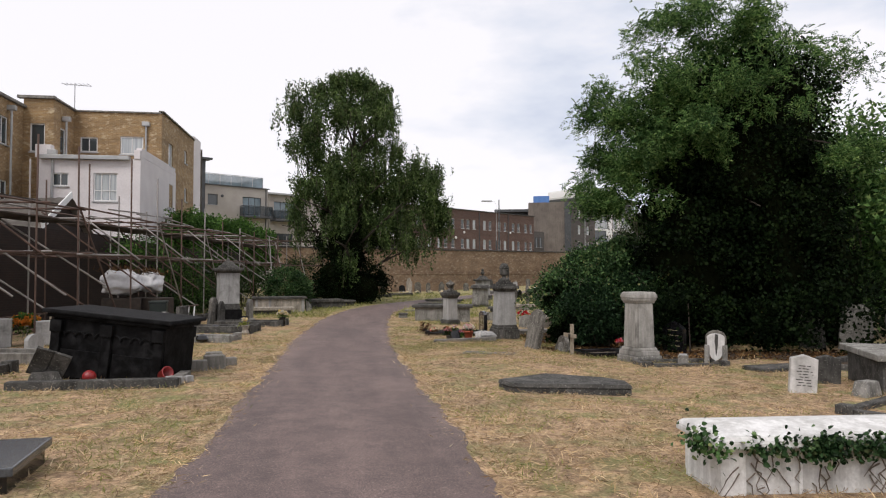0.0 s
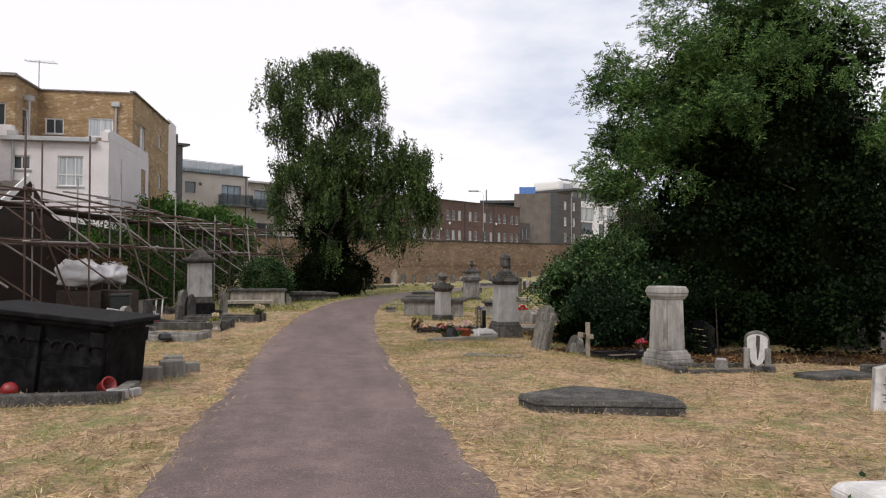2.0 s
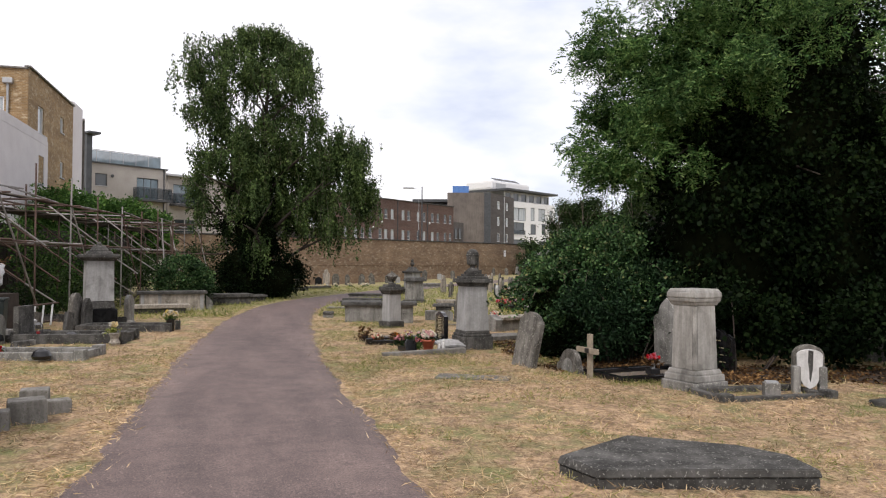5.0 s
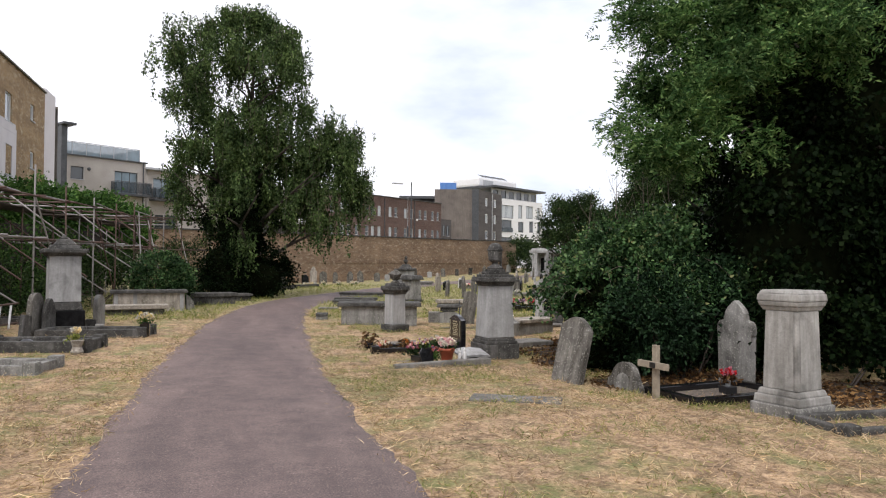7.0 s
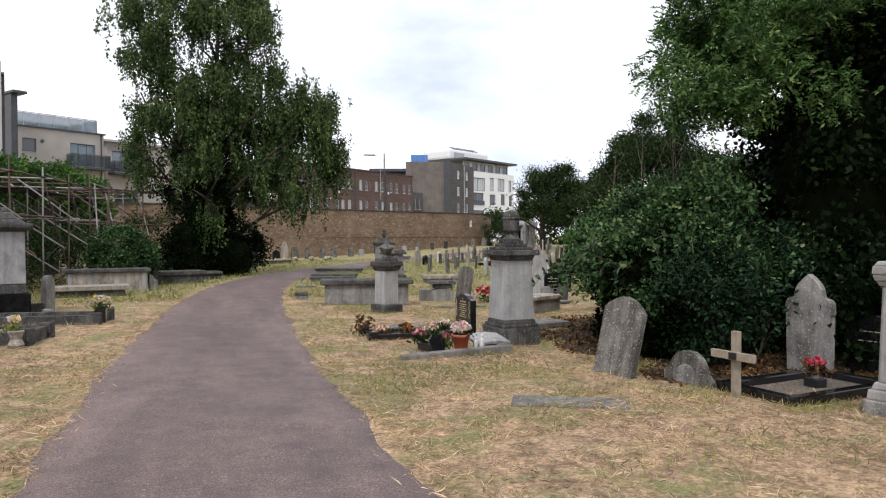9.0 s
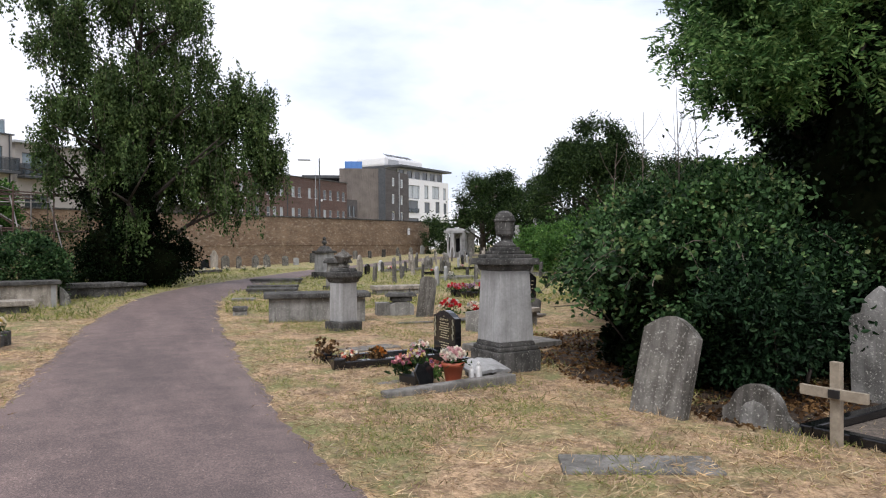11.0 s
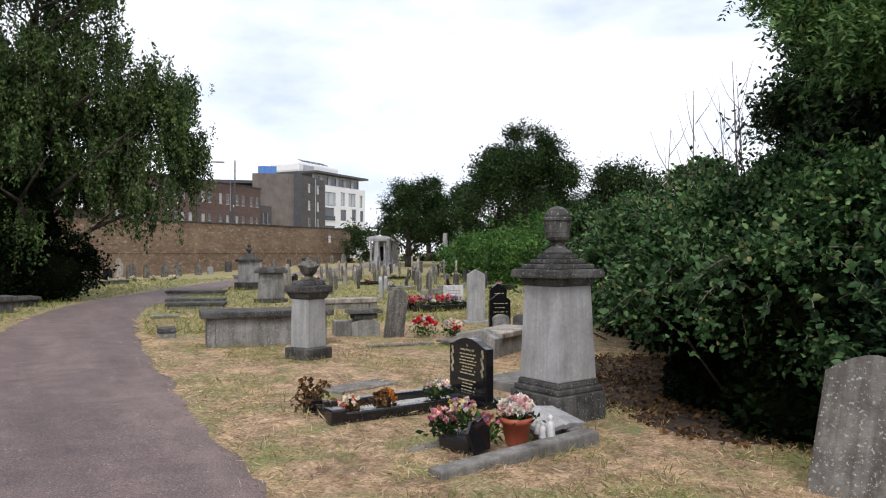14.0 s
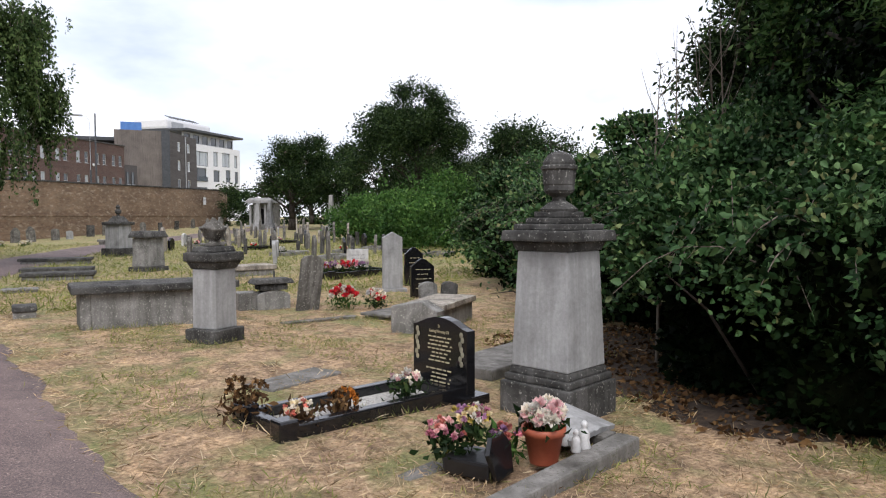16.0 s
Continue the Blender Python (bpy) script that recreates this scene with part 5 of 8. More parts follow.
def urn(bm, z, s=1.0, fl=0.06):
    return lathe([(0.10 * s, z), (0.12 * s, z + 0.02 * s), (0.055 * s, z + 0.07 * s), (0.06 * s, z + 0.10 * s), (0.13 * s, z + 0.15 * s), (0.155 * s, z + 0.22 * s), (0.165 * s, z + 0.33 * s), (0.185 * s, z + 0.35 * s), (0.185 * s, z + 0.38 * s), (0.15 * s, z + 0.395 * s), (0.11 * s, z + 0.44 * s), (0.05 * s, z + 0.47 * s), (0.02 * s, z + 0.48 * s)], 24, bm)


def big_pedestal():
    """Tapered pale pedestal with a draped urn."""
    t = thing("urn_monument", 4.68, 20.45, 5, "tall tapered grey stone pedestal with a draped urn", "monument", "", "", 0.06)
    bm = box(0.70, 0.70, 0.34, 0, 0, 0, 0.015)
    part("plinth", bm, "stone_dark", t)
    bm = box(0.65, 0.65, 0.06, 0, 0, 0.341, 0.02); box(0.60, 0.60, 0.06, 0, 0, 0.402, 0.02, 0.95, bm)
    part("moulding", bm, "stone_dark", t)
    part("shaft", box(0.56, 0.56, 0.96, 0, 0, 0.463, 0.012, 0.87), "stone_pale", t, "smooth pale grey shaft")
    bm = box(0.51, 0.51, 0.08, 0, 0, 1.424, 0.015, 1.12); box(0.70, 0.70, 0.09, 0, 0, 1.505, 0.02, 0.97, bm)
    part("cornice", bm, "stone_dark", t)
    bm = box(0.54, 0.54, 0.05, 0, 0, 1.596, 0.012); box(0.40, 0.40, 0.05, 0, 0, 1.647, 0.012, 1, bm); box(0.30, 0.30, 0.05, 0, 0, 1.698, 0.012, 1, bm)
    part("steps", bm, "stone_dark", t)
    prof = [(0.13, 0), (0.135, 0.02), (0.10, 0.05), (0.05, 0.09), (0.045, 0.115), (0.06, 0.13), (0.095, 0.15), (0.108, 0.175), (0.108, 0.215), (0.112, 0.225), (0.118, 0.34), (0.130, 0.35), (0.130, 0.375), (0.115, 0.385), (0.115, 0.405), (0.105, 0.43), (0.08, 0.47), (0.04, 0.495), (0.01, 0.50)]
    part("urn", lathe([(r * 1.18, 1.749 + z) for r, z in prof], 12), "stone_dark", t, "dark fluted urn with a domed lid")
    # the broken fall of cloth left standing beside the urn
    bm = bent([(0.15, 0.06, 1.749), (0.145, 0.06, 1.85), (0.15, 0.05, 1.98), (0.14, 0.04, 2.09)], [0.034, 0.026, 0.024, 0.014], 7)
    part("drapery", bm, "stone_grey", t, "", True)


def small_pedestal():
    t = thing("urn_pedestal", 3.83, 25.4, 24, "short dark-capped stone pedestal with a worn urn", "monument", "", "", 0.03)
    part("plinth", box(0.52, 0.52, 0.2, 0, 0, 0, 0.02), "stone_dark", t)
    part("shaft", box(0.385, 0.385, 0.76, 0, 0, 0.201, 0.015, 0.97), "stone_pale", t)
    bm = box(0.40, 0.40, 0.09, 0, 0, 0.962, 0.01, 1.2); box(0.54, 0.54, 0.12, 0, 0, 1.053, 0.03, 1, bm); box(0.4, 0.4, 0.07, 0, 0, 1.174, 0.02, 0.9, bm)
    part("cornice", bm, "stone_dark", t)
    bm = lathe([(0.11, 1.245), (0.12, 1.265), (0.075, 1.29), (0.06, 1.315), (0.10, 1.345), (0.135, 1.39), (0.14, 1.43), (0.165, 1.455), (0.165, 1.48), (0.12, 1.49), (0.10, 1.53), (0.045, 1.55), (0.03, 1.58), (0.012, 1.60)], 20)
    for v in bm.verts:
        if v.co.z > 1.46:
            v.co += Vector((noise.noise(v.co * 9), noise.noise(v.co * 9 + Vector((3, 0, 0))), noise.noise(v.co * 8 + Vector((0, 5, 0))))) * 0.05
    part("urn", bm, "lichened", t, "", True)


def right_pedestal():
    t = thing("pedestal_monument", 6.31, 14.66, 13, "tall square weathered stone pedestal with moulded cap", "monument", "", "", 0.06)
    part("plinth", box(0.72, 0.72, 0.20, 0, 0, 0, 0.02), "stone_grey", t)
    bm = box(0.66, 0.66, 0.10, 0, 0, 0.201, 0.02, 0.97); box(0.60, 0.60, 0.07, 0, 0, 0.302, 0.02, 0.92, bm)
    part("moulding", bm, "stone_streaked", t)
    bm = chamfered(0.53, 0.53, 0.93, 0.045, 0.373, 0.90)
    bmesh.ops.bevel(bm, geom=bm.edges[:], offset=0.008, segments=1, affect="EDGES")
    part("shaft", bm, "stone_streaked", t, "streaked pale grey shaft")
    part("edge_colonette", bent([(-0.235, -0.235, 0.38), (-0.222, -0.222, 0.85), (-0.212, -0.212, 1.29)], [0.045, 0.043, 0.04], 8), "stone_streaked", t)
    bm = box(0.49, 0.49, 0.05, 0, 0, 1.304, 0.01, 1.1); box(0.56, 0.56, 0.06, 0, 0, 1.355, 0.015, 1.05, bm); box(0.605, 0.605, 0.09, 0, 0, 1.416, 0.02, 0.97, bm); box(0.57, 0.57, 0.04, 0, 0, 1.507, 0.012, 0.9, bm)
    part("cap", bm, "stone_streaked", t)
    t.scale = (0.93, 0.93, 1)
    # low kerb round the plot, with the shield stone at its end
    kerb_set(6.78, 13.45, -3, 1.7, 0.85, 0.11, "stone_dark", "weathered dark stone grave kerb with small posts", None, 0.12)


def shield_stone():
    t = thing("shield_headstone", 7.62, 13.85, -28, "arched headstone with a white shield-shaped tablet", "headstone", "", "", 0.05)
    for a in (-1, 1):
        part("post", box(0.12, 0.16, 0.44, a * 0.2, 0.0, 0, 0.02), "stone_grey", t)
    bm = slab_shape([(-0.24, 0.2), (0.24, 0.2)] + arc(0, 0.58, 0.24, 0, 180, 12, 0.16), 0.12, None, 0.012, 0.06)
    part("slab", bm, "lichened", t)
    bm = slab_shape([(0, 0.12)] + [(0.2 * math.sin(k * 1.571), 0.12 + 0.42 * (1 - math.cos(k * 1.571))) for k in (0.3, 0.55, 0.8, 1.0)] + arc(0, 0.6, 0.2, 0, 180, 8, 0.08) + [(-0.2 * math.sin(k * 1.571), 0.12 + 0.42 * (1 - math.cos(k * 1.571))) for k in (1.0, 0.8, 0.55, 0.3)][1:], 0.04, None, 0.008, -0.03)
    bmesh.ops.remove_doubles(bm, verts=bm.verts[:], dist=0.001)
    part("shield", bm, "marble", t, "white shield tablet with a dark stain")
    part("stain", slab_shape([(-0.008, 0.26), (0.012, 0.22), (0.045, 0.42), (0.055, 0.66), (-0.02, 0.67), (-0.03, 0.5), (-0.012, 0.4)], 0.004, None, 0.0, -0.053), "stone_dark", t, "dark streak down the shield")
    t.scale = (0.86, 1, 1)
    v = thing("stone_vase", 6.78, 13.6, -28, "square weathered stone flower vase on the grave", "vase", "", "", -0.02)
    part("body", box(0.2, 0.2, 0.2, 0, 0, 0, 0.012), "stone_grey", v)
    part("lid", box(0.15, 0.15, 0.02, 0, 0, 0.2, 0.004), "zinc", v)


def cross_grave():
    c = thing("wooden_cross", 5.2, 15.82, -81, "plain bare wooden cross marking a grave", "cross", "", "", 0.08)
    part("upright", box(0.085, 0.06, 0.79, 0, 0, 0, 0.004), "wood_cross", c)
    part("crossbar", box(0.55, 0.045, 0.085, 0, -0.05, 0.49, 0.004), "wood_cross", c)
    part("plate", box(0.09, 0.02, 0.07, 0.02, -0.082, 0.50, 0.003), "black_plastic", c)
    headstone(7.28, 16.85, -74, 0.60, 1.34, 0.13, "shoulder", "stone_grey", "tall mossy shouldered headstone in front of the bushes", (0, 0), 0.06)
    k = kerb_set(5.36, 15.76, -82, 1.0, 1.75, 0.15, "granite_black", "low black granite kerb filled with brown gravel", "gravel", 0.12, True, False)
    headstone(7.98, 16.45, -78, 0.78, 0.78, 0.1, "ogee", "granite_black", "low polished black headstone under the tree", (0, 0), 0.03, 4, "gilt")
    v = thing("flower_vase", 6.39, 15.92, 0, "black vase holding faded pink flowers", "vase")
    v.location.z += 0.03
    part("vase", box(0.17, 0.17, 0.12, 0, 0, 0, 0.01), "black_plastic", v)
    part("holder", tube((0, 0, 0.12), (0, 0, 0.24), 0.035, 0.045, 12), "zinc", v)
    flowers("pink_flowers", 6.39, 15.92, 0.2, 0.10, ["pink", "red"], "small bunch of faded pink flowers in a vase", 12, 31, "dead_leaf", 0.12)
    t = thing("footstone", 5.24, 16.65, -84, "small broken curved headstone with pale panel", "headstone", "", "", 0.05, (-6, 0))
    bm = slab_shape([(-0.37, 0), (0.42, 0), (0.42, 0.13), (0.31, 0.15)] + arc(-0.02, 0.17, 0.28, 5, 175, 12, 0.27) + [(-0.37, 0.17)], 0.11, None, 0.012)
    part("slab", bm, "lichened", t)
    bm = slab_shape([(-0.15, 0.04), (0.12, 0.04), (0.13, 0.14)] + arc(-0.01, 0.16, 0.14, 15, 165, 8, 0.12) + [(-0.15, 0.14)], 0.02, None, 0.004, -0.062)
    part("panel", bm, "stone_grey", t)
    headstone(4.66, 17.38, -76, 0.62, 1.1, 0.1, "segment", "lichened", "leaning arched headstone speckled with pale lichen", (-9, 6), 0.11)
    for x, y, r, a, b_ in ((3.3, 16.0, -28, 1.15, 0.42), (3.5, 22.8, 15, 0.95, 0.4)):
        t = thing("sunken_stone", x, y, r, "flat stone slab sunk into the dry grass", "stone slab", "sunken slabs", "", 0.04)
        part("slab", box(a, b_, 0.06, 0, 0, 0, 0.02), "concrete", t)


def ledger_slab():
    t = thing("coffin_slab", 3.3, 10.55, 0, "dark coffin-shaped stone ledger lying in the grass", "tomb slab", "", "", 0.095)
    plan = [(-0.93, 0.20), (-0.82, -0.26), (0.84, -0.66), (0.92, -0.24), (0.72, 0.14), (-0.04, 0.70)]
    for z0, z1, k0, k1, nm, mt in ((0.0, 0.19, 1.0, 1.0, "base", "stone_dark"), (0.191, 0.255, 1.02, 0.99, "top", "stone_dark")):
        bm = bmesh.new()
        lo = [bm.verts.new((x * k0, y * k0, z0)) for x, y in plan]; hi = [bm.verts.new((x * k1, y * k1, z1)) for x, y in plan]
        bm.faces.new(lo[::-1]); bm.faces.new(hi)
        for i in range(6):
            bm.faces.new((lo[i], lo[(i + 1) % 6], hi[(i + 1) % 6], hi[i]))
        bmesh.ops.bevel(bm, geom=bm.edges[:], offset=0.01, segments=2, affect="EDGES")
        part(nm, bm, mt, t)


def coped(w, d, h, rise, z):
    """A lid with moulded edge and a shallow hipped top."""
    bm = bmesh.new()
    levels = [(1.0, 0.0), (1.0, h * 0.55), (0.97, h)]
    rings = []
    for k, zz in levels:
        a, b = w / 2 * k if k == 1 else w / 2 - 0.03, d / 2 * k if k == 1 else d / 2 - 0.03
        rings.append([bm.verts.new((x, y, z + zz)) for x, y in ((-a, -b), (a, -b), (a, b), (-a, b))])
    a, b = w / 2 - d * 0.38, 0.02
    rings.append([bm.verts.new((x, y, z + h + rise)) for x, y in ((-a, -b), (a, -b), (a, b), (-a, b))])
    bm.faces.new(rings[0][::-1]); bm.faces.new(rings[-1])
    for p, q in zip(rings, rings[1:]):
        for i in range(4):
            bm.faces.new((p[i], p[(i + 1) % 4], q[(i + 1) % 4], q[i]))
    bmesh.ops.bevel(bm, geom=bm.edges[:], offset=0.008, segments=2, affect="EDGES")
    return bm


def white_tomb():
    t = thing("ivy_chest_tomb", 3.81, 5.33, -3, "white stone chest tomb overgrown with ivy", "chest tomb", "", "", 0.04)
    part("chest", box(1.86, 0.60, 0.40, 0, 0, 0, 0.012), "tomb_white", t)
    for x in (-0.88, -0.35, 0.88):
        part("pilaster", box(0.2 if x < -0.4 or x > 0.4 else 0.03, 0.64, 0.40, x, 0, 0.0, 0.01), "tomb_white", t)
    part("lid", coped(2.06, 0.76, 0.09, 0.05, 0.401), "tomb_white", t, "white coped lid")
    rng = np.random.default_rng(21)
    P, D = [], []
    for cx, n_ in ((-0.96, 230), (-0.62, 150), (-0.2, 420), (0.15, 240), (0.75, 420), (1.0, 300)):
        c = rng.normal(size=(n_, 3)) * np.array([0.11, 0.02, 0.05]) + np.array([cx, -0.39, 0.41])
        if cx < -0.9:
            c = rng.normal(size=(n_, 3)) * np.array([0.05, 0.16, 0.06]) + np.array([-1.05, -0.2, 0.42])
        P.append(c); D.append(rng.normal(size=(n_, 3)) + np.array([0, -0.8, -0.5]))
    iv = leaf_mesh("ivy", np.concatenate(P), np.concatenate(D), rng.uniform(0.03, 0.055, sum(len(p) for p in P)), "bramble", t, "trailing green ivy", 0.9, 0.12, 5, True)
    bm = bmesh.new()
    r2 = random.Random(6)
    for i in range(34):
        x = r2.uniform(-0.9, 0.95); z = r2.uniform(0.1, 0.4)
        p = [(x, -0.322, z)]
        for k in range(4):
            p.append((p[-1][0] + r2.uniform(-0.07, 0.07), -0.32, max(0.02, p[-1][2] - r2.uniform(0.02, 0.09))))
        bent(p, [0.006, 0.005, 0.005, 0.004, 0.003], 5, bm)
    part("ivy_stems", bm, "twig", t)["kind"] = "stuff"


def black_tomb():
    t = thing("black_chest_tomb", -3.82, 13.15, -15, "large blackened chest tomb with carved panels, tilting", "chest tomb", "", "", 0.12, (0, 5.4))
    L, D_, H = 2.02, 1.0, 1.1
    part("chest", box(L, D_, H, 0, 0, 0, 0.012), "granite_worn", t)
    for sgn in (-1, 0, 1):
        for yy in (-1, 1):
            part("pilaster", box(0.16, 0.07, H - 0.04, sgn * (L / 2 - 0.09), yy * (D_ / 2 + 0.03), 0.0, 0.01), "granite_worn", t)
            part("capital", box(0.21, 0.1, 0.2, sgn * (L / 2 - 0.1), yy * (D_ / 2 + 0.04), H - 0.24, 0.015), "granite_worn", t)
    for c in (-0.5, 0.5):
        bm = bmesh.new()
        for i in range(5):
            x = c - 0.36 + i * 0.18
            o = arc(x, H - 0.3, 0.09, 0, 180, 8)
            for (a, z), (a2, z2) in zip(o, o[1:]):
                tube((a, -D_ / 2 - 0.015, z), (a2, -D_ / 2 - 0.015, z2), 0.018, None, 6, bm)
        part("tracery", bm, "granite_worn", t)
        part("panel", box(0.78, 0.02, 0.46, c, -D_ / 2 - 0.008, 0.12, 0.006), "granite_worn", t)
    bm = box(L + 0.16, D_ + 0.16, 0.07, 0, 0, H + 0.001, 0.02); box(L + 0.3, D_ + 0.3, 0.07, 0, 0, H + 0.072, 0.025, 0.985, bm)
    part("lid", bm, "granite_worn", t, "moulded black lid")
    # kerb and small things in front
    k = thing("low_kerb", -3.8, 11.75, 1, "low weathered stone kerb before the black tomb", "grave kerb", "", "", 0.05)
    part("kerb", box(2.5, 0.2, 0.2, 0, 0, 0, 0.02), "stone_dark", k)
    part("side_kerb", box(0.18, 1.0, 0.18, 1.16, 0.55, 0, 0.02), "concrete", k)
    for x, y, s in ((-2.62, 12.0, 0.13), (-2.75, 12.2, 0.12), (-2.5, 12.25, 0.11)):
        b_ = thing("broken_stone", x, y, x * 50, "small broken pale kerb stone in the grass", "stone", "broken stones")
        part("stone", box(s * 1.6, s, s, 0, 0, 0, 0.02, 0.9), "stone_pale", b_)
    for x, y, s in ((-2.62, 13.75, 0.24), (-2.4, 14.1, 0.3), (-2.58, 15.1, 0.26), (-2.2, 14.6, 0.2)):
        b_ = thing("kerb_block", x, y, x * 30, "rough concrete kerb block beside the tomb", "stone", "kerb blocks", "", 0.03)
        part("block", box(s, s * 1.3, s * 0.95, 0, 0, 0, 0.02, 0.94), "concrete", b_)
    a = thing("fallen_tablet", -4.72, 12.3, 20, "dark stone book-shaped tablet leaning back", "tablet", "", "", 0.0)
    bm = slab_shape([(-0.3, 0), (-0.02, 0.02), (0, 0.045), (0.02, 0.02), (0.3, 0), (0.3, 0.07), (-0.3, 0.07)], 0.6, None, 0.006)
    p = part("slab", bm, "stone_dark", a); p.matrix_basis = pose(0.05, 0, 0.3, -58, 22, 0) @ Matrix.Scale(0.88, 4)
    part("wedge", box(0.55, 0.3, 0.2, 0, 0.08, 0, 0.01, 0.7), "stone_dark", a)
    r_ = thing("red_ball", -4.0, 12.15, 0, "deflated red plastic ball against the tomb", "ball")
    bm = bmesh.new(); bmesh.ops.create_uvsphere(bm, u_segments=20, v_segments=12, radius=0.105)
    for v in bm.verts:
        v.co.z = v.co.z * 0.92 + 0.1 + 0.05
    part("ball", bm, "red_plastic", r_, "", True)
    p_ = thing("flower_pot", -2.95, 12.35, 30, "dark red plastic pot tipped on its side", "pot")
    q = part("pot", lathe([(0.07, 0), (0.1, 0.17), (0.11, 0.17), (0.11, 0.19), (0.09, 0.19), (0.06, 0.02)], 16), "red_plastic", p_, "", True); q.matrix_basis = pose(0, 0, 0.11, 70, 0, 20)


def near_slab():
    t = thing("granite_ledger", -3.42, 6.3, 6, "dark grey polished granite box tomb by the path", "tomb slab", "", "", 0.04)
    part("base", box(1.7, 0.98, 0.17, 0, 0, 0, 0.01), "granite_black", t)
    part("top", box(1.8, 1.06, 0.07, 0, 0, 0.171, 0.012), "granite_grey", t)


def right_corner():
    headstone(6.85, 9.95, -22, 0.38, 0.62, 0.13, "peak", "marble", "small white marble headstone with worn inscription", (0, 3), 0.05, 8)
    headstone(7.85, 10.75, -22, 0.36, 0.5, 0.16, "peak", "stone_dark", "small dark weathered headstone stub", (0, 2), 0.04)
    t = thing("table_tomb", 8.75, 10.2, -22, "dark table tomb with a grey overhanging lid", "chest tomb")
    part("chest", box(1.1, 1.7, 0.5, 0, 0, 0, 0.015), "stone_dark", t)
    part("panel", box(0.4, 0.03, 0.32, -0.1, -0.86, 0.06, 0.01), "stone_grey", t)
    part("lid", box(1.3, 1.9, 0.1, 0, 0, 0.501, 0.02), "stone_grey", t)
    for x, y, r, s in ((7.6, 9.55, 20, 0.42), (8.3, 9.2, -30, 0.3), (8.1, 11.3, 60, 0.5)):
        f = thing("fallen_stone", x, y, r, "rough broken stone lying in the grass", "stone", "fallen stones", "", 0.04)
        part("stone", box(s, s * 0.6, 0.26, 0, 0, 0, 0.03, 0.75), "stone_grey", f)
    headstone(12.1, 13.9, -30, 0.7, 1.25, 0.13, "round", "stone_dark", "tall dark round-topped headstone leaning under trees", (0, -6), 0.05)
    headstone(12.6, 16.2, -30, 0.75, 1.2, 0.14, "low", "stone_grey", "grey arched headstone in the shade of trees", (0, 3), 0.05)
    headstone(11.6, 16.4, -30, 0.6, 1.15, 0.12, "gothic", "stone_dark", "dark pointed headstone under the trees", (0, -4), 0.05)
    # dark stone and litter here carry the shade below the trees
    kerb_set(9.3, 12.6, -62, 1.0, 1.9, 0.16, "stone_dark", "dark grave kerb under the trees", "litter")
    kerb_set(6.5, 8.0, -60, 0.9, 1.8, 0.12, "stone_dark", "sunken dark stone kerb in the grass", None, 0.14)
    # slab in the dark stone tone, tree shade put into its colour
    s = thing("sunken_stone", 8.2, 12.6, 10, "flat stone slab sunk in the dry grass", "stone slab", "sunken slabs", "", 0.02)
    part("slab", box(1.2, 0.6, 0.1, 0, 0, 0, 0.03), "stone_dark", s)


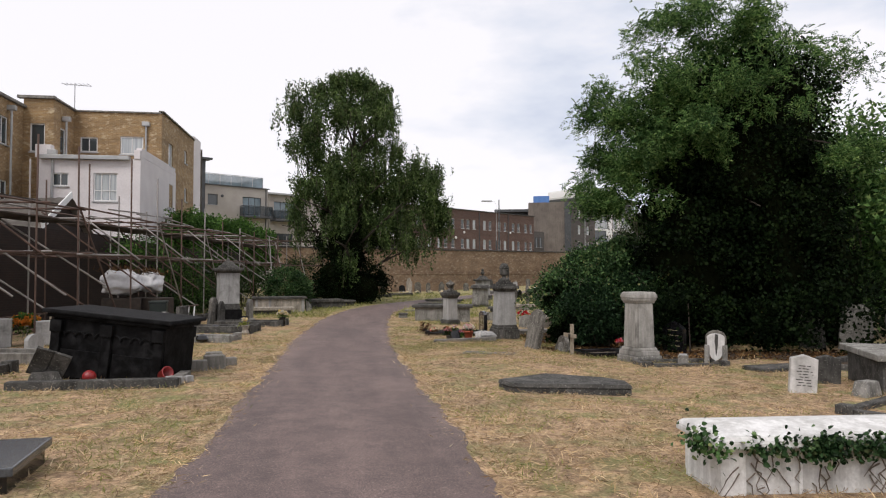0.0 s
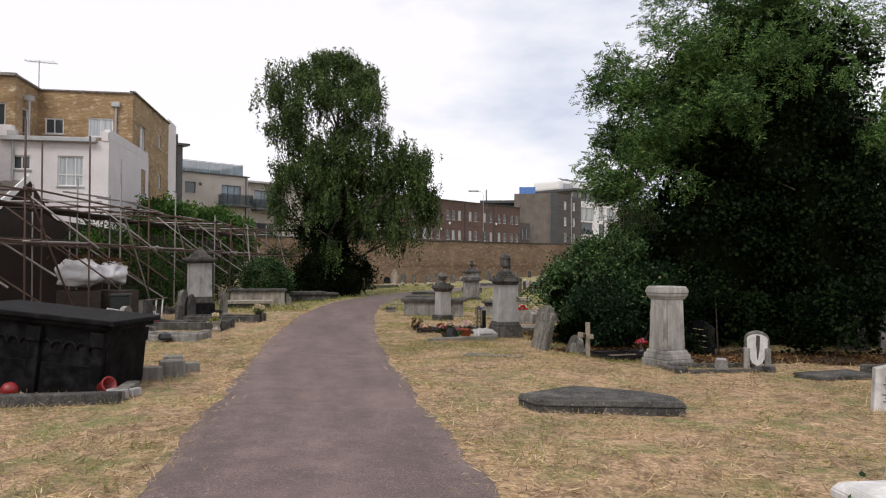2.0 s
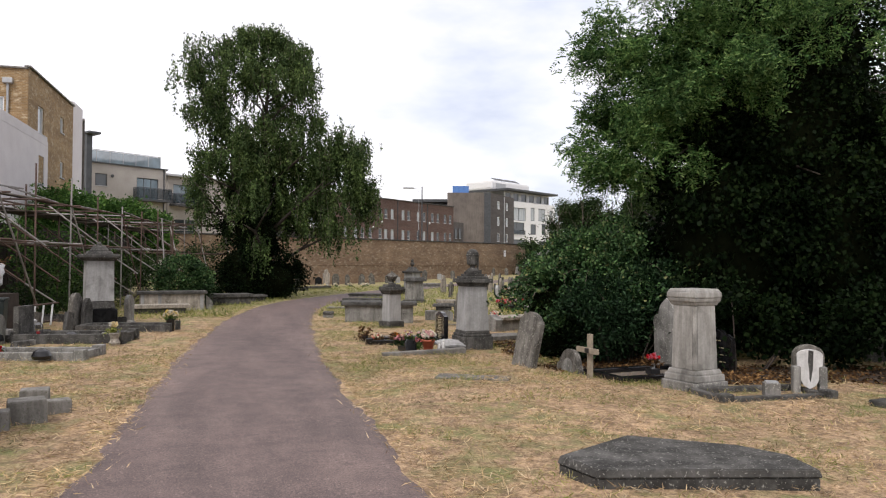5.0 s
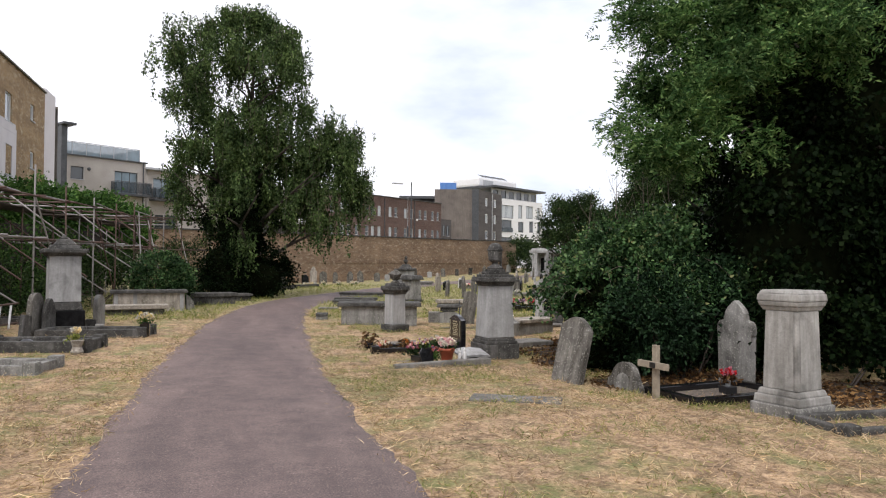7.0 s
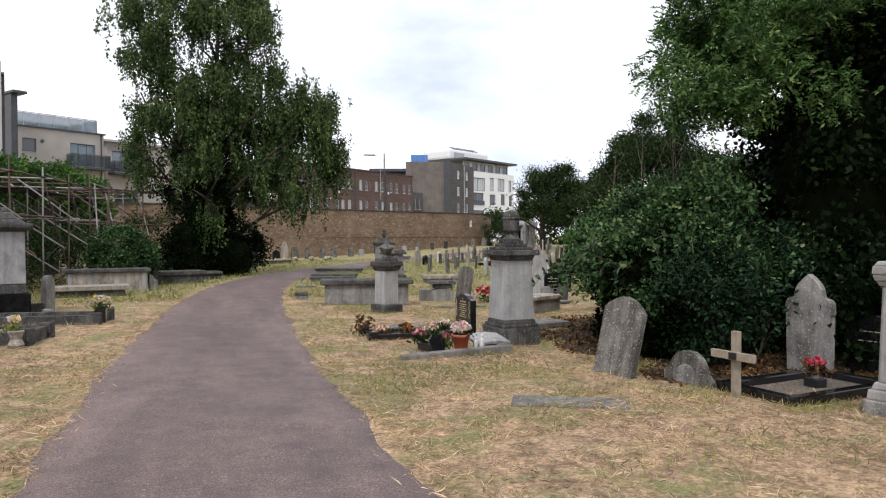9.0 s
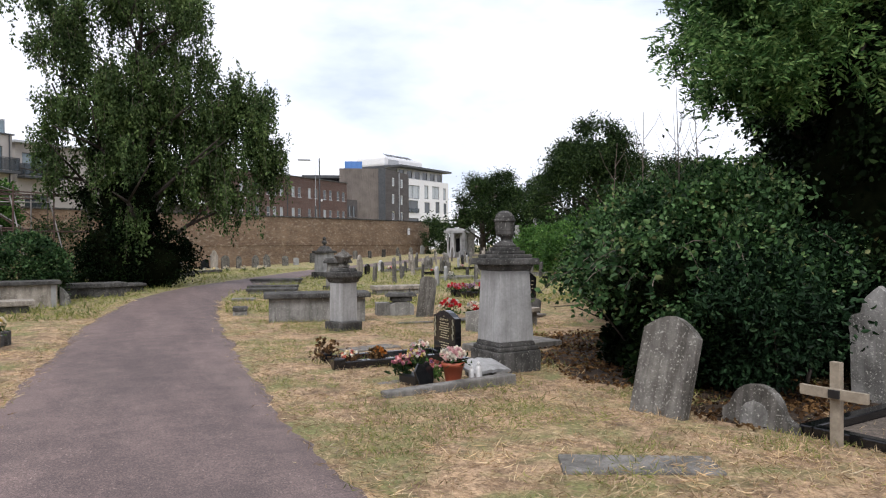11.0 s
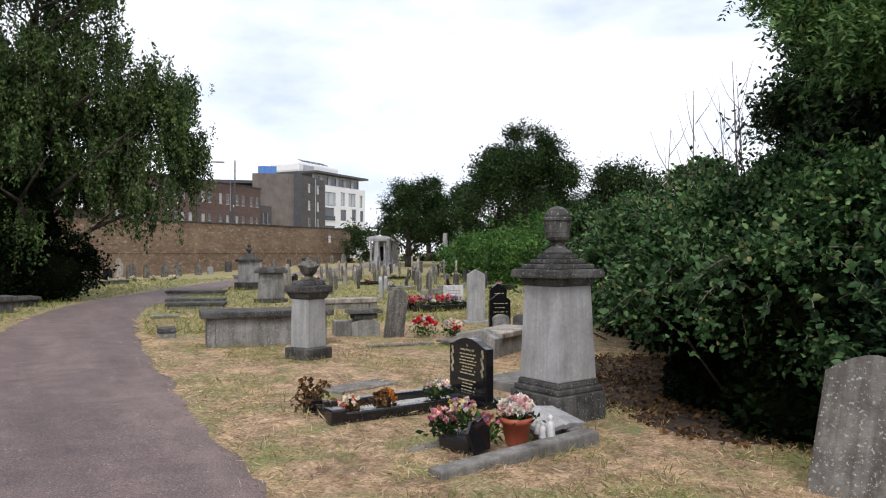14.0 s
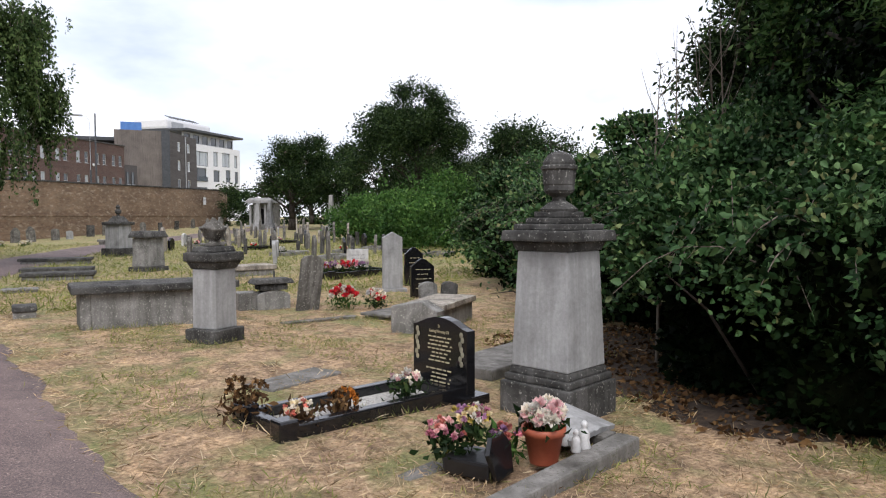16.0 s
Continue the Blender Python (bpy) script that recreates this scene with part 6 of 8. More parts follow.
def flower_graves():
    """The two tended graves by the path bend."""
    k = thing("stone_kerb", 3.33, 19.33, 6, "pale concrete grave kerb half sunk in grass", "grave kerb", "", "", 0.10, (0, -1.2))
    part("front_kerb", box(1.75, 0.17, 0.19, 0, 0, 0, 0.02), "concrete", k)
    part("side_kerb", box(0.16, 0.75, 0.19, 0.80, 0.47, 0, 0.02), "concrete", k)
    part("side_kerb", box(0.16, 0.55, 0.12, -0.80, 0.37, 0, 0.02), "concrete", k)
    part("back_kerb", box(0.5, 0.16, 0.12, -0.47, 0.75, 0, 0.02), "concrete", k)
    p = thing("terracotta_pot", 3.46, 19.56, 0, "orange terracotta plastic flower pot", "pot")
    p.location.z += 0.05
    part("pot", lathe([(0.088, 0), (0.092, 0.01), (0.124, 0.185), (0.138, 0.185), (0.143, 0.235), (0.124, 0.235), (0.112, 0.18), (0.08, 0.165)], 28), "terracotta", p, "", True)
    flowers("potted_flowers", 3.46, 19.56, 0.27, 0.135, ["white", "blush", "white"], "pale pink and white artificial flowers in the pot", 48, 41, "dark_leaf", 0.075, 24, 0.045)
    b = thing("flower_box", 3.08, 19.76, 17, "black glazed grave vase packed with artificial flowers", "vase")
    part("vase", box(0.28, 0.32, 0.11, 0, 0.02, 0.02, 0.02, 1.06), "black_plastic", b)
    part("heart_plate", slab_shape([(-0.1, 0), (0.1, 0), (0.145, 0.17), (0.07, 0.26), (0.0, 0.235), (-0.07, 0.26), (-0.145, 0.17)], 0.035, None, 0.006), "granite_black", b).matrix_basis = pose(-0.03, -0.19, 0.03, -14)
    flowers("box_flowers", 2.96, 19.93, 0.12, 0.14, ["blush", "pink", "salmon", "pink"], "pink and salmon artificial roses in a grave vase", 26, 42, "dark_leaf", 0.12, 18, 0.026)
    flowers("box_flowers", 3.1, 19.86, 0.18, 0.13, ["lilac", "cream", "yellow", "pink", "white"], "mixed lilac and cream artificial flowers in a vase", 24, 43, "dark_leaf", 0.15, 18, 0.026)
    flowers("box_flowers", 3.27, 19.74, 0.05, 0.12, ["lilac", "pink", "salmon"], "lilac and red artificial flowers hanging from a vase", 20, 44, "lime_leaf", 0.16, 18, 0.026)
    t = thing("book_tablet", 3.98, 19.72, 8, "grey marble open-book tablet lying on the kerb", "tablet", "", "", -0.06)
    bm = slab_shape([(-0.28, 0.02), (-0.03, 0.05), (0, 0.03), (0.03, 0.05), (0.28, 0.02), (0.28, 0.055), (0.04, 0.09), (0, 0.07), (-0.04, 0.09), (-0.28, 0.055)], 0.42, None, 0.005)
    q = part("book", bm, "stone_pale", t); q.matrix_basis = pose(0, 0.05, 0.07, 12, 0, 0)
    part("rest", box(0.36, 0.28, 0.06, 0, 0.05, 0, 0.01), "stone_grey", t)
    for x, y, h in ((3.66, 19.46, 0.15), (3.76, 19.47, 0.19), (3.72, 19.6, 0.13)):
        s = thing("figurine", x, y, 0, "small white stone figurine on the grave", "figurine", "figurines", "", -0.1)
        bm = lathe([(h * 0.2, 0), (h * 0.24, h * 0.05), (h * 0.18, h * 0.3), (h * 0.2, h * 0.5), (h * 0.15, h * 0.66), (h * 0.07, h * 0.72), (h * 0.12, h * 0.8), (h * 0.12, h * 0.9), (h * 0.05, h * 0.99)], 14)
        part("body", bm, "marble", s, "", True)
    # black granite grave
    hs = thing("black_headstone", 4.24, 21.42, -88, "polished black granite headstone with gilt lettering", "headstone", "", "", 0.02)
    part("base", box(1.02, 0.3, 0.10, 0, 0.03, 0, 0.008), "granite_black", hs)
    bm = slab_shape([(-0.44, 0.10), (0.44, 0.10), (0.44, 0.70), (0.34, 0.72), (0.2, 0.775), (0.08, 0.795), (0, 0.80), (-0.08, 0.795), (-0.2, 0.775), (-0.34, 0.72), (-0.44, 0.70)], 0.10, None, 0.006)
    part("slab", bm, "granite_black", hs)
    for a in (-0.36, 0.36):
        bm = bmesh.new()
        for i in range(7):
            lathe([(0.005, 0), (0.03, 0.004), (0.005, 0.008)], 7, bm, a + 0.02 * math.sin(i * 2.1), 0.66 - i * 0.045)
        q = part("rose_spray", bm, "petal_cream", hs); q.matrix_basis = pose(0, -0.052, 0, 90, 0, 0)
    for i, (w_, s_) in enumerate(((0.05, "In"), (0.36, "Loving Memory Of"))):
        cu = bpy.data.curves.new("lettering", "FONT"); cu.body = s_; cu.size = 0.042; cu.align_x = "CENTER"; cu.extrude = 0.001
        tmp = bpy.data.objects.new("tmp", cu); scene.collection.objects.link(tmp)
        bpy.context.view_layer.update()
        me = bpy.data.meshes.new_from_object(tmp.evaluated_get(bpy.context.evaluated_depsgraph_get()))
        bpy.data.objects.remove(tmp)
        me.materials.clear(); me.materials.append(M["gilt"])
        o = new("lettering", me); o.parent = hs; o.matrix_basis = pose(0, -0.0525, 0.70 - i * 0.052, 90, 0, 0)
    inscription(hs, 0.42, 0.37, 0.60, 7, -0.052, "gilt", 77)
    inscription(hs, 0.5, 0.17, 0.29, 4, -0.052, "gilt", 78)
    hs.scale = (0.8, 1, 0.94)
    kk = kerb_set(2.47, 21.48, -89, 0.70, 1.74, 0.15, "granite_black", "black granite grave kerb filled with white chippings", "chippings", 0.1, True, True)
    flowers("dead_flowers", 2.5, 21.8, 0.03, 0.17, ["dead_leaf", "dead_leaf"], "withered brown flowers in a pot", 20, 51, "dead_leaf", 0.2, 9, 0.036)
    flowers("grave_flowers", 2.72, 21.32, 0.05, 0.13, ["white", "salmon", "cream"], "fading white and pink flowers on the grave", 18, 52, "dead_leaf", 0.08, 12, 0.03)
    flowers("dead_flowers", 3.12, 21.35, 0.05, 0.12, ["dead_leaf", "orange"], "withered brown flower bunch on the grave", 24, 53, "dead_leaf", 0.10, 12, 0.034)
    flowers("grave_flowers", 3.78, 21.38, 0.08, 0.15, ["white", "blush", "white"], "pale pink and white flowers before the black headstone", 26, 54, "dark_leaf", 0.14, 12, 0.028)
    s = thing("ledger_stone", 5.75, 22.1, 12, "flat weathered stone ledger behind the monument", "tomb slab", "", "", 0.02)
    part("slab", box(1.6, 0.7, 0.14, 0, 0, 0, 0.02), "concrete", s)


def chest_tomb_mid():
    t = thing("chest_tomb", 3.9, 27.75, -11, "long grey stone chest tomb with a dark lid", "chest tomb", "", "", 0.03)
    part("chest", box(2.1, 0.8, 0.56, 0, 0, 0, 0.015), "stone_grey", t)
    part("end_pilaster", box(0.14, 0.84, 0.56, -0.99, 0, 0.0, 0.015), "stone_grey", t)
    part("lid", box(2.34, 1.0, 0.11, 0, 0, 0.561, 0.025), "stone_dark", t)


def middle_ground():
    for x, y, r, w_, L, h, mt in ((4.7, 37.0, -20, 1.7, 0.75, 0.22, "stone_dark"), (5.0, 38.4, -20, 1.8, 0.7, 0.25, "stone_dark"), (6.2, 43.8, -25, 2.2, 0.8, 0.24, "stone_dark"), (3.25, 34.0, -15, 0.7, 0.4, 0.12, "stone_grey"), (8.6, 34.8, -5, 1.9, 0.75, 0.32, "stone_buff"), (2.5, 29.7, -10, 0.35, 0.5, 0.22, "stone_dark"), (7.9, 26.3, 14, 2.3, 0.6, 0.12, "concrete"), (6.0, 26.4, -4, 1.3, 0.16, 0.07, "concrete"), (13.4, 60.5, 20, 2.4, 0.9, 0.35, "stone_grey")):
        t = thing("ledger_stone", x, y, r, "low weathered stone ledger over a grave", "tomb slab", "ledgers", "", 0.03)
        part("base", box(w_ * 0.94, L * 0.9, h * 0.6, 0, 0, 0, 0.02), "stone_grey", t)
        part("top", box(w_, L, h * 0.4, 0, 0, h * 0.6 + 0.001, 0.02), mt, t)
    t = thing("scroll_pedestal", 6.15, 28.3, -10, "low ornate stone pedestal with carved dark top", "monument", "", "", 0.03)
    part("block", slab_shape([(-0.3, 0), (0.3, 0), (0.3, 0.25)] + arc(0, 0.25, 0.3, 0, 180, 10, 0.12), 0.34, None, 0.015), "stone_grey", t)
    part("side_block", box(0.36, 0.4, 0.34, -0.42, 0.12, 0, 0.02), "stone_grey", t)
    bm = box(0.5, 0.36, 0.1, 0, 0, 0.375, 0.01)
    for i in range(7):
        box(0.035, 0.38, 0.11, -0.22 + i * 0.073, 0, 0.372, 0.005, 1, bm)
    part("fluting", bm, "stone_dark", t)
    part("top", box(0.76, 0.46, 0.09, 0, 0, 0.485, 0.04, 0.85), "stone_dark", t)
    c = thing("small_cross", 6.9, 29.6, 0, "thin dark metal cross among the graves", "cross")
    part("upright", tube((0, 0, 0), (0, 0, 0.55), 0.018), "dark_metal", c)
    part("arm", tube((-0.12, 0, 0.4), (0.12, 0, 0.4), 0.016), "dark_metal", c)
    headstone(6.5, 27.65, -12, 0.4, 1.02, 0.11, "low", "lichened", "leaning grey round-shouldered headstone", (0, 7), 0.05)
    flowers("red_flowers", 7.0, 27.25, 0.05, 0.26, ["red", "red", "white"], "large bunch of red artificial flowers on a grave", 34, 61, "lime_leaf", 0.2, 14, 0.06)
    flowers("white_flowers", 7.5, 26.95, 0.04, 0.22, ["white", "white", "red"], "bunch of white and red flowers on a grave", 30, 62, "dark_leaf", 0.16, 14, 0.05)
    for i in range(6):
        flowers("grave_flowers", 10.0 + i * 0.3, 33.4 - i * 0.06, 0.16, 0.22, [("red", "pink", "white")[i % 3], ("pink", "red", "lilac")[i % 3]], "row of bright red and pink grave flowers", 18, 70 + i, "dark_leaf", 0.12, 12, 0.06)
    kerb_set(10.0, 32.9, -80, 0.9, 2.3, 0.22, "granite_black", "black granite kerb set round a flowered grave", "soil", 0.12)
    headstone(12.35, 34.6, -20, 0.66, 0.62, 0.1, "flat", "marble", "square white marble headstone", (0, 0), 0.02, 4)
    headstone(9.65, 29.3, -25, 0.44, 1.38, 0.14, "peak", "stone_pale", "tall pale grey headstone with a shallow peak", (0, 0), 0.05, 0, "ink", 0.12)
    headstone(9.35, 27.9, -20, 0.5, 0.82, 0.1, "ogee", "granite_black", "dark polished headstone with curved top", (0, 0), 0.02, 5, "gilt")
    headstone(10.9, 30.1, -20, 0.46, 0.95, 0.1, "ogee", "granite_black", "dark polished headstone with a shaped top", (0, 0), 0.02, 5, "gilt")
    headstone(8.65, 26.85, -25, 0.34, 0.46, 0.14, "low", "stone_grey", "small grey headstone stub", (0, -4), 0.03)
    headstone(8.95, 26.65, -25, 0.3, 0.46, 0.14, "low", "stone_dark", "small black headstone stub", (0, 5), 0.03)
    t = thing("tilted_slab", 6.5, 24.55, -62, "tilted stone grave slab standing in the grass", "tomb slab", "", "", 0.03)
    part("block", slab_shape([(-0.36, 0), (0.36, 0), (0.36, 0.36), (0.1, 0.5), (-0.36, 0.42)], 0.3, None, 0.02), "stone_grey", t)
    part("flat_top", box(0.7, 1.5, 0.09, 0, 0.9, 0.33, 0.015), "stone_buff", t)
    part("body", box(0.6, 1.4, 0.33, 0, 0.9, 0, 0.015), "stone_grey", t)
    # stone pedestals further off
    t = thing("urn_pedestal", 9.4, 47.6, 30, "pale stone pedestal with a carved finial", "monument", "far pedestals", "", 0.03)
    part("plinth", box(0.95, 0.95, 0.36, 0, 0, 0, 0.02), "stone_dark", t)
    part("shaft", box(0.74, 0.74, 0.95, 0, 0, 0.361, 0.015, 0.93), "stone_pale", t)
    bm = box(0.9, 0.9, 0.12, 0, 0, 1.312, 0.03); box(0.6, 0.6, 0.24, 0, 0, 1.433, 0.02, 0.5, bm)
    part("cap", bm, "stone_dark", t)
    bm = lathe([(0.08, 1.674), (0.05, 1.74), (0.12, 1.8), (0.14, 1.9), (0.06, 1.98), (0.1, 2.05), (0.03, 2.15)], 12)
    part("finial", bm, "stone_dark", t)
    t = thing("stone_pedestal", 7.45, 38.4, 30, "round-shouldered grey stone pedestal without urn", "monument", "far pedestals", "", 0.03)
    part("plinth", box(0.8, 0.8, 0.16, 0, 0, 0, 0.02), "stone_dark", t)
    part("shaft", box(0.66, 0.66, 0.86, 0, 0, 0.161, 0.03, 0.9), "stone_grey", t)
    part("cap", box(0.86, 0.86, 0.2, 0, 0, 1.022, 0.06, 0.8), "stone_dark", t)


def left_graves():
    # row of kerbed graves beside the path, heads away from it
    kerb_set(-2.95, 20.3, 78, 0.95, 2.0, 0.2, "stone_grey", "grey stone grave kerb by the path edge", "soil")
    kerb_set(-2.7, 23.0, 80, 1.0, 2.3, 0.26, "stone_dark", "dark granite grave kerb with wide ends", "soil", 0.16)
    kerb_set(-2.0, 25.55, 82, 1.0, 2.3, 0.24, "stone_dark", "dark granite grave kerb by the path", "soil", 0.14)
    v = thing("flower_vase", -2.05, 25.25, 0, "black vase of yellow and white flowers on a kerb", "vase")
    part("vase", box(0.2, 0.2, 0.34, 0, 0, 0, 0.01), "granite_black", v)
    flowers("yellow_flowers", -2.05, 25.25, 0.32, 0.17, ["white", "yellow", "white", "cream"], "bunch of pale yellow and white flowers", 34, 81, "lime_leaf", 0.1, 18, 0.055)
    flowers("white_flowers", -2.95, 22.35, 0.2, 0.12, ["white", "cream"], "white flowers in a vase on a kerb", 14, 83, "green_blade", 0.2, 12, 0.05)
    t = thing("stone_vase", -2.9, 22.3, 0, "small pale stone vase on the kerb", "vase")
    part("vase", lathe([(0.1, 0), (0.12, 0.05), (0.08, 0.14), (0.12, 0.26), (0.1, 0.27)], 14), "stone_buff", t)
    headstone(-4.95, 23.3, 82, 0.75, 0.85, 0.12, "flat", "stone_dark", "dark square headstone with a small lantern", (0, 0), 0.03)
    headstone(-4.5, 25.9, 78, 0.55, 1.05, 0.12, "round", "lichened", "leaning grey headstone seen edge on", (0, 8), 0.05)
    headstone(-4.25, 26.2, 78, 0.5, 0.9, 0.1, "gothic", "stone_dark", "dark pointed headstone beside a leaning one", (0, 2), 0.05)
    headstone(-5.4, 22.9, 75, 0.5, 0.72, 0.14, "round", "stone_grey", "short grey round-topped headstone", (0, 3), 0.05)
    headstone(-6.1, 22.2, 75, 0.6, 0.55, 0.08, "flat", "marble", "white marble tablet leaning back on a grave", (14, 0), 0.02)
    headstone(-7.4, 21.4, 75, 0.5, 0.6, 0.08, "flat", "stone_buff", "pale stone tablet leaning back", (16, 0), 0.02)
    kerb_set(-5.4, 24.4, 80, 0.9, 2.2, 0.24, "stone_grey", "grey grave kerb with chippings", "chippings")
    kerb_set(-5.2, 21.3, 78, 0.9, 2.0, 0.18, "concrete", "worn grave kerb in dry grass", "chippings")
    flowers("red_flowers", -4.7, 20.6, 0.02, 0.13, ["red"], "small bunch of red flowers on the grass", 12, 84, "dark_leaf", 0.1, 12, 0.05)
    flowers("dead_flowers", -6.6, 21.6, 0.1, 0.2, ["orange", "dead_leaf"], "withered orange flowers on a grave", 24, 85, "dead_leaf", 0.12, 10, 0.05)
    for x, y in ((-3.7, 19.8), (-3.9, 22.9)):
        t = thing("grave_bowl", x, y, 0, "dark domed flower bowl on a grave", "bowl", "bowls", "", -0.06)
        part("bowl", lathe([(0.14, 0), (0.17, 0.06), (0.13, 0.15), (0.04, 0.19)], 14), "granite_black", t)
    l = thing("grave_lantern", -4.6, 23.1, 0, "small black lantern with a red candle", "lantern", "", "", -0.1)
    bm = box(0.16, 0.16, 0.04, 0, 0, 0, 0.005); box(0.14, 0.14, 0.05, 0, 0, 0.3, 0.005, 0.6, bm)
    for a in (-0.06, 0.06):
        for b in (-0.06, 0.06):
            tube((a, b, 0.03), (a, b, 0.31), 0.009, None, 5, bm)
    part("frame", bm, "dark_metal", l)
    part("candle", tube((0, 0, 0.04), (0, 0, 0.16), 0.04, None, 12), "red_plastic", l)
    # tablets, stubs and broken kerbs heaped near the scaffolding
    for x, y, r, w_, h, mt, lb in ((-5.2, 24.1, 60, 0.42, 0.52, "marble", "white marble tablet leaning askew"), (-6.0, 23.4, 70, 0.5, 0.62, "marble", "white marble tablet leaning on a kerb"), (-6.7, 22.9, 50, 0.4, 0.5, "stone_pale", "pale tablet leaning beside a kerb"), (-4.3, 24.3, 80, 0.36, 0.62, "stone_dark", "dark square headstone stub"), (-5.6, 26.6, 75, 0.4, 0.5, "lichened", "low mossy headstone stub"), (-4.6, 26.2, 84, 0.42, 0.95, "lichened", "narrow leaning headstone beside the path")):
        headstone(x, y, r, w_, h, 0.09, "flat" if h < 0.65 else "round", mt, lb, (12 if mt == "marble" else 2, 9), 0.03)
    rng = random.Random(44)
    for i in range(16):
        x, y = rng.uniform(-6.9, -3.2), rng.uniform(20.2, 28.5)
        b_ = thing("broken_stone", x, y, rng.uniform(0, 180), "broken piece of kerb stone among the graves", "stone", "broken stones")
        part("stone", box(rng.uniform(0.15, 0.5), rng.uniform(0.12, 0.22), rng.uniform(0.08, 0.22), 0, 0, 0, 0.02, 0.9), rng.choice(("stone_grey", "concrete", "stone_dark", "stone_pale")), b_)
    for x, y in ((-5.4, 29.6), (-4.7, 23.6)):
        kerb_set(x, y, 82, 0.9, 2.0, 0.22, "stone_dark", "dark weathered kerb filled with weeds and stones", "litter", 0.14)
    # white pedestal with a dark cap
    t = thing("white_monument", -4.25, 27.7, 18, "pale grey stone pedestal with a dark pyramid cap", "monument", "", "", 0.0)
    part("plinth", box(0.86, 0.86, 0.46, 0, 0, 0, 0.02), "granite_worn", t)
    part("base_mould", box(0.78, 0.78, 0.2, 0, 0, 0.461, 0.04, 0.9), "stone_dark", t)
    part("shaft", box(0.70, 0.70, 1.06, 0, 0, 0.662, 0.012, 0.97), "stone_pale", t, "smooth pale shaft")
    bm = box(0.74, 0.74, 0.07, 0, 0, 1.723, 0.01, 1.2); box(0.98, 0.98, 0.1, 0, 0, 1.794, 0.03, 1, bm)
    box(0.66, 0.66, 0.09, 0, 0, 1.895, 0.03, 0.85, bm); box(0.46, 0.46, 0.14, 0, 0, 1.986, 0.03, 0.6, bm); box(0.16, 0.16, 0.1, 0, 0, 2.127, 0.03, 0.5, bm)
    part("cap", bm, "stone_dark", t)
    t.scale = (1.04, 1.04, 1.08)
    headstone(-3.55, 28.5, 78, 0.5, 0.9, 0.12, "round", "stone_grey", "short grey headstone beside the pedestal", (0, 0), 0.04)
    # chest tomb and ledger in front of a clipped bush
    t = thing("chest_tomb", -2.95, 34.6, 8, "pale stone chest tomb with a flat dark lid", "chest tomb", "", "", 0.03)
    part("chest", box(2.3, 0.9, 0.66, 0, 0, 0, 0.015), "stone_buff", t)
    for a in (-1.05, -0.45, 1.05):
        part("pilaster", box(0.12, 0.94, 0.66, a, 0, 0, 0.012), "stone_pale", t)
    part("lid", box(2.5, 1.08, 0.1, 0, 0, 0.661, 0.02), "stone_dark", t)
    part("scroll", slab_shape([(0, 0), (0.3, 0), (0.26, 0.3), (0.12, 0.5), (0, 0.6)], 0.12, None, 0.02), "stone_grey", t).matrix_basis = pose(1.22, -0.2, 0)
    t = thing("ledger_tomb", -3.25, 32.8, 8, "low pale stone ledger tomb", "tomb slab", "", "", 0.03)
    part("base", box(1.9, 0.7, 0.2, 0, 0, 0, 0.015), "stone_dark", t)
    part("top", box(2.15, 0.85, 0.13, 0, 0, 0.201, 0.02), "stone_buff", t)
    for x, y, w_, h in ((-1.2, 38.2, 2.2, 0.5), (-0.4, 40.6, 1.9, 0.35)):
        t = thing("dark_tomb", x, y, 14, "low mossy dark tomb under the birch", "tomb slab", "dark tombs", "", 0.03)
        part("base", box(w_, 0.9, h * 0.7, 0, 0, 0, 0.02), "stone_dark", t)
        part("top", box(w_ + 0.2, 1.05, h * 0.3, 0, 0, h * 0.7 + 0.001, 0.03), "stone_dark", t)
    # planters and flowers in the far corner
    for x, y, w_, h in ((-8.6, 19.2, 0.8, 0.72), (-7.4, 19.6, 0.7, 0.62), (-9.6, 19.0, 0.7, 0.66)):
        t = thing("stone_planter", x, y, 20, "pale concrete planter standing among graves", "planter", "planters")
        part("box", box(w_, 0.4, h, 0, 0, 0, 0.03, 1.08), "stone_pale", t)
    flowers("shrub_bunch", -8.9, 19.1, 0.7, 0.32, ["orange", "cream", "dead_leaf"], "orange and cream flowers in a planter", 30, 91, "lime_leaf", 0.32, 14, 0.08)
    flowers("green_bunch", -8.0, 19.5, 0.25, 0.3, ["lime_leaf", "orange"], "bushy green plant with orange flowers", 44, 92, "lime_leaf", 0.3, 14, 0.12)
    flowers("green_bunch", -9.5, 19.2, 0.7, 0.34, ["lime_leaf"], "bushy green leaves above a planter", 50, 93, "lime_leaf", 0.4, 14, 0.12)
    kerb_set(-5.6, 15.9, 80, 1.0, 2.4, 0.28, "concrete", "tall worn stone kerb behind the black tomb", "soil", 0.16)
    kerb_set(-6.0, 13.6, 80, 1.0, 2.0, 0.22, "stone_dark", "dark stone grave kerb with weeds", "soil", 0.15)
    headstone(-7.0, 17.6, 80, 0.6, 0.5, 0.1, "low", "stone_pale", "low pale headstone near the scaffolding", (0, 0), 0.03)


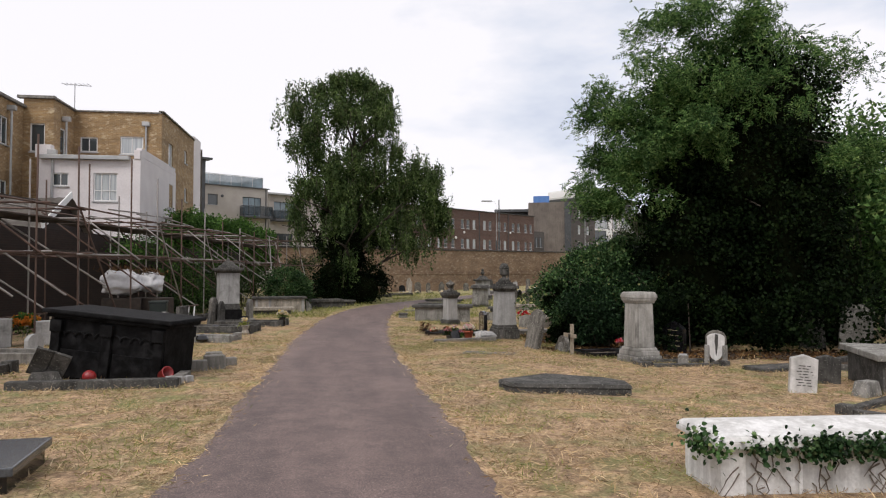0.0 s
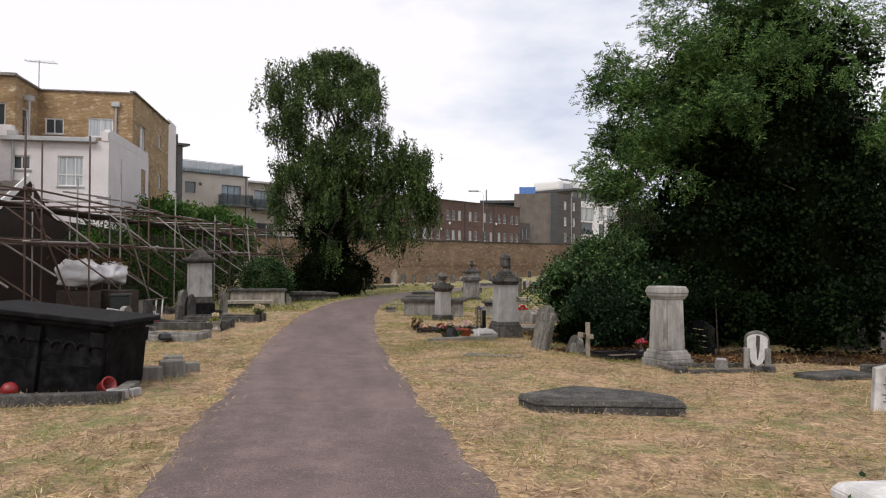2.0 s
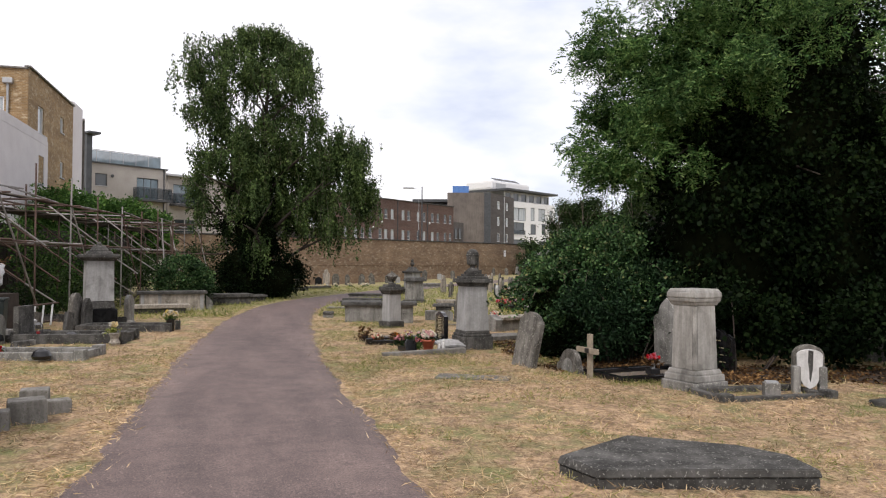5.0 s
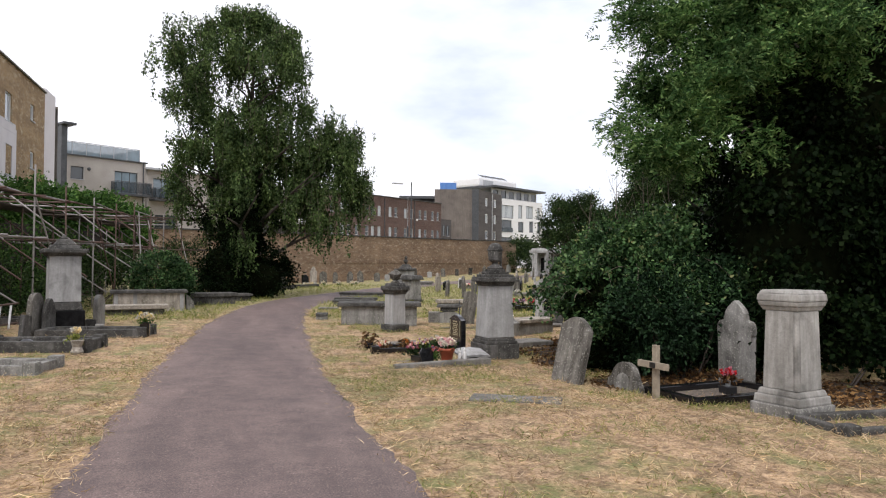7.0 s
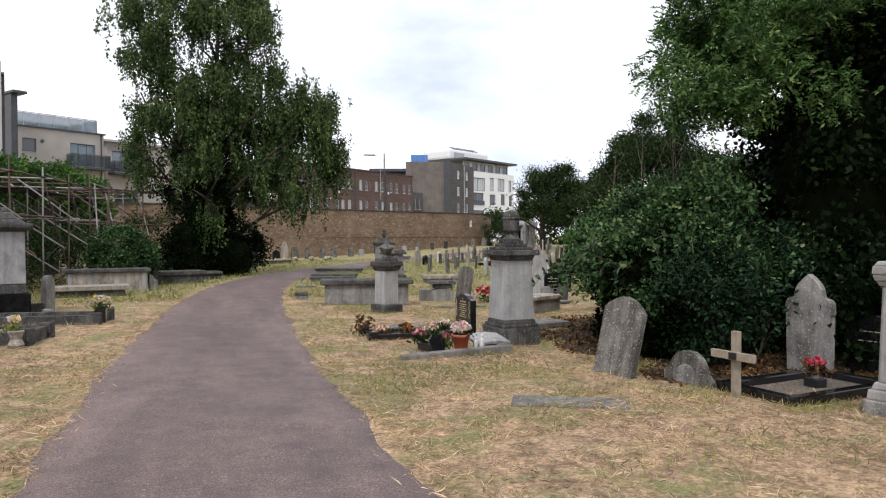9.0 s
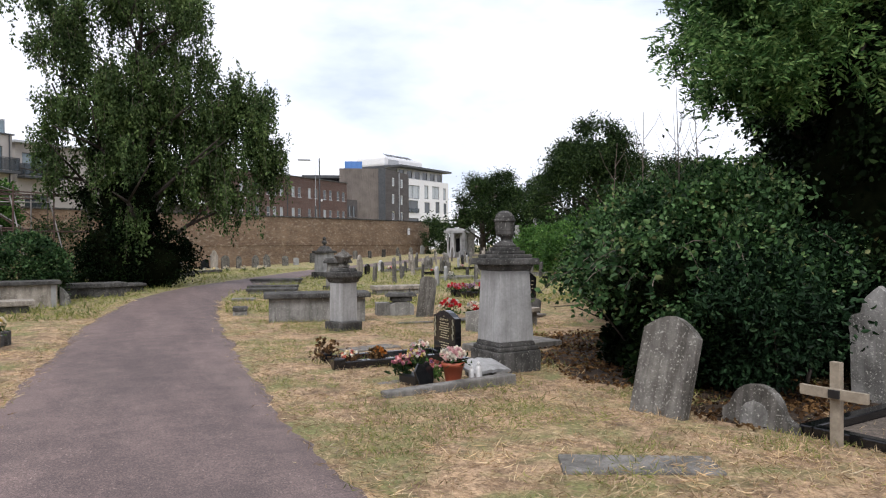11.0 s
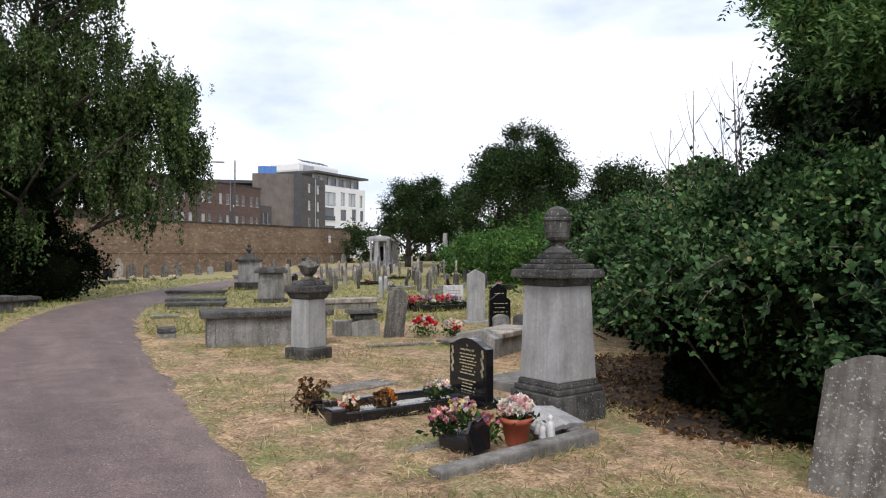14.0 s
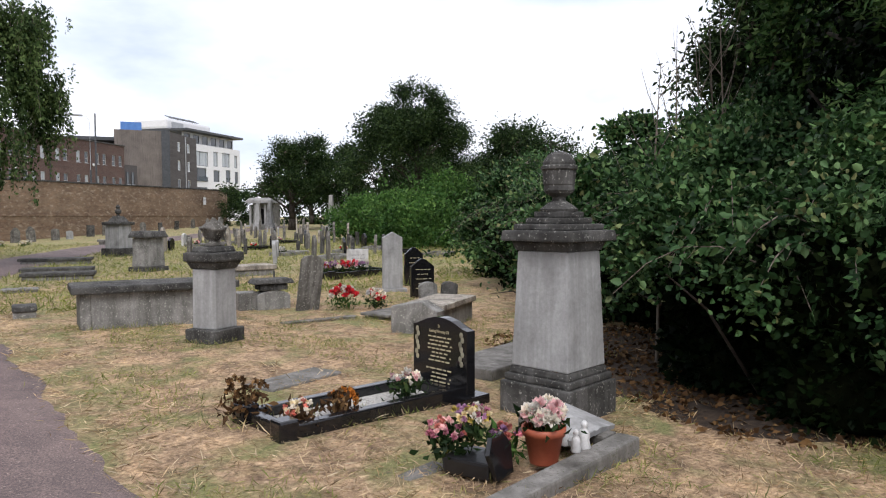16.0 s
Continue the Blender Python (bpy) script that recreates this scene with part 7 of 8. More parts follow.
def far_field():
    """Rows of old headstones between the bend and the far wall."""
    rng = random.Random(17)
    protos = []
    for kind, w_, h, mt, lb in (("round", 0.6, 1.05, "lichened", "grey round-topped headstone in the far rows"), ("gothic", 0.55, 1.15, "lichened", "weathered pointed headstone in the far rows"), ("flat", 0.5, 0.8, "stone_dark", "dark square headstone in the far rows"),
                                ("shoulder", 0.6, 1.2, "stone_buff", "buff shouldered headstone in the far rows"), ("ogee", 0.66, 0.8, "granite_black", "polished black headstone in the far rows"), ("low", 0.6, 0.85, "stone_pale", "pale low-arched headstone in the far rows"), ("peak", 0.5, 0.75, "marble", "white marble headstone in the far rows")):
        protos.append((headstone(40, 20, 0, w_, h, 0.12, kind, mt, lb, group="far headstones"), h))
    edge = [(36, 12.5), (42, 19.5), (48, 22.5), (57, 25.5), (66, 29), (74, 31), (84, 34)]
    used = 0
    spots = []
    y = 36.5
    while y < 84:
        xr = next((a[1] + (b[1] - a[1]) * (y - a[0]) / (b[0] - a[0]) for a, b in zip(edge, edge[1:]) if a[0] <= y <= b[0]), 30)
        x = max(path_x(y) + 4.2 + 0.04 * (y - 36), 10.2 + 0.1 * (y - 36)) if y > 40 else 10.5
        while x < xr:
            wall_gap = (x + 5.2) * 0.629 - (y - 59.0) * 0.777
            if wall_gap > 2.0 and rng.random() < (0.8 if x > 13 else 0.5):
                spots.append((x + rng.uniform(-0.4, 0.4), y + rng.uniform(-0.6, 0.6)))
            x += rng.uniform(1.0, 1.9)
        y += rng.uniform(1.6, 2.4)
    # along the foot of the wall
    for s in (9.5, 11.8, 12.7, 13.8, 15.2, 17.0, 18.4, 20.6, 22.0, 25.6, 27.4, 30.0, 32.4, 35.0, 37.6, 40.5, 43.5, 46.0):
        k = 2.2 if s < 24 else 1.2
        spots.append((-5.2 + 0.777 * s + 0.629 * k, 59.0 + 0.629 * s - 0.777 * k))
    first = {}
    for i, (x, y) in enumerate(spots[:290]):
        j = rng.choices(range(7), (4, 5, 5, 2.5, 2, 1.6, 0.8))[0]
        o, h = protos[j]
        k = rng.uniform(0.8, 1.12)
        m_ = Matrix.Translation((x, y, G(x, y) - 0.05)) @ Euler((radians(rng.uniform(-5, 5)), radians(rng.uniform(-6, 6)), radians((62 if i < len(spots) - 18 else 8) + rng.uniform(-15, 15)))).to_matrix().to_4x4()
        if j not in first:
            first[j] = 1
            o.matrix_basis = m_
            continue
        c = copy_thing(o, m_)
        c.scale = (k * rng.uniform(0.75, 1.0), 1, k * rng.uniform(0.8, 1.12))
    # a few low kerbs and flowers in the field
    for i in range(16):
        x, y = rng.uniform(11, 22), rng.uniform(38, 60)
        if x < path_x(y) + 4:
            continue
        kerb_set(x, y, -52 + rng.uniform(-6, 6), 0.9, 1.8, 0.2, rng.choice(("stone_grey", "granite_worn", "concrete")), "low stone kerb among the far graves", None, 0.14, True, False)
        if i % 2 == 0:
            flowers("grave_flowers", x + 0.4, y + 0.5, 0.1, 0.16, [rng.choice(("white", "red", "cream", "pink")), "white"], "small flowers on a far grave", 14, 100 + i, "dark_leaf", 0.12, 10, 0.06)
    # fallen timber and kerbs on the far side of the path
    for x, y, r, L in ((4.6, 57.0, 40, 2.6), (3.0, 53.5, 38, 1.6)):
        t = thing("fallen_kerb", x, y, r, "long dark kerb stone lying askew by the path", "grave kerb", "far kerbs")
        part("kerb", box(L, 0.22, 0.22, 0, 0, 0, 0.03), "stone_dark", t)
    for i in range(7):
        x, y = rng.uniform(4.5, 9.5), 0
        y = 58 + (x - 4) * 0.8 + rng.uniform(-1.5, 2)
        flowers("grave_flowers", x, y, 0.0, 0.25, ["white", "cream"], "white flowers by graves near the wall", 14, 130 + i, "bramble", 0.14, 10, 0.07)
    # mausoleum with columns
    t = thing("mausoleum", 34.2, 83.4, -50, "small white stone mausoleum with square columns", "mausoleum")
    t.scale = (0.66, 0.66, 0.72)
    part("cella", box(3.4, 2.6, 3.3, 0, 1.6, 0, 0.02), "stone_grey", t)
    part("doorway", box(1.2, 0.06, 2.3, 0, 0.28, 0.2, 0.01), "granite_worn", t)
    part("step", box(4.4, 2.2, 0.22, 0, -0.6, 0, 0.02), "stone_pale", t)
    for a in (-1.6, -0.8, 0.8, 1.6):
        part("column", box(0.32, 0.32, 2.9, a, -0.7, 0.221, 0.02, 0.94), "stone_pale", t)
    bm = box(4.2, 4.4, 0.4, 0, 0.9, 3.302, 0.03); box(3.8, 4.0, 0.35, 0, 0.9, 3.703, 0.03, 0.9, bm)
    part("entablature", bm, "stone_pale", t)
    for x, y, h in ((39.0, 77.0, 3.6), (34.2, 70.5, 3.2), (42, 80, 4.2), (30.5, 77.0, 2.4), (33.0, 79.5, 2.6)):
        t = thing("obelisk", x, y, -50, "pale stone obelisk among the far trees", "monument", "obelisks")
        part("base", box(0.9, 0.9, 0.5, 0, 0, 0, 0.02), "stone_pale", t)
        part("shaft", box(0.5, 0.5, h - 0.5, 0, 0, 0.501, 0.02, 0.6), "stone_pale", t)


big_pedestal()
small_pedestal()
right_pedestal()
shield_stone()
cross_grave()
ledger_slab()
white_tomb()
black_tomb()
near_slab()
right_corner()
flower_graves()
chest_tomb_mid()
middle_ground()
left_graves()
far_field()

# ---- trees, bushes and grass ----
def limb_mesh(base, height, spread, n_limbs, r0, seed, lean=(0, 0), start=0.25):
    """A tapered trunk and its limbs, each forked once; gives the limb ends."""
    rng = random.Random(seed)
    bx, by, bz = base
    trunk = [(bx + lean[0] * k + 0.12 * math.sin(k * 5 + seed), by + lean[1] * k, bz + height * 0.8 * k) for k in (0, 0.15, 0.35, 0.55, 0.75, 1.0)]
    bt = bent(trunk, [r0 * 1.25, r0, r0 * 0.85, r0 * 0.65, r0 * 0.42, r0 * 0.15], 10)
    bl = []
    ends = []
    for i in range(n_limbs):
        k = start + (0.95 - start) * i / n_limbs
        j = min(4, int(k * 5))
        p = Vector(trunk[j]).lerp(Vector(trunk[j + 1]), k * 5 - j)
        a = i * 2.4 + rng.uniform(-0.4, 0.4)
        L = spread * (1.05 - 0.55 * k) * rng.uniform(0.75, 1.1)
        q1 = p + Vector((math.cos(a) * L * 0.5, math.sin(a) * L * 0.5, L * 0.35))
        q2 = p + Vector((math.cos(a) * L, math.sin(a) * L, L * rng.uniform(0.4, 0.7)))
        q3 = q1 + Vector((math.cos(a + 0.7) * L * 0.45, math.sin(a + 0.7) * L * 0.45, L * 0.35))
        r = r0 * 0.38 * (1 - 0.5 * k)
        lm = bent([p, q1, q2], [r, r * 0.7, r * 0.2], 7)
        bent([q1, q3], [r * 0.55, r * 0.15], 6, lm)
        bl.append(lm)
        ends += [q2, q3]
    return bt, bl, ends


def tree(name, x, y, height, spread, lobes, clumps, per, size, mat, label, seed, r0=0.2, spread_c=0.3, n_limbs=12, shell=0.5, droop=0.0, lean=(0, 0), width=0.45, rough=0.15, bough=14):
    t = thing(name, x, y, 0, label, "tree")
    g = t.location.z
    bt, bl, ends = limb_mesh((0, 0, 0), height, spread, n_limbs, r0, seed, lean)
    part("trunk", bt, "bark", t, "", True)
    for lm in bl:
        part("limb", lm, "bark", t, "", True)
    rng = np.random.default_rng(seed)
    P, D, C = lobes_points(rng, [(a - x, b - y, c - g, *rest) for a, b, c, *rest in lobes], clumps, per, spread_c, shell, rough, bough)
    D[:, 2] -= droop
    sz = rng.uniform(size * 0.6, size * 1.25, len(P))
    leaf_mesh("crown", P, D, sz, mat, t, "", width, 0.12, seed)
    # fine twigs out to the clumps
    bm = bmesh.new()
    r2 = random.Random(seed)
    E_ = [e_ for e_ in ends]
    for c in C[:: max(1, len(C) // 160)]:
        c = Vector(c)
        e_ = min(E_, key=lambda q: (q - c).length)
        if (e_ - c).length < spread:
            bent([e_, e_.lerp(c, 0.5) + Vector((0, 0, 0.1)), c], [0.018, 0.012, 0.005], 4, bm)
    part("twig_growth", bm, "twig", t)["kind"] = "stuff"
    return t


def bush(name, x, y, lobes, clumps, per, size, mat, label, seed, spread_c=0.12, shell=0.72, width=0.6, stems=14, kind="", floor=0.02, rough=0.19, bough=9, overhang=None, broad=False):
    t = thing(name, x, y, 0, label, "bush", "", kind)
    g = t.location.z
    rng = np.random.default_rng(seed)
    P, D, C = lobes_points(rng, [(a - x, b - y, c - g, *rest) for a, b, c, *rest in lobes], clumps, per, spread_c, shell, rough, bough)
    low = np.array([1 + 1.1 * noise.noise((a * 0.9, b * 0.9, seed)) for a, b in P[:, :2]])
    if overhang is not None:
        low *= 1 + 1.3 * np.clip((P[:, 1] + y - overhang) / 0.8, 0, 1)
    keep = P[:, 2] > floor * low * rng.uniform(0.75, 1.25, len(P))
    P, D = P[keep], D[keep]
    leaf_mesh("leaves", P, D, rng.uniform(size * 0.55, size * 1.25, len(P)), mat, t, "", width, 0.12, seed, broad)
    bm = bmesh.new()
    for c in C[:: max(1, len(C) // stems)]:
        c = Vector(c)
        if c.z < 0.3:
            continue
        r = Vector((c.x * 0.45, c.y * 0.45, 0))
        bent([r, r.lerp(c, 0.6) + Vector((0, 0, 0.15)), c], [0.018, 0.013, 0.006], 5, bm)
    if not bm.verts:
        tube((0, 0, 0), (0, 0, 0.6), 0.02, 0.01, 6, bm)
    # stems in the dark wood tone, painted for the shade inside the bush
    part("stem_growth", bm, "wood_dark", t)["kind"] = "stuff"
    return t


def pinnate(rng, C, N, per, length, leaflets):
    """Sprays of paired leaflets along drooping stalks, from clump centres C with outward ways N."""
    n_ = len(C) * per
    o = np.repeat(C, per, axis=0) + rng.normal(size=(n_, 3)) * 0.16
    d = np.repeat(N, per, axis=0) * 0.8 + rng.normal(size=(n_, 3)) * 0.55
    d[:, 2] -= 0.25
    d /= np.linalg.norm(d, axis=1, keepdims=True)
    s_ = np.cross(d, rng.normal(size=(n_, 3))); s_[:, 2] *= 0.35
    s_ /= np.linalg.norm(s_, axis=1, keepdims=True) + 1e-9
    P, D = [], []
    L = rng.uniform(0.7, 1.25, n_)[:, None] * length
    for i in range(leaflets):
        k = (i // 2 + 1) / (leaflets // 2 + 1)
        q = o + d * L * k
        q[:, 2] -= 0.22 * length * k * k
        sg = 1 if i % 2 else -1
        P.append(q); D.append(s_ * sg * 0.9 + d * 0.6 + rng.normal(size=(n_, 3)) * 0.12)
    return np.concatenate(P), np.concatenate(D)


def shade_core(t, name, lobes, label):
    """Black lumps added under the outer leaves, standing in for the shade inside."""
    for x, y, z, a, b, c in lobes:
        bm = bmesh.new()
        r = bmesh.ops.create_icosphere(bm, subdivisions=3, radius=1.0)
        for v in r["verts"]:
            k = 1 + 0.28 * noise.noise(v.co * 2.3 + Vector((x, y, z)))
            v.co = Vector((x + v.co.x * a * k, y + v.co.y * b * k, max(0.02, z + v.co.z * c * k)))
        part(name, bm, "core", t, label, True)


def birch():
    x, y = 0.5, 43.2
    t = thing("weeping_birch", x, y, 0, "tall weeping birch with hanging branches beside the path", "tree")
    bt, bl, ends = limb_mesh((0, 0, 0), 14.2, 4.6, 22, 0.30, 7, (0.3, 0), 0.15)
    bl.append(bent([(0.3, 0, 3.0), (2.0, 0, 5.2), (3.6, 0, 7.6), (4.3, 0, 8.8)], [0.14, 0.11, 0.07, 0.03], 8))
    bl.append(bent([(0.2, 0, 2.2), (-1.5, 0.2, 4.5), (-3.0, 0, 8.0)], [0.12, 0.09, 0.03], 8))
    part("trunk", bt, "bark", t, "", True)
    for lm in bl:
        part("limb", lm, "bark", t, "", True)
    rng = np.random.default_rng(7)
    P, D, strands = [], [], bmesh.new()
    # (x, y, z, rx, ry, rz, weight) of the crown's lobes; strands hang from their upper skin
    lobes = [(0.0, 0, 9.3, 3.4, 3.2, 4.5, 8), (-1.6, 0, 11.4, 2.2, 2.2, 2.4, 3), (1.0, 0.3, 11.7, 2.0, 2.2, 2.4, 3), (-2.7, 0, 8.8, 1.6, 2.0, 2.2, 2.0), (4.0, 0, 7.2, 1.5, 1.6, 1.9, 2.2), (2.7, 0, 5.4, 1.9, 2, 2.0, 2.4), (-0.6, 0, 5.0, 3.0, 2.7, 2.6, 4.2), (-1.4, 0, 6.8, 2.0, 2.2, 1.8, 2.6), (1.4, 0, 6.4, 2.0, 2.2, 1.9, 2.6), (0.2, -0.8, 7.6, 2.2, 1.6, 2.2, 2.4), (5.0, 0, 5.6, 0.9, 1.2, 1.5, 0.9), (3.6, -0.3, 4.8, 1.1, 1.0, 1.6, 1.3)]
    wts = np.array([q[6] for q in lobes]); wts = wts / wts.sum()
    tassels = []
    for i in range(215):
        q = lobes[rng.choice(len(lobes), p=wts)]
        d = rng.normal(size=3); d /= np.linalg.norm(d); d[2] = abs(d[2]) if rng.random() < 0.7 else d[2]
        tassels.append((np.array(q[:3]) + d * np.array(q[3:6]) * rng.uniform(0.5, 1.06), rng.uniform(0.16, 0.42)))
    tassels += [(np.array(q), 0.2) for q in ((0.2, 0, 13.8), (-0.7, 0.2, 13.7), (0.9, -0.2, 13.5), (-1.7, 0, 13.1), (1.6, 0.1, 12.9), (0.4, 0.1, 13.9), (-0.3, 0, 13.8), (1.2, 0, 13.4))]
    for i in range(5600):
        c_, r_ = tassels[rng.integers(len(tassels))] if i > 160 else tassels[-1 - i % 8]
        s = c_ + rng.normal(size=3) * np.array([r_, r_, r_ * 0.8])
        L = min(rng.uniform(0.35, 1.3) * (1.5 if s[0] > 2.2 or s[2] < 6.5 else 1.0), s[2] - 1.0)
        n_ = int(30 * max(0.4, L))
        k = rng.random(n_)
        sway = rng.normal(size=2) * 0.12
        pts = np.stack([s[0] + sway[0] * k * L + rng.normal(size=n_) * 0.06, s[1] + sway[1] * k * L + rng.normal(size=n_) * 0.07, s[2] - k * L], 1)
        P.append(pts); D.append(rng.normal(size=(n_, 3)) * 0.6 + np.array([0, 0, -0.9]))
        if i % 4 == 0:
            tube(tuple(s), (s[0] + sway[0] * L, s[1] + sway[1] * L, s[2] - L), 0.008, 0.004, 4, strands)
    P, D = np.concatenate(P), np.concatenate(D)
    leaf_mesh("crown", P, D, rng.uniform(0.09, 0.17, len(P)), "birch_leaf", t, "", 0.55, 0.1, 7)
    part("hanging_growth", strands, "twig", t)["kind"] = "stuff"
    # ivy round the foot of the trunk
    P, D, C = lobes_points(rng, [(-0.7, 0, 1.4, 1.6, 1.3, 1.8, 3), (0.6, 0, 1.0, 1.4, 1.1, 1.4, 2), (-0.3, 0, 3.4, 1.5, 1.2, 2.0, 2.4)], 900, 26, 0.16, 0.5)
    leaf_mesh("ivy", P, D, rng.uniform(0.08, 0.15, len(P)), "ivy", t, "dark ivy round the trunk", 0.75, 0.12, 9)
    shade_core(t, "ivy_core", [(-0.7, 0, 1.3, 1.2, 1.0, 1.4), (0.6, 0, 0.9, 1.0, 0.9, 1.0), (-0.3, 0, 3.2, 1.0, 0.9, 1.5)], "black mass added for the shade inside the ivy")


def ash_tree():
    x, y = 10.0, 18.9
    t = thing("ash_tree", x, y, 0, "large dense ash tree hung with dark ivy", "tree")
    bt, bl, ends = limb_mesh((0, 0, 0), 9.6, 2.2, 20, 0.34, 23, (0.1, 0.2))
    part("trunk", bt, "bark", t, "", True)
    for lm in bl:
        part("limb", lm, "bark", t, "", True)
    rng = np.random.default_rng(23)
    lobes = [(-0.1, -0.2, 7.0, 2.6, 2.7, 2.2, 4), (-1.2, -0.4, 7.6, 1.5, 1.7, 1.3, 2.6), (1.3, -0.7, 7.8, 1.5, 1.6, 1.2, 1.3), (-1.7, 0.0, 5.7, 1.35, 1.3, 1.15, 2.6), (-0.1, -0.9, 8.9, 1.3, 1.3, 0.8, 1.8),
             (-2.8, -0.5, 4.5, 0.9, 0.9, 0.75, 1.5), (-2.5, -0.2, 6.3, 0.9, 0.9, 0.9, 1.4), (-2.6, -0.5, 3.1, 0.9, 0.9, 0.7, 1.2), (2.9, -1.4, 6.2, 1.0, 1.1, 1.4, 0.9)]
    P0, D0, C = lobes_points(rng, lobes, 1080, 1, 0.0, 0.7, 0.17, 13)
    N = D0 / np.linalg.norm(D0, axis=1, keepdims=True)
    P, D = pinnate(rng, C, N, 10, 0.30, 12)
    leaf_mesh("crown", P, D, rng.uniform(0.06, 0.105, len(P)), "ash", t, "", 0.36, 0.1, 23)
    # lower boughs that hang out before the ivy
    boughs = [(-1.5, -2.0, 5.3, 0.9, 0.7, 0.5, 1.6), (-2.1, -1.4, 4.0, 0.6, 0.5, 0.4, 0.8), (-1.0, -2.0, 7.0, 1.0, 0.8, 0.6, 1.4), (0.7, -2.4, 6.6, 0.7, 0.5, 0.35, 0.5), (2.2, -2.5, 5.2, 0.6, 0.4, 0.3, 0.35), (0.3, -2.4, 3.6, 0.5, 0.4, 0.25, 0.25)]
    P0, D0, C = lobes_points(rng, boughs, 170, 1, 0.0, 0.5, 0.25, 9)
    N = D0 / np.linalg.norm(D0, axis=1, keepdims=True) + np.array([-0.25, -0.5, 0.0])
    P, D = pinnate(rng, C, N, 8, 0.36, 12)
    leaf_mesh("hanging_foliage", P, D, rng.uniform(0.07, 0.115, len(P)), "ash", t, "", 0.34, 0.1, 24)
    bm = bmesh.new()
    for q in boughs:
        bent([(q[0] * 0.3, q[1] * 0.3, q[2] - 0.3), (q[0] * 0.75, q[1] * 0.75, q[2] + 0.25), (q[0], q[1], q[2])], [0.05, 0.035, 0.012], 6, bm)
    part("bough_growth", bm, "bark", t)["kind"] = "stuff"
    rng = np.random.default_rng(29)
    ivy = [(0.8, -0.4, 4.2, 2.0, 2.0, 3.6, 5), (1.6, -1.1, 2.6, 1.7, 1.5, 2.6, 3), (-0.5, -0.7, 2.4, 1.6, 1.3, 2.5, 2.4), (1.7, -0.5, 6.2, 1.5, 1.6, 2.0, 2.4), (2.7, -1.4, 1.6, 1.1, 1.0, 1.7, 1.2), (-0.2, -0.3, 5.8, 1.4, 1.4, 1.6, 1.4)]
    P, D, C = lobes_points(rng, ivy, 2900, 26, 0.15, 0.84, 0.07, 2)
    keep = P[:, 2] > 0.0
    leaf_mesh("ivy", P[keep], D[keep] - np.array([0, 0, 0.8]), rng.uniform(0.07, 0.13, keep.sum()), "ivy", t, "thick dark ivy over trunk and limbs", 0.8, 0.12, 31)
    shade_core(t, "ivy_core", [(*q[:3], *(0.78 * k for k in q[3:6])) for q in ivy], "black mass added for the shade inside the ivy")


LITTER = []


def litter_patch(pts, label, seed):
    """Bare ground with old leaves under a thicket, darkened for the shade there."""
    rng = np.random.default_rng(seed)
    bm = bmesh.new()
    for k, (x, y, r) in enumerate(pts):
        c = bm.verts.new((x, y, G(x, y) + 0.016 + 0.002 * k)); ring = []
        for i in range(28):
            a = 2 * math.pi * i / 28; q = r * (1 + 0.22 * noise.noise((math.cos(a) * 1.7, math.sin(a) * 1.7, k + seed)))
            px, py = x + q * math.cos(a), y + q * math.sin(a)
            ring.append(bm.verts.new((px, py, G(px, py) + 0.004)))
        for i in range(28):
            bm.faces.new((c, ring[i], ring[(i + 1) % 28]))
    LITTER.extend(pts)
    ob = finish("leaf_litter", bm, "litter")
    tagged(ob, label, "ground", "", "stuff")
    P, D = [], []
    for x, y, r in pts:
        n_ = int(700 * r * r)
        a, q = rng.uniform(0, 6.28, n_), r * 1.15 * np.sqrt(rng.random(n_))
        P.append(np.stack([x + q * np.cos(a), y + q * np.sin(a), [G(x + u * math.cos(v), y + u * math.sin(v)) + 0.02 for u, v in zip(q, a)]], 1))
        d = rng.normal(size=(n_, 3)); d[:, 2] = np.abs(d[:, 2]) * 0.2; D.append(d)
    P, D = np.concatenate(P), np.concatenate(D)
    ob = leaf_mesh("fallen_leaves", P, D, rng.uniform(0.04, 0.09, len(P)), "dead_leaf", None, "", 0.6, 0.15, seed)
    tagged(ob, "old brown leaves lying under the thicket", "leaves", "", "stuff")


def bramble_sprays(t, lobes, n_, seed, mat="bramble", size=0.09):
    """Long arching canes with broad leaves that reach out of a thicket."""
    rng = np.random.default_rng(seed)
    P, D, bm = [], [], bmesh.new()
    for i in range(n_):
        q = lobes[rng.integers(len(lobes))]
        d = rng.normal(size=3); d[2] = abs(d[2]) + 0.3; d /= np.linalg.norm(d)
        s0 = np.array(q[:3]) + d * np.array(q[3:6]) * 0.85
        L = rng.uniform(0.5, 1.5)
        h = np.array([d[0], d[1], 0.0]); h /= np.linalg.norm(h) + 1e-6
        pts = [s0 + h * L * k * 0.8 + np.array([0, 0, L * (0.55 * k - 0.75 * k * k)]) for k in (0, 0.25, 0.5, 0.75, 1.0)]
        bent([tuple(p) for p in pts], [0.008, 0.007, 0.006, 0.005, 0.003], 4, bm)
        for k in np.linspace(0.1, 1.0, 12):
            p = s0 + h * L * k * 0.8 + np.array([0, 0, L * (0.55 * k - 0.75 * k * k)])
            for j in range(3):
                P.append(p); D.append(rng.normal(size=3) * 0.7 + h * 0.5 - np.array([0, 0, 0.15]))
    leaf_mesh("cane_leaves", np.array(P), np.array(D), rng.uniform(size * 0.6, size * 1.3, len(P)), mat, t, "", 0.72, 0.1, seed, True)
    part("cane_growth", bm, "twig", t)["kind"] = "stuff"


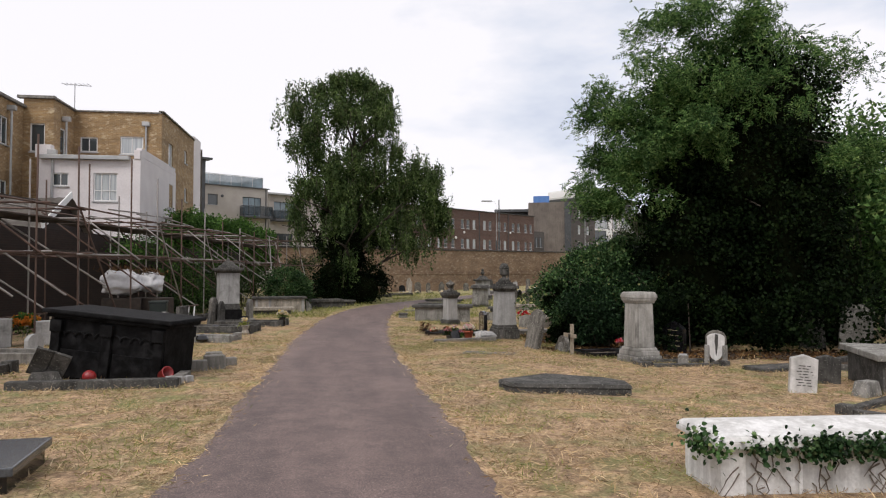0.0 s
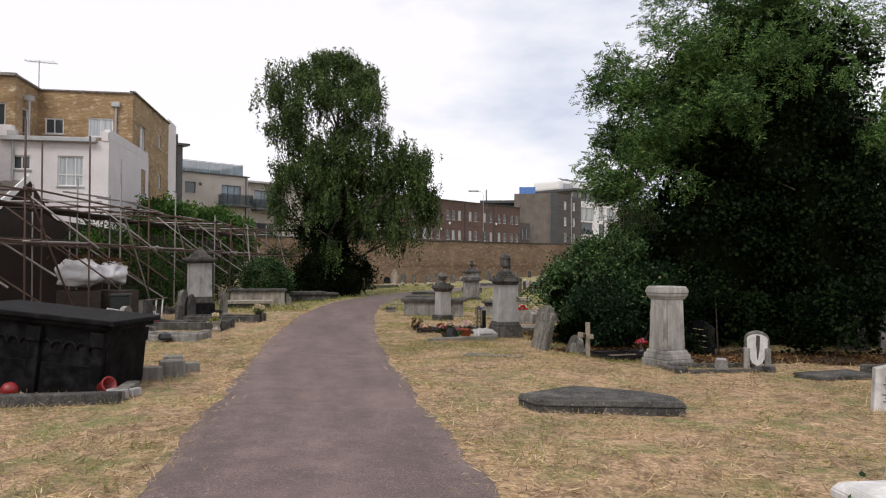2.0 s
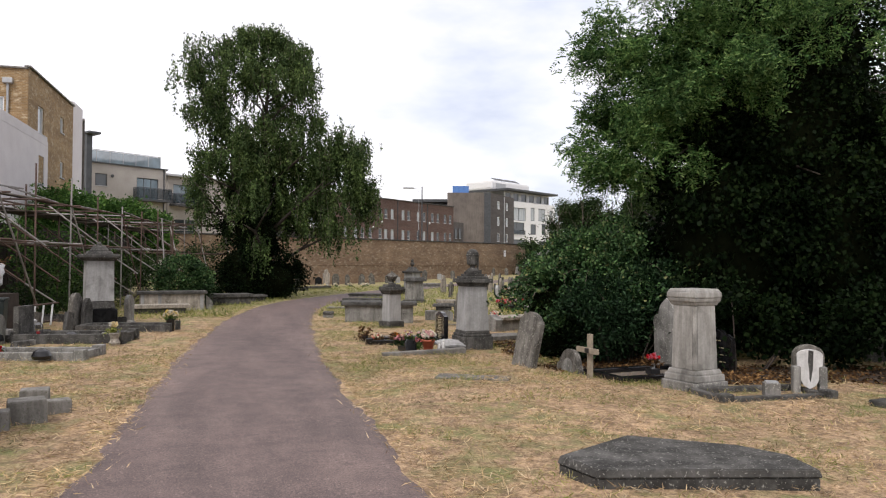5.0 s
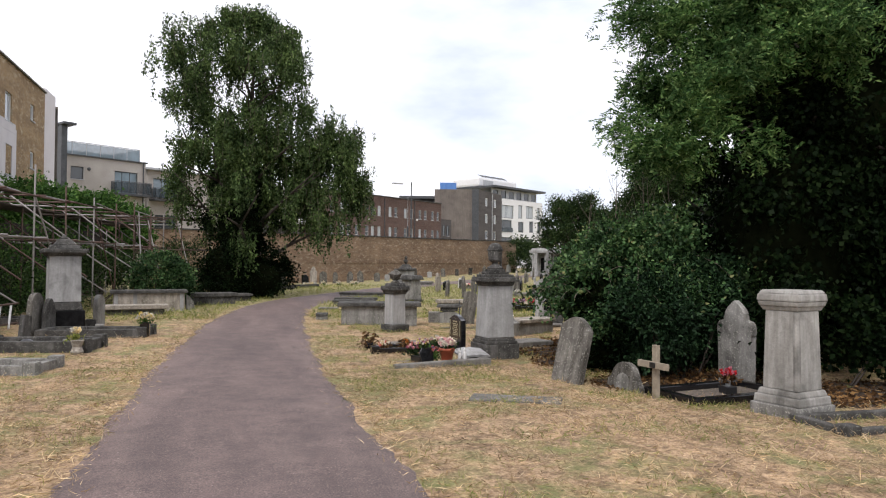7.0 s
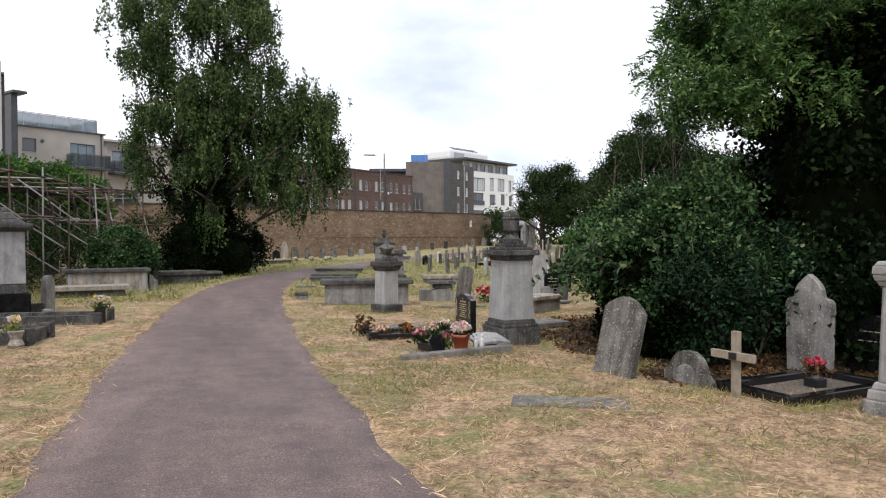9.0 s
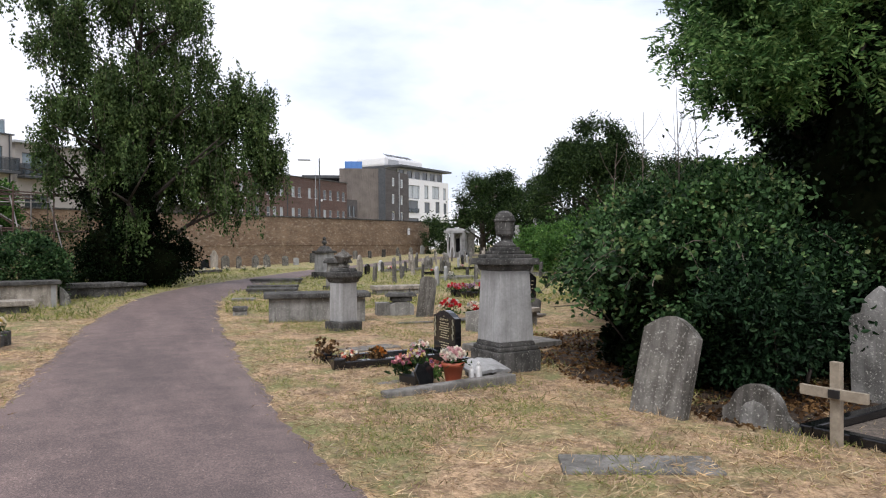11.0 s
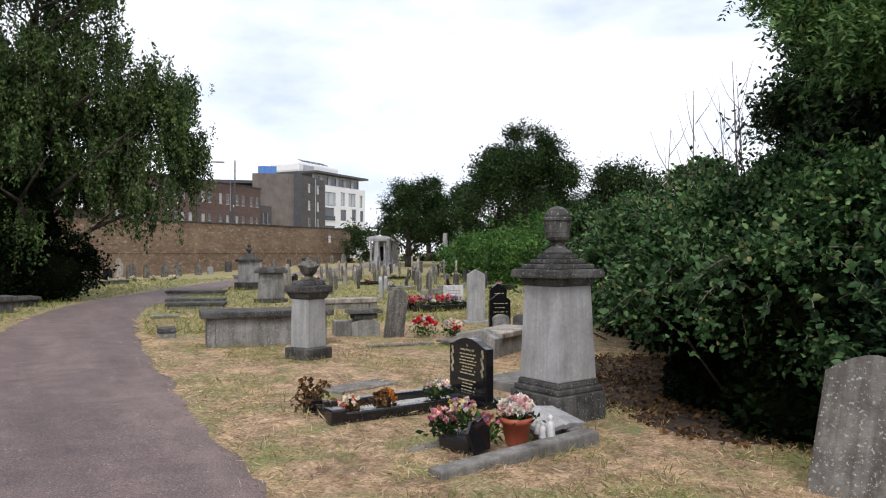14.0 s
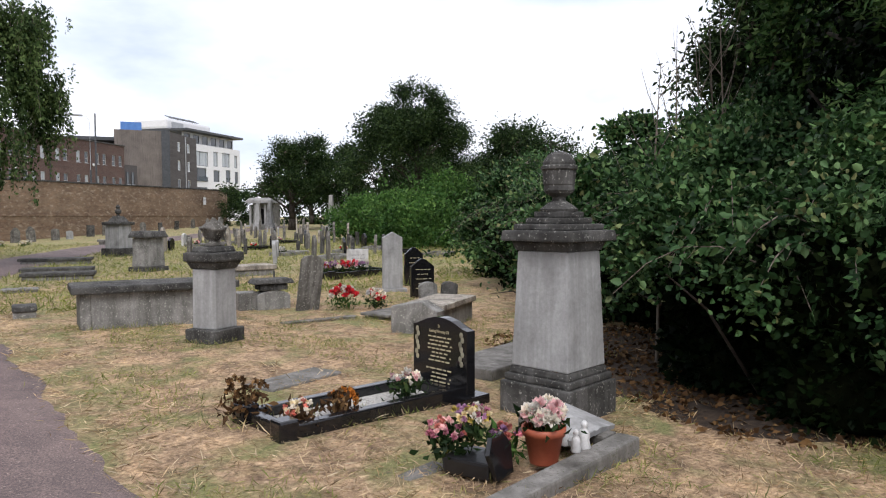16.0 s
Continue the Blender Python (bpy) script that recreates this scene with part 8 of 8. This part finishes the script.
def tufts(lobes, n_, seed):
    """Smaller humps on top of the main lobes, so that the outline stays broken."""
    rng = random.Random(seed)
    out = []
    for i in range(n_):
        q = lobes[i % len(lobes)]
        a, k = rng.uniform(0, 6.28), rng.uniform(0.3, 1.0)
        r = rng.uniform(0.22, 0.42)
        out.append((q[0] + q[3] * k * math.cos(a), q[1] + q[4] * k * math.sin(a), q[2] + q[5] * (1.2 - 0.6 * k * k), r, r, r * 1.1, 0.28))
    return out


def thicket(x, y, lobes, clumps, per, size, label, seed, sprays, overhang=None):
    t = bush("bramble_thicket", x, y, lobes, clumps, per, size, "bramble", label, seed, 0.11, 0.80, 0.72, 40, "", 0.42, 0.24, 34, overhang, True)
    g = t.location.z
    loc = [(a - x, b - y, c - g, d, e_, f) for a, b, c, d, e_, f, w_ in lobes if f > 0.5]
    # black lumps within and below the lobes, in place of shade
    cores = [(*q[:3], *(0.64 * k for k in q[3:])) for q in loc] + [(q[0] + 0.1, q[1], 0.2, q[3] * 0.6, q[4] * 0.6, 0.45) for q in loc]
    shade_core(t, "inner_growth", cores, "black mass added for the shade inside the thicket")
    # leaves close over the lumps, shade painted in by the near-black ivy colour
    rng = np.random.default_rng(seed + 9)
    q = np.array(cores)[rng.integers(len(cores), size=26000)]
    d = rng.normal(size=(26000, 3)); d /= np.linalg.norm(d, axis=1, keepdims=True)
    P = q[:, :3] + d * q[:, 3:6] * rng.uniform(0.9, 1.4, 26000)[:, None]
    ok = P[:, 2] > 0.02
    leaf_mesh("shaded_leaves", P[ok], (d + rng.normal(size=d.shape) * 0.7)[ok], rng.uniform(0.06, 0.13, ok.sum()), "ivy", t, "inner leaves with the shade painted in", 0.7, 0.12, seed)
    bramble_sprays(t, loc, sprays, seed + 1)
    return t


def brambles():
    front = [(6.8, 18.75, 0.95, 0.95, 0.95, 0.8, 2.2), (6.85, 20.1, 0.95, 0.75, 0.85, 0.75, 1.4), (7.8, 20.3, 1.1, 1.1, 1.1, 0.95, 2.2), (8.4, 18.9, 0.8, 0.9, 1.1, 0.75, 0.6), (9.2, 21.5, 1.0, 1.0, 1.3, 1.1, 1.6), (5.95, 18.7, 0.8, 0.65, 0.8, 0.6, 1.3), (6.45, 19.9, 0.75, 0.6, 0.7, 0.6, 1.0)]
    front += tufts(front, 24, 5)
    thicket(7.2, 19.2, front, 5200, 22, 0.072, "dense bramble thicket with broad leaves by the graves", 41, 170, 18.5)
    # south side of the thicket as its own shrub, leaves darkened for shade
    bush("dark_shrub", 6.8, 17.7, [(7.3, 18.1, 0.7, 0.85, 0.6, 0.8, 1.3), (6.3, 17.65, 0.55, 0.65, 0.55, 0.6, 1.0), (8.0, 17.9, 0.6, 0.7, 0.45, 0.7, 0.8), (6.75, 18.1, 0.7, 0.6, 0.45, 0.7, 0.8)], 1500, 20, 0.08, "evergreen", "pointed-leaved shrub behind headstones, canopy shade put into its colour", 47, 0.11, 0.8, 0.5, 24, "", 0.12, 0.2, 20, None, True)
    back = [(9.9, 22.9, 0.8, 1.3, 1.5, 1.1, 2), (11.1, 25.0, 0.75, 1.3, 1.5, 1.0, 2), (12.7, 27.4, 0.8, 1.4, 1.5, 1.1, 2), (14.3, 29.8, 0.8, 1.4, 1.6, 1.1, 2), (12.6, 22.7, 1.4, 1.4, 1.5, 1.5, 1.5), (14.2, 26, 1.3, 1.6, 1.7, 1.5, 1.5)]
    back += tufts(back, 20, 6)
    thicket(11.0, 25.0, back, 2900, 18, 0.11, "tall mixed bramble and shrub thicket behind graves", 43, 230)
    # undergrowth in the near-black ivy colour, which carries the shade below the ash
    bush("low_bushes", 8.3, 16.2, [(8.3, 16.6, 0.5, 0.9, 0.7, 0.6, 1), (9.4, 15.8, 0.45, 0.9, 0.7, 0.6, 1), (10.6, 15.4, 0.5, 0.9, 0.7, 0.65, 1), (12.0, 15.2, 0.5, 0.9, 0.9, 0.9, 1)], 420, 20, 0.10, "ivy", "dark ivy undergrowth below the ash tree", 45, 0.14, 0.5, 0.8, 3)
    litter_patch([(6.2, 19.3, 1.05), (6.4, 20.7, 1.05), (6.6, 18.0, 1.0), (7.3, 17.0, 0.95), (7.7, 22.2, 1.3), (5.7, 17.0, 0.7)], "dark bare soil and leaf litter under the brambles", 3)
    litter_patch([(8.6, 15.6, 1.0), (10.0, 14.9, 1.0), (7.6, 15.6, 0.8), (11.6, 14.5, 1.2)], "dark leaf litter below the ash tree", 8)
    for i, (x, y, h) in enumerate(((6.9, 20.9, 3.3), (7.7, 21.1, 3.9), (8.2, 20.8, 4.3), (8.7, 21.4, 4.0), (9.3, 21.6, 4.4))):
        s = thing("bare_sapling", x, y, 40 * i, "thin bare sapling rising out of the brambles", "tree", "saplings")
        rng = random.Random(60 + i)
        bm = bent([(0, 0, 0), (0.05, 0, h * 0.4), (0.02, 0.06, h * 0.7), (0.1, 0.05, h)], [0.022, 0.017, 0.010, 0.003], 6)
        part("stem", bm, "twig", s); bm = bmesh.new()
        for j in range(9):
            z = h * (0.40 + 0.06 * j); a = j * 2.2 + rng.uniform(-0.3, 0.3); L = h * 0.16 * (1.2 - 0.08 * j)
            bent([(0.03, 0.03, z), (0.03 + math.cos(a) * L * 0.5, 0.03 + math.sin(a) * L * 0.5, z + L * 0.7), (0.03 + math.cos(a) * L * 0.85, 0.03 + math.sin(a) * L * 0.85, z + L * 1.5)], [0.006, 0.004, 0.0015], 5, bm)
        part("twig_growth", bm, "twig", s)["kind"] = "stuff"
        r2 = np.random.default_rng(70 + i)
        P = r2.normal(size=(70, 3)) * np.array([0.3, 0.3, h * 0.16]) + np.array([0, 0, h * 0.45])
        leaf_mesh("leaves", P, r2.normal(size=(70, 3)) - np.array([0, 0, 0.4]), r2.uniform(0.06, 0.12, 70), "dark_leaf", s, "", 0.55, 0.1, 5)


def other_green():
    tree("slender_tree", 13.8, 22.7, 6.6, 0.9, [(13.8, 22.7, 4.0, 1.0, 1.0, 2.0, 2), (14.2, 23.0, 5.4, 0.7, 0.7, 1.1, 1), (13.2, 22.9, 2.8, 0.7, 0.7, 0.8, 1)], 300, 34, 0.16, "dark_leaf", "slender dark-leaved tree above the brambles", 51, 0.09, 0.22, 12, 0.4, 0.3)
    tree("slender_tree", 15.8, 24.0, 7.2, 1.3, [(15.8, 24.0, 4.6, 1.4, 1.4, 2.3, 2), (16.4, 24.4, 3.4, 1.5, 1.5, 1.5, 1)], 380, 34, 0.16, "dark_leaf", "slender dark-leaved tree behind the brambles", 52, 0.1, 0.25, 12, 0.4, 0.3)
    tree("leafy_tree", 14.8, 20.4, 7.4, 1.6, [(14.8, 20.4, 4.4, 2.0, 2.2, 2.6, 2), (13.6, 21.2, 5.2, 1.5, 1.5, 1.6, 1)], 520, 36, 0.18, "ash", "green leafy tree beyond the ash", 53, 0.13, 0.26, 12, 0.5, 0.3)
    tree("leafy_tree", 18.2, 20.8, 6.5, 3.0, [(18.2, 20.8, 3.4, 3.0, 3.0, 2.8, 3), (16.0, 17.6, 2.0, 1.8, 1.8, 1.9, 1.4), (21.0, 17, 2.6, 2.6, 2.6, 2.6, 1.6)], 800, 34, 0.2, "ash", "spreading green tree at the edge of the graves", 54, 0.2, 0.3, 12, 0.55, 0.3)
    tree("round_tree", 38.8, 64.2, 12.6, 4.5, [(38.8, 64.2, 6.8, 3.8, 3.8, 3.8, 3), (38.4, 64, 10.0, 2.2, 2.2, 1.9, 1.6), (40.4, 63.4, 8.4, 2.0, 2.0, 1.9, 1.4), (36.9, 64.6, 8.6, 1.7, 1.7, 1.7, 1.2), (42.0, 63, 5.6, 2.6, 2.6, 2.4, 1.4), (35.2, 65, 5.2, 2.1, 2.1, 2.4, 1.2), (39.6, 62.5, 4.2, 3.0, 2.4, 2.2, 1.0)], 1300, 48, 0.24, "dark_leaf", "large round dark green tree beyond the graves", 55, 0.4, 0.4, 16, 0.7, 0.2)
    tree("round_tree", 50, 84, 12, 4, [(50, 84, 8, 4.5, 4.5, 4.5, 1)], 420, 36, 0.4, "dark_leaf", "distant round tree behind the others", 56, 0.4, 0.5, 12, 0.7, 0.2)
    tree("leafy_tree", 32.6, 74.7, 8.4, 3.6, [(33.2, 74.7, 5.1, 2.8, 3.0, 2.0, 3), (32.2, 75.2, 6.4, 1.6, 1.6, 1.3, 1.2), (34.6, 74.2, 6.7, 1.6, 1.6, 1.4, 1.2), (35.8, 73.4, 4.8, 2.2, 2.2, 2.4, 1.5), (38.0, 72.0, 4.4, 2.4, 2.4, 2.6, 1.2)], 1000, 46, 0.22, "dark_leaf", "dark spreading tree before the mausoleum", 57, 0.3, 0.36, 14, 0.6, 0.3)
    tree("leafy_tree", 29.5, 43.0, 7.0, 2.6, [(29.5, 43, 3.8, 2.1, 2.1, 2.1, 2), (29.2, 43, 5.6, 1.2, 1.2, 0.9, 1), (31.5, 41, 2.8, 2.4, 2.4, 1.9, 1.4)], 560, 40, 0.19, "dark_leaf", "small leafy tree behind the bushes", 58, 0.18, 0.34, 12, 0.6, 0.3)
    tree("leafy_tree", 22.0, 35.0, 4.4, 2.6, [(22, 35, 1.7, 2.5, 2.6, 1.8, 2), (18.6, 32.6, 1.3, 2.0, 2.2, 1.5, 1.6), (25.5, 38, 1.8, 2.5, 2.6, 1.9, 1.6)], 700, 30, 0.17, "bramble", "leafy shrubs grown into small trees", 59, 0.1, 0.26, 10, 0.65, 0.2)
    bush("green_bushes", 25.0, 50.0, [(23.0, 44.2, 0.9, 1.8, 2.0, 1.4, 1), (25.0, 48.0, 1.3, 2.2, 2.2, 1.6, 1.5), (26.6, 52.4, 1.3, 2.0, 2.3, 1.5, 1.2), (27.6, 56.4, 1.0, 1.6, 2.0, 1.3, 0.8), (28, 48, 1.6, 2.4, 2.6, 1.9, 1)], 1300, 28, 0.20, "lime_leaf", "bright green bushes along the far graves", 61, 0.2, 0.75, 0.6, 14, "", 0.02, 0.17, 5)
    tree("far_tree", 45, 92, 9, 4, [(41, 96, 3.6, 4, 4, 3.6, 1), (46, 93, 4.2, 4.5, 4, 4.2, 1), (52, 89, 4.6, 4.5, 4, 4.6, 1), (58, 84, 4.4, 4.5, 4, 4.4, 1), (64, 79, 4, 4.5, 4, 4.2, 1)], 900, 30, 0.5, "dark_leaf", "dense dark trees closing the far end", 71, 0.3, 0.5, 12, 0.6, 0.2)
    tree("far_tree", 50, 66, 9, 4, [(47, 69, 3.2, 3.6, 3.6, 3.4, 1), (52, 64, 3.6, 4, 4, 3.8, 1), (57, 58, 3.6, 4, 4, 3.8, 1), (60, 51, 3.8, 4, 4, 4, 1)], 700, 30, 0.45, "dark_leaf", "dense dark trees beyond the bushes", 72, 0.3, 0.5, 12, 0.6, 0.2)
    t = bush("cypress", 32.2, 87.2, [(32.2, 87.2, 2.4, 0.55, 0.55, 2.3, 2), (32.2, 87.2, 1.0, 0.7, 0.7, 1.2, 1)], 190, 22, 0.17, "dark_leaf", "narrow dark cypress at the end of the wall", 62, 0.14, 0.4, 0.3)
    bush("dark_bush", 34.0, 87.0, [(34.4, 86.6, 1.6, 1.5, 1.5, 1.9, 1), (36.2, 88, 2.0, 1.8, 1.8, 2.4, 1)], 240, 24, 0.22, "dark_leaf", "dark bush at the end of the wall", 63, 0.2, 0.6, 0.5)
    bush("clipped_bush", -2.75, 36.4, [(-2.75, 36.4, 0.85, 0.85, 0.7, 0.85, 1), (-2.2, 36.5, 0.7, 0.6, 0.6, 0.7, 0.6)], 520, 30, 0.10, "bramble", "rounded glossy evergreen bush behind a tomb", 64, 0.09, 0.8, 0.6, 14, "", 0.02, 0.1, 2)
    bush("yard_shrub", -8.0, 50.0, [(-9.5, 46.4, 3.7, 1.3, 1.6, 1.4, 1.6), (-8.4, 48.4, 3.45, 1.4, 1.7, 1.4, 1.7), (-7.2, 50.6, 3.4, 1.4, 1.7, 1.4, 1.5), (-6.1, 52.6, 3.1, 1.2, 1.5, 1.3, 1.2), (-8.0, 50.0, 1.8, 2.2, 2.6, 1.6, 1)], 2100, 30, 0.19, "lime_leaf", "bright green shrubs in the yard behind scaffolding", 65, 0.2, 0.7, 0.6, 14, "", 0.02, 0.14, 3)
    bush("climber", -8.2, 34.0, [(-8.6, 31.0, 2.6, 0.7, 1.6, 0.5, 1), (-8.0, 34.5, 2.7, 0.8, 2.0, 0.5, 1.2), (-7.2, 37.5, 1.6, 0.8, 1.6, 1.2, 1), (-7.0, 33.6, 1.0, 0.8, 1.6, 1.0, 1), (-6.4, 40, 1.3, 0.9, 2.0, 1.2, 1)], 420, 22, 0.12, "lime_leaf", "straggling climber over the scaffolding", 66, 0.22, 0.4, 0.5)
    bush("yard_bushes", -6.4, 31.5, [(-6.6, 31.5, 0.7, 0.8, 1.2, 0.9, 1), (-6.0, 35.6, 0.8, 0.9, 1.3, 1.0, 1), (-5.0, 39.5, 0.8, 1.0, 1.3, 1.0, 1), (-5.2, 43.6, 1.3, 1.3, 1.2, 1.4, 1.2), (-3.2, 46.0, 1.2, 1.4, 1.2, 1.3, 1.2), (-1.6, 48.2, 1.2, 1.4, 1.2, 1.3, 1.2)], 760, 22, 0.11, "dark_leaf", "dark bushes among the scaffolding feet", 67, 0.16, 0.45, 0.5)


birch()
ash_tree()
brambles()
other_green()


def blade_field(name, n_, area, mat, label, seed, length, lift, density=None, width=0.05, clear=0.0):
    """Loose cut straw or blades over an area (x0, x1, y0, y1), thicker towards the near end, none on the path."""
    rng = np.random.default_rng(seed)
    x = rng.uniform(area[0], area[1], n_)
    y = area[2] + (area[3] - area[2]) * rng.random(n_) ** 1.35
    mid = np.interp(y, [p[1] for p in PATH_MID], [p[0] for p in PATH_MID])
    edge = 1.34 + (0.15 if density == "verge" else 0.09) * rng.normal(size=n_) + clear
    k = (np.abs(x - mid) > edge)
    if density == "patch":
        f = np.array([noise.noise((a * 0.75, b * 0.75, 3.0)) + 0.5 * noise.noise((a * 2.1, b * 2.1, 7.0)) for a, b in zip(x, y)])
        k &= f > 0.16
    if density == "tuft":
        f = np.array([noise.noise((a * 2.6, b * 2.6, 1.0)) + 0.6 * noise.noise((a * 0.8, b * 0.8, 5.0)) for a, b in zip(x, y)])
        k &= f + 0.35 * rng.normal(size=n_) > -0.12
    if density == "drift":
        f = np.array([1 - abs(noise.noise((a * 0.9 + 0.5 * noise.noise((a, b, 2.0)), b * 0.6, 11.0))) * 1.6 + 0.35 * noise.noise((a * 3.1, b * 3.1, 4.0)) for a, b in zip(x, y)])
        k &= f + 0.12 * rng.normal(size=n_) > 0.93
    if density == "verge":
        k &= np.abs(x - mid) < 1.34 + np.abs(rng.normal(size=n_)) * 0.22
    for a, b, r in LITTER:
        k &= (np.hypot(x - a, y - b) > r * rng.uniform(0.7, 1.15, n_)) | (rng.random(n_) < 0.06)
    x, y = x[k], y[k]
    z = np.array([G(a, b) for a, b in zip(x, y)])
    P = np.stack([x, y, z + rng.uniform(0, 0.018, len(x))], 1)
    D = rng.normal(size=(len(x), 3)); D[:, 2] = np.abs(D[:, 2]) * lift + 0.05
    ob = leaf_mesh(name, P, D, rng.uniform(length * 0.5, length * 1.4, len(x)), mat, None, "", width, 0.06, seed)
    tagged(ob, label, "grass", "", "stuff")


blade_field("cut_straw", 230000, (-7.5, 9.0, 2.5, 21.0), "straw", "loose cut straw lying over the dry grass", 201, 0.065, 0.5, "tuft", 0.09)
blade_field("cut_straw", 130000, (-8.0, 12.0, 15.0, 34.0), "straw", "loose cut straw lying over the dry grass", 202, 0.062, 0.5, "tuft", 0.09)
blade_field("grass_tufts", 130000, (-7.5, 10.0, 2.5, 28.0), "green_blade", "green tufts growing through the dry grass", 203, 0.07, 1.1, "patch", 0.08)
blade_field("grass_tufts", 60000, (1.0, 12.0, 15.0, 34.0), "green_blade", "green grass growing between the graves", 206, 0.09, 1.0, "patch", 0.06)
blade_field("verge_straw", 120000, (-2.4, 2.6, 2.5, 36.0), "hay", "dry straw fringe along the path edge", 204, 0.10, 0.2, "verge", 0.06)
blade_field("field_grass", 60000, (-6.0, 26.0, 30.0, 62.0), "green_blade", "rough green grass among the far graves", 205, 0.16, 1.2, None, 0.1, 0.15)
blade_field("hay_drift", 190000, (-8.0, 10.0, 2.5, 27.0), "hay", "drifts of mown hay left lying on the grass", 207, 0.115, 0.28, "drift", 0.055)
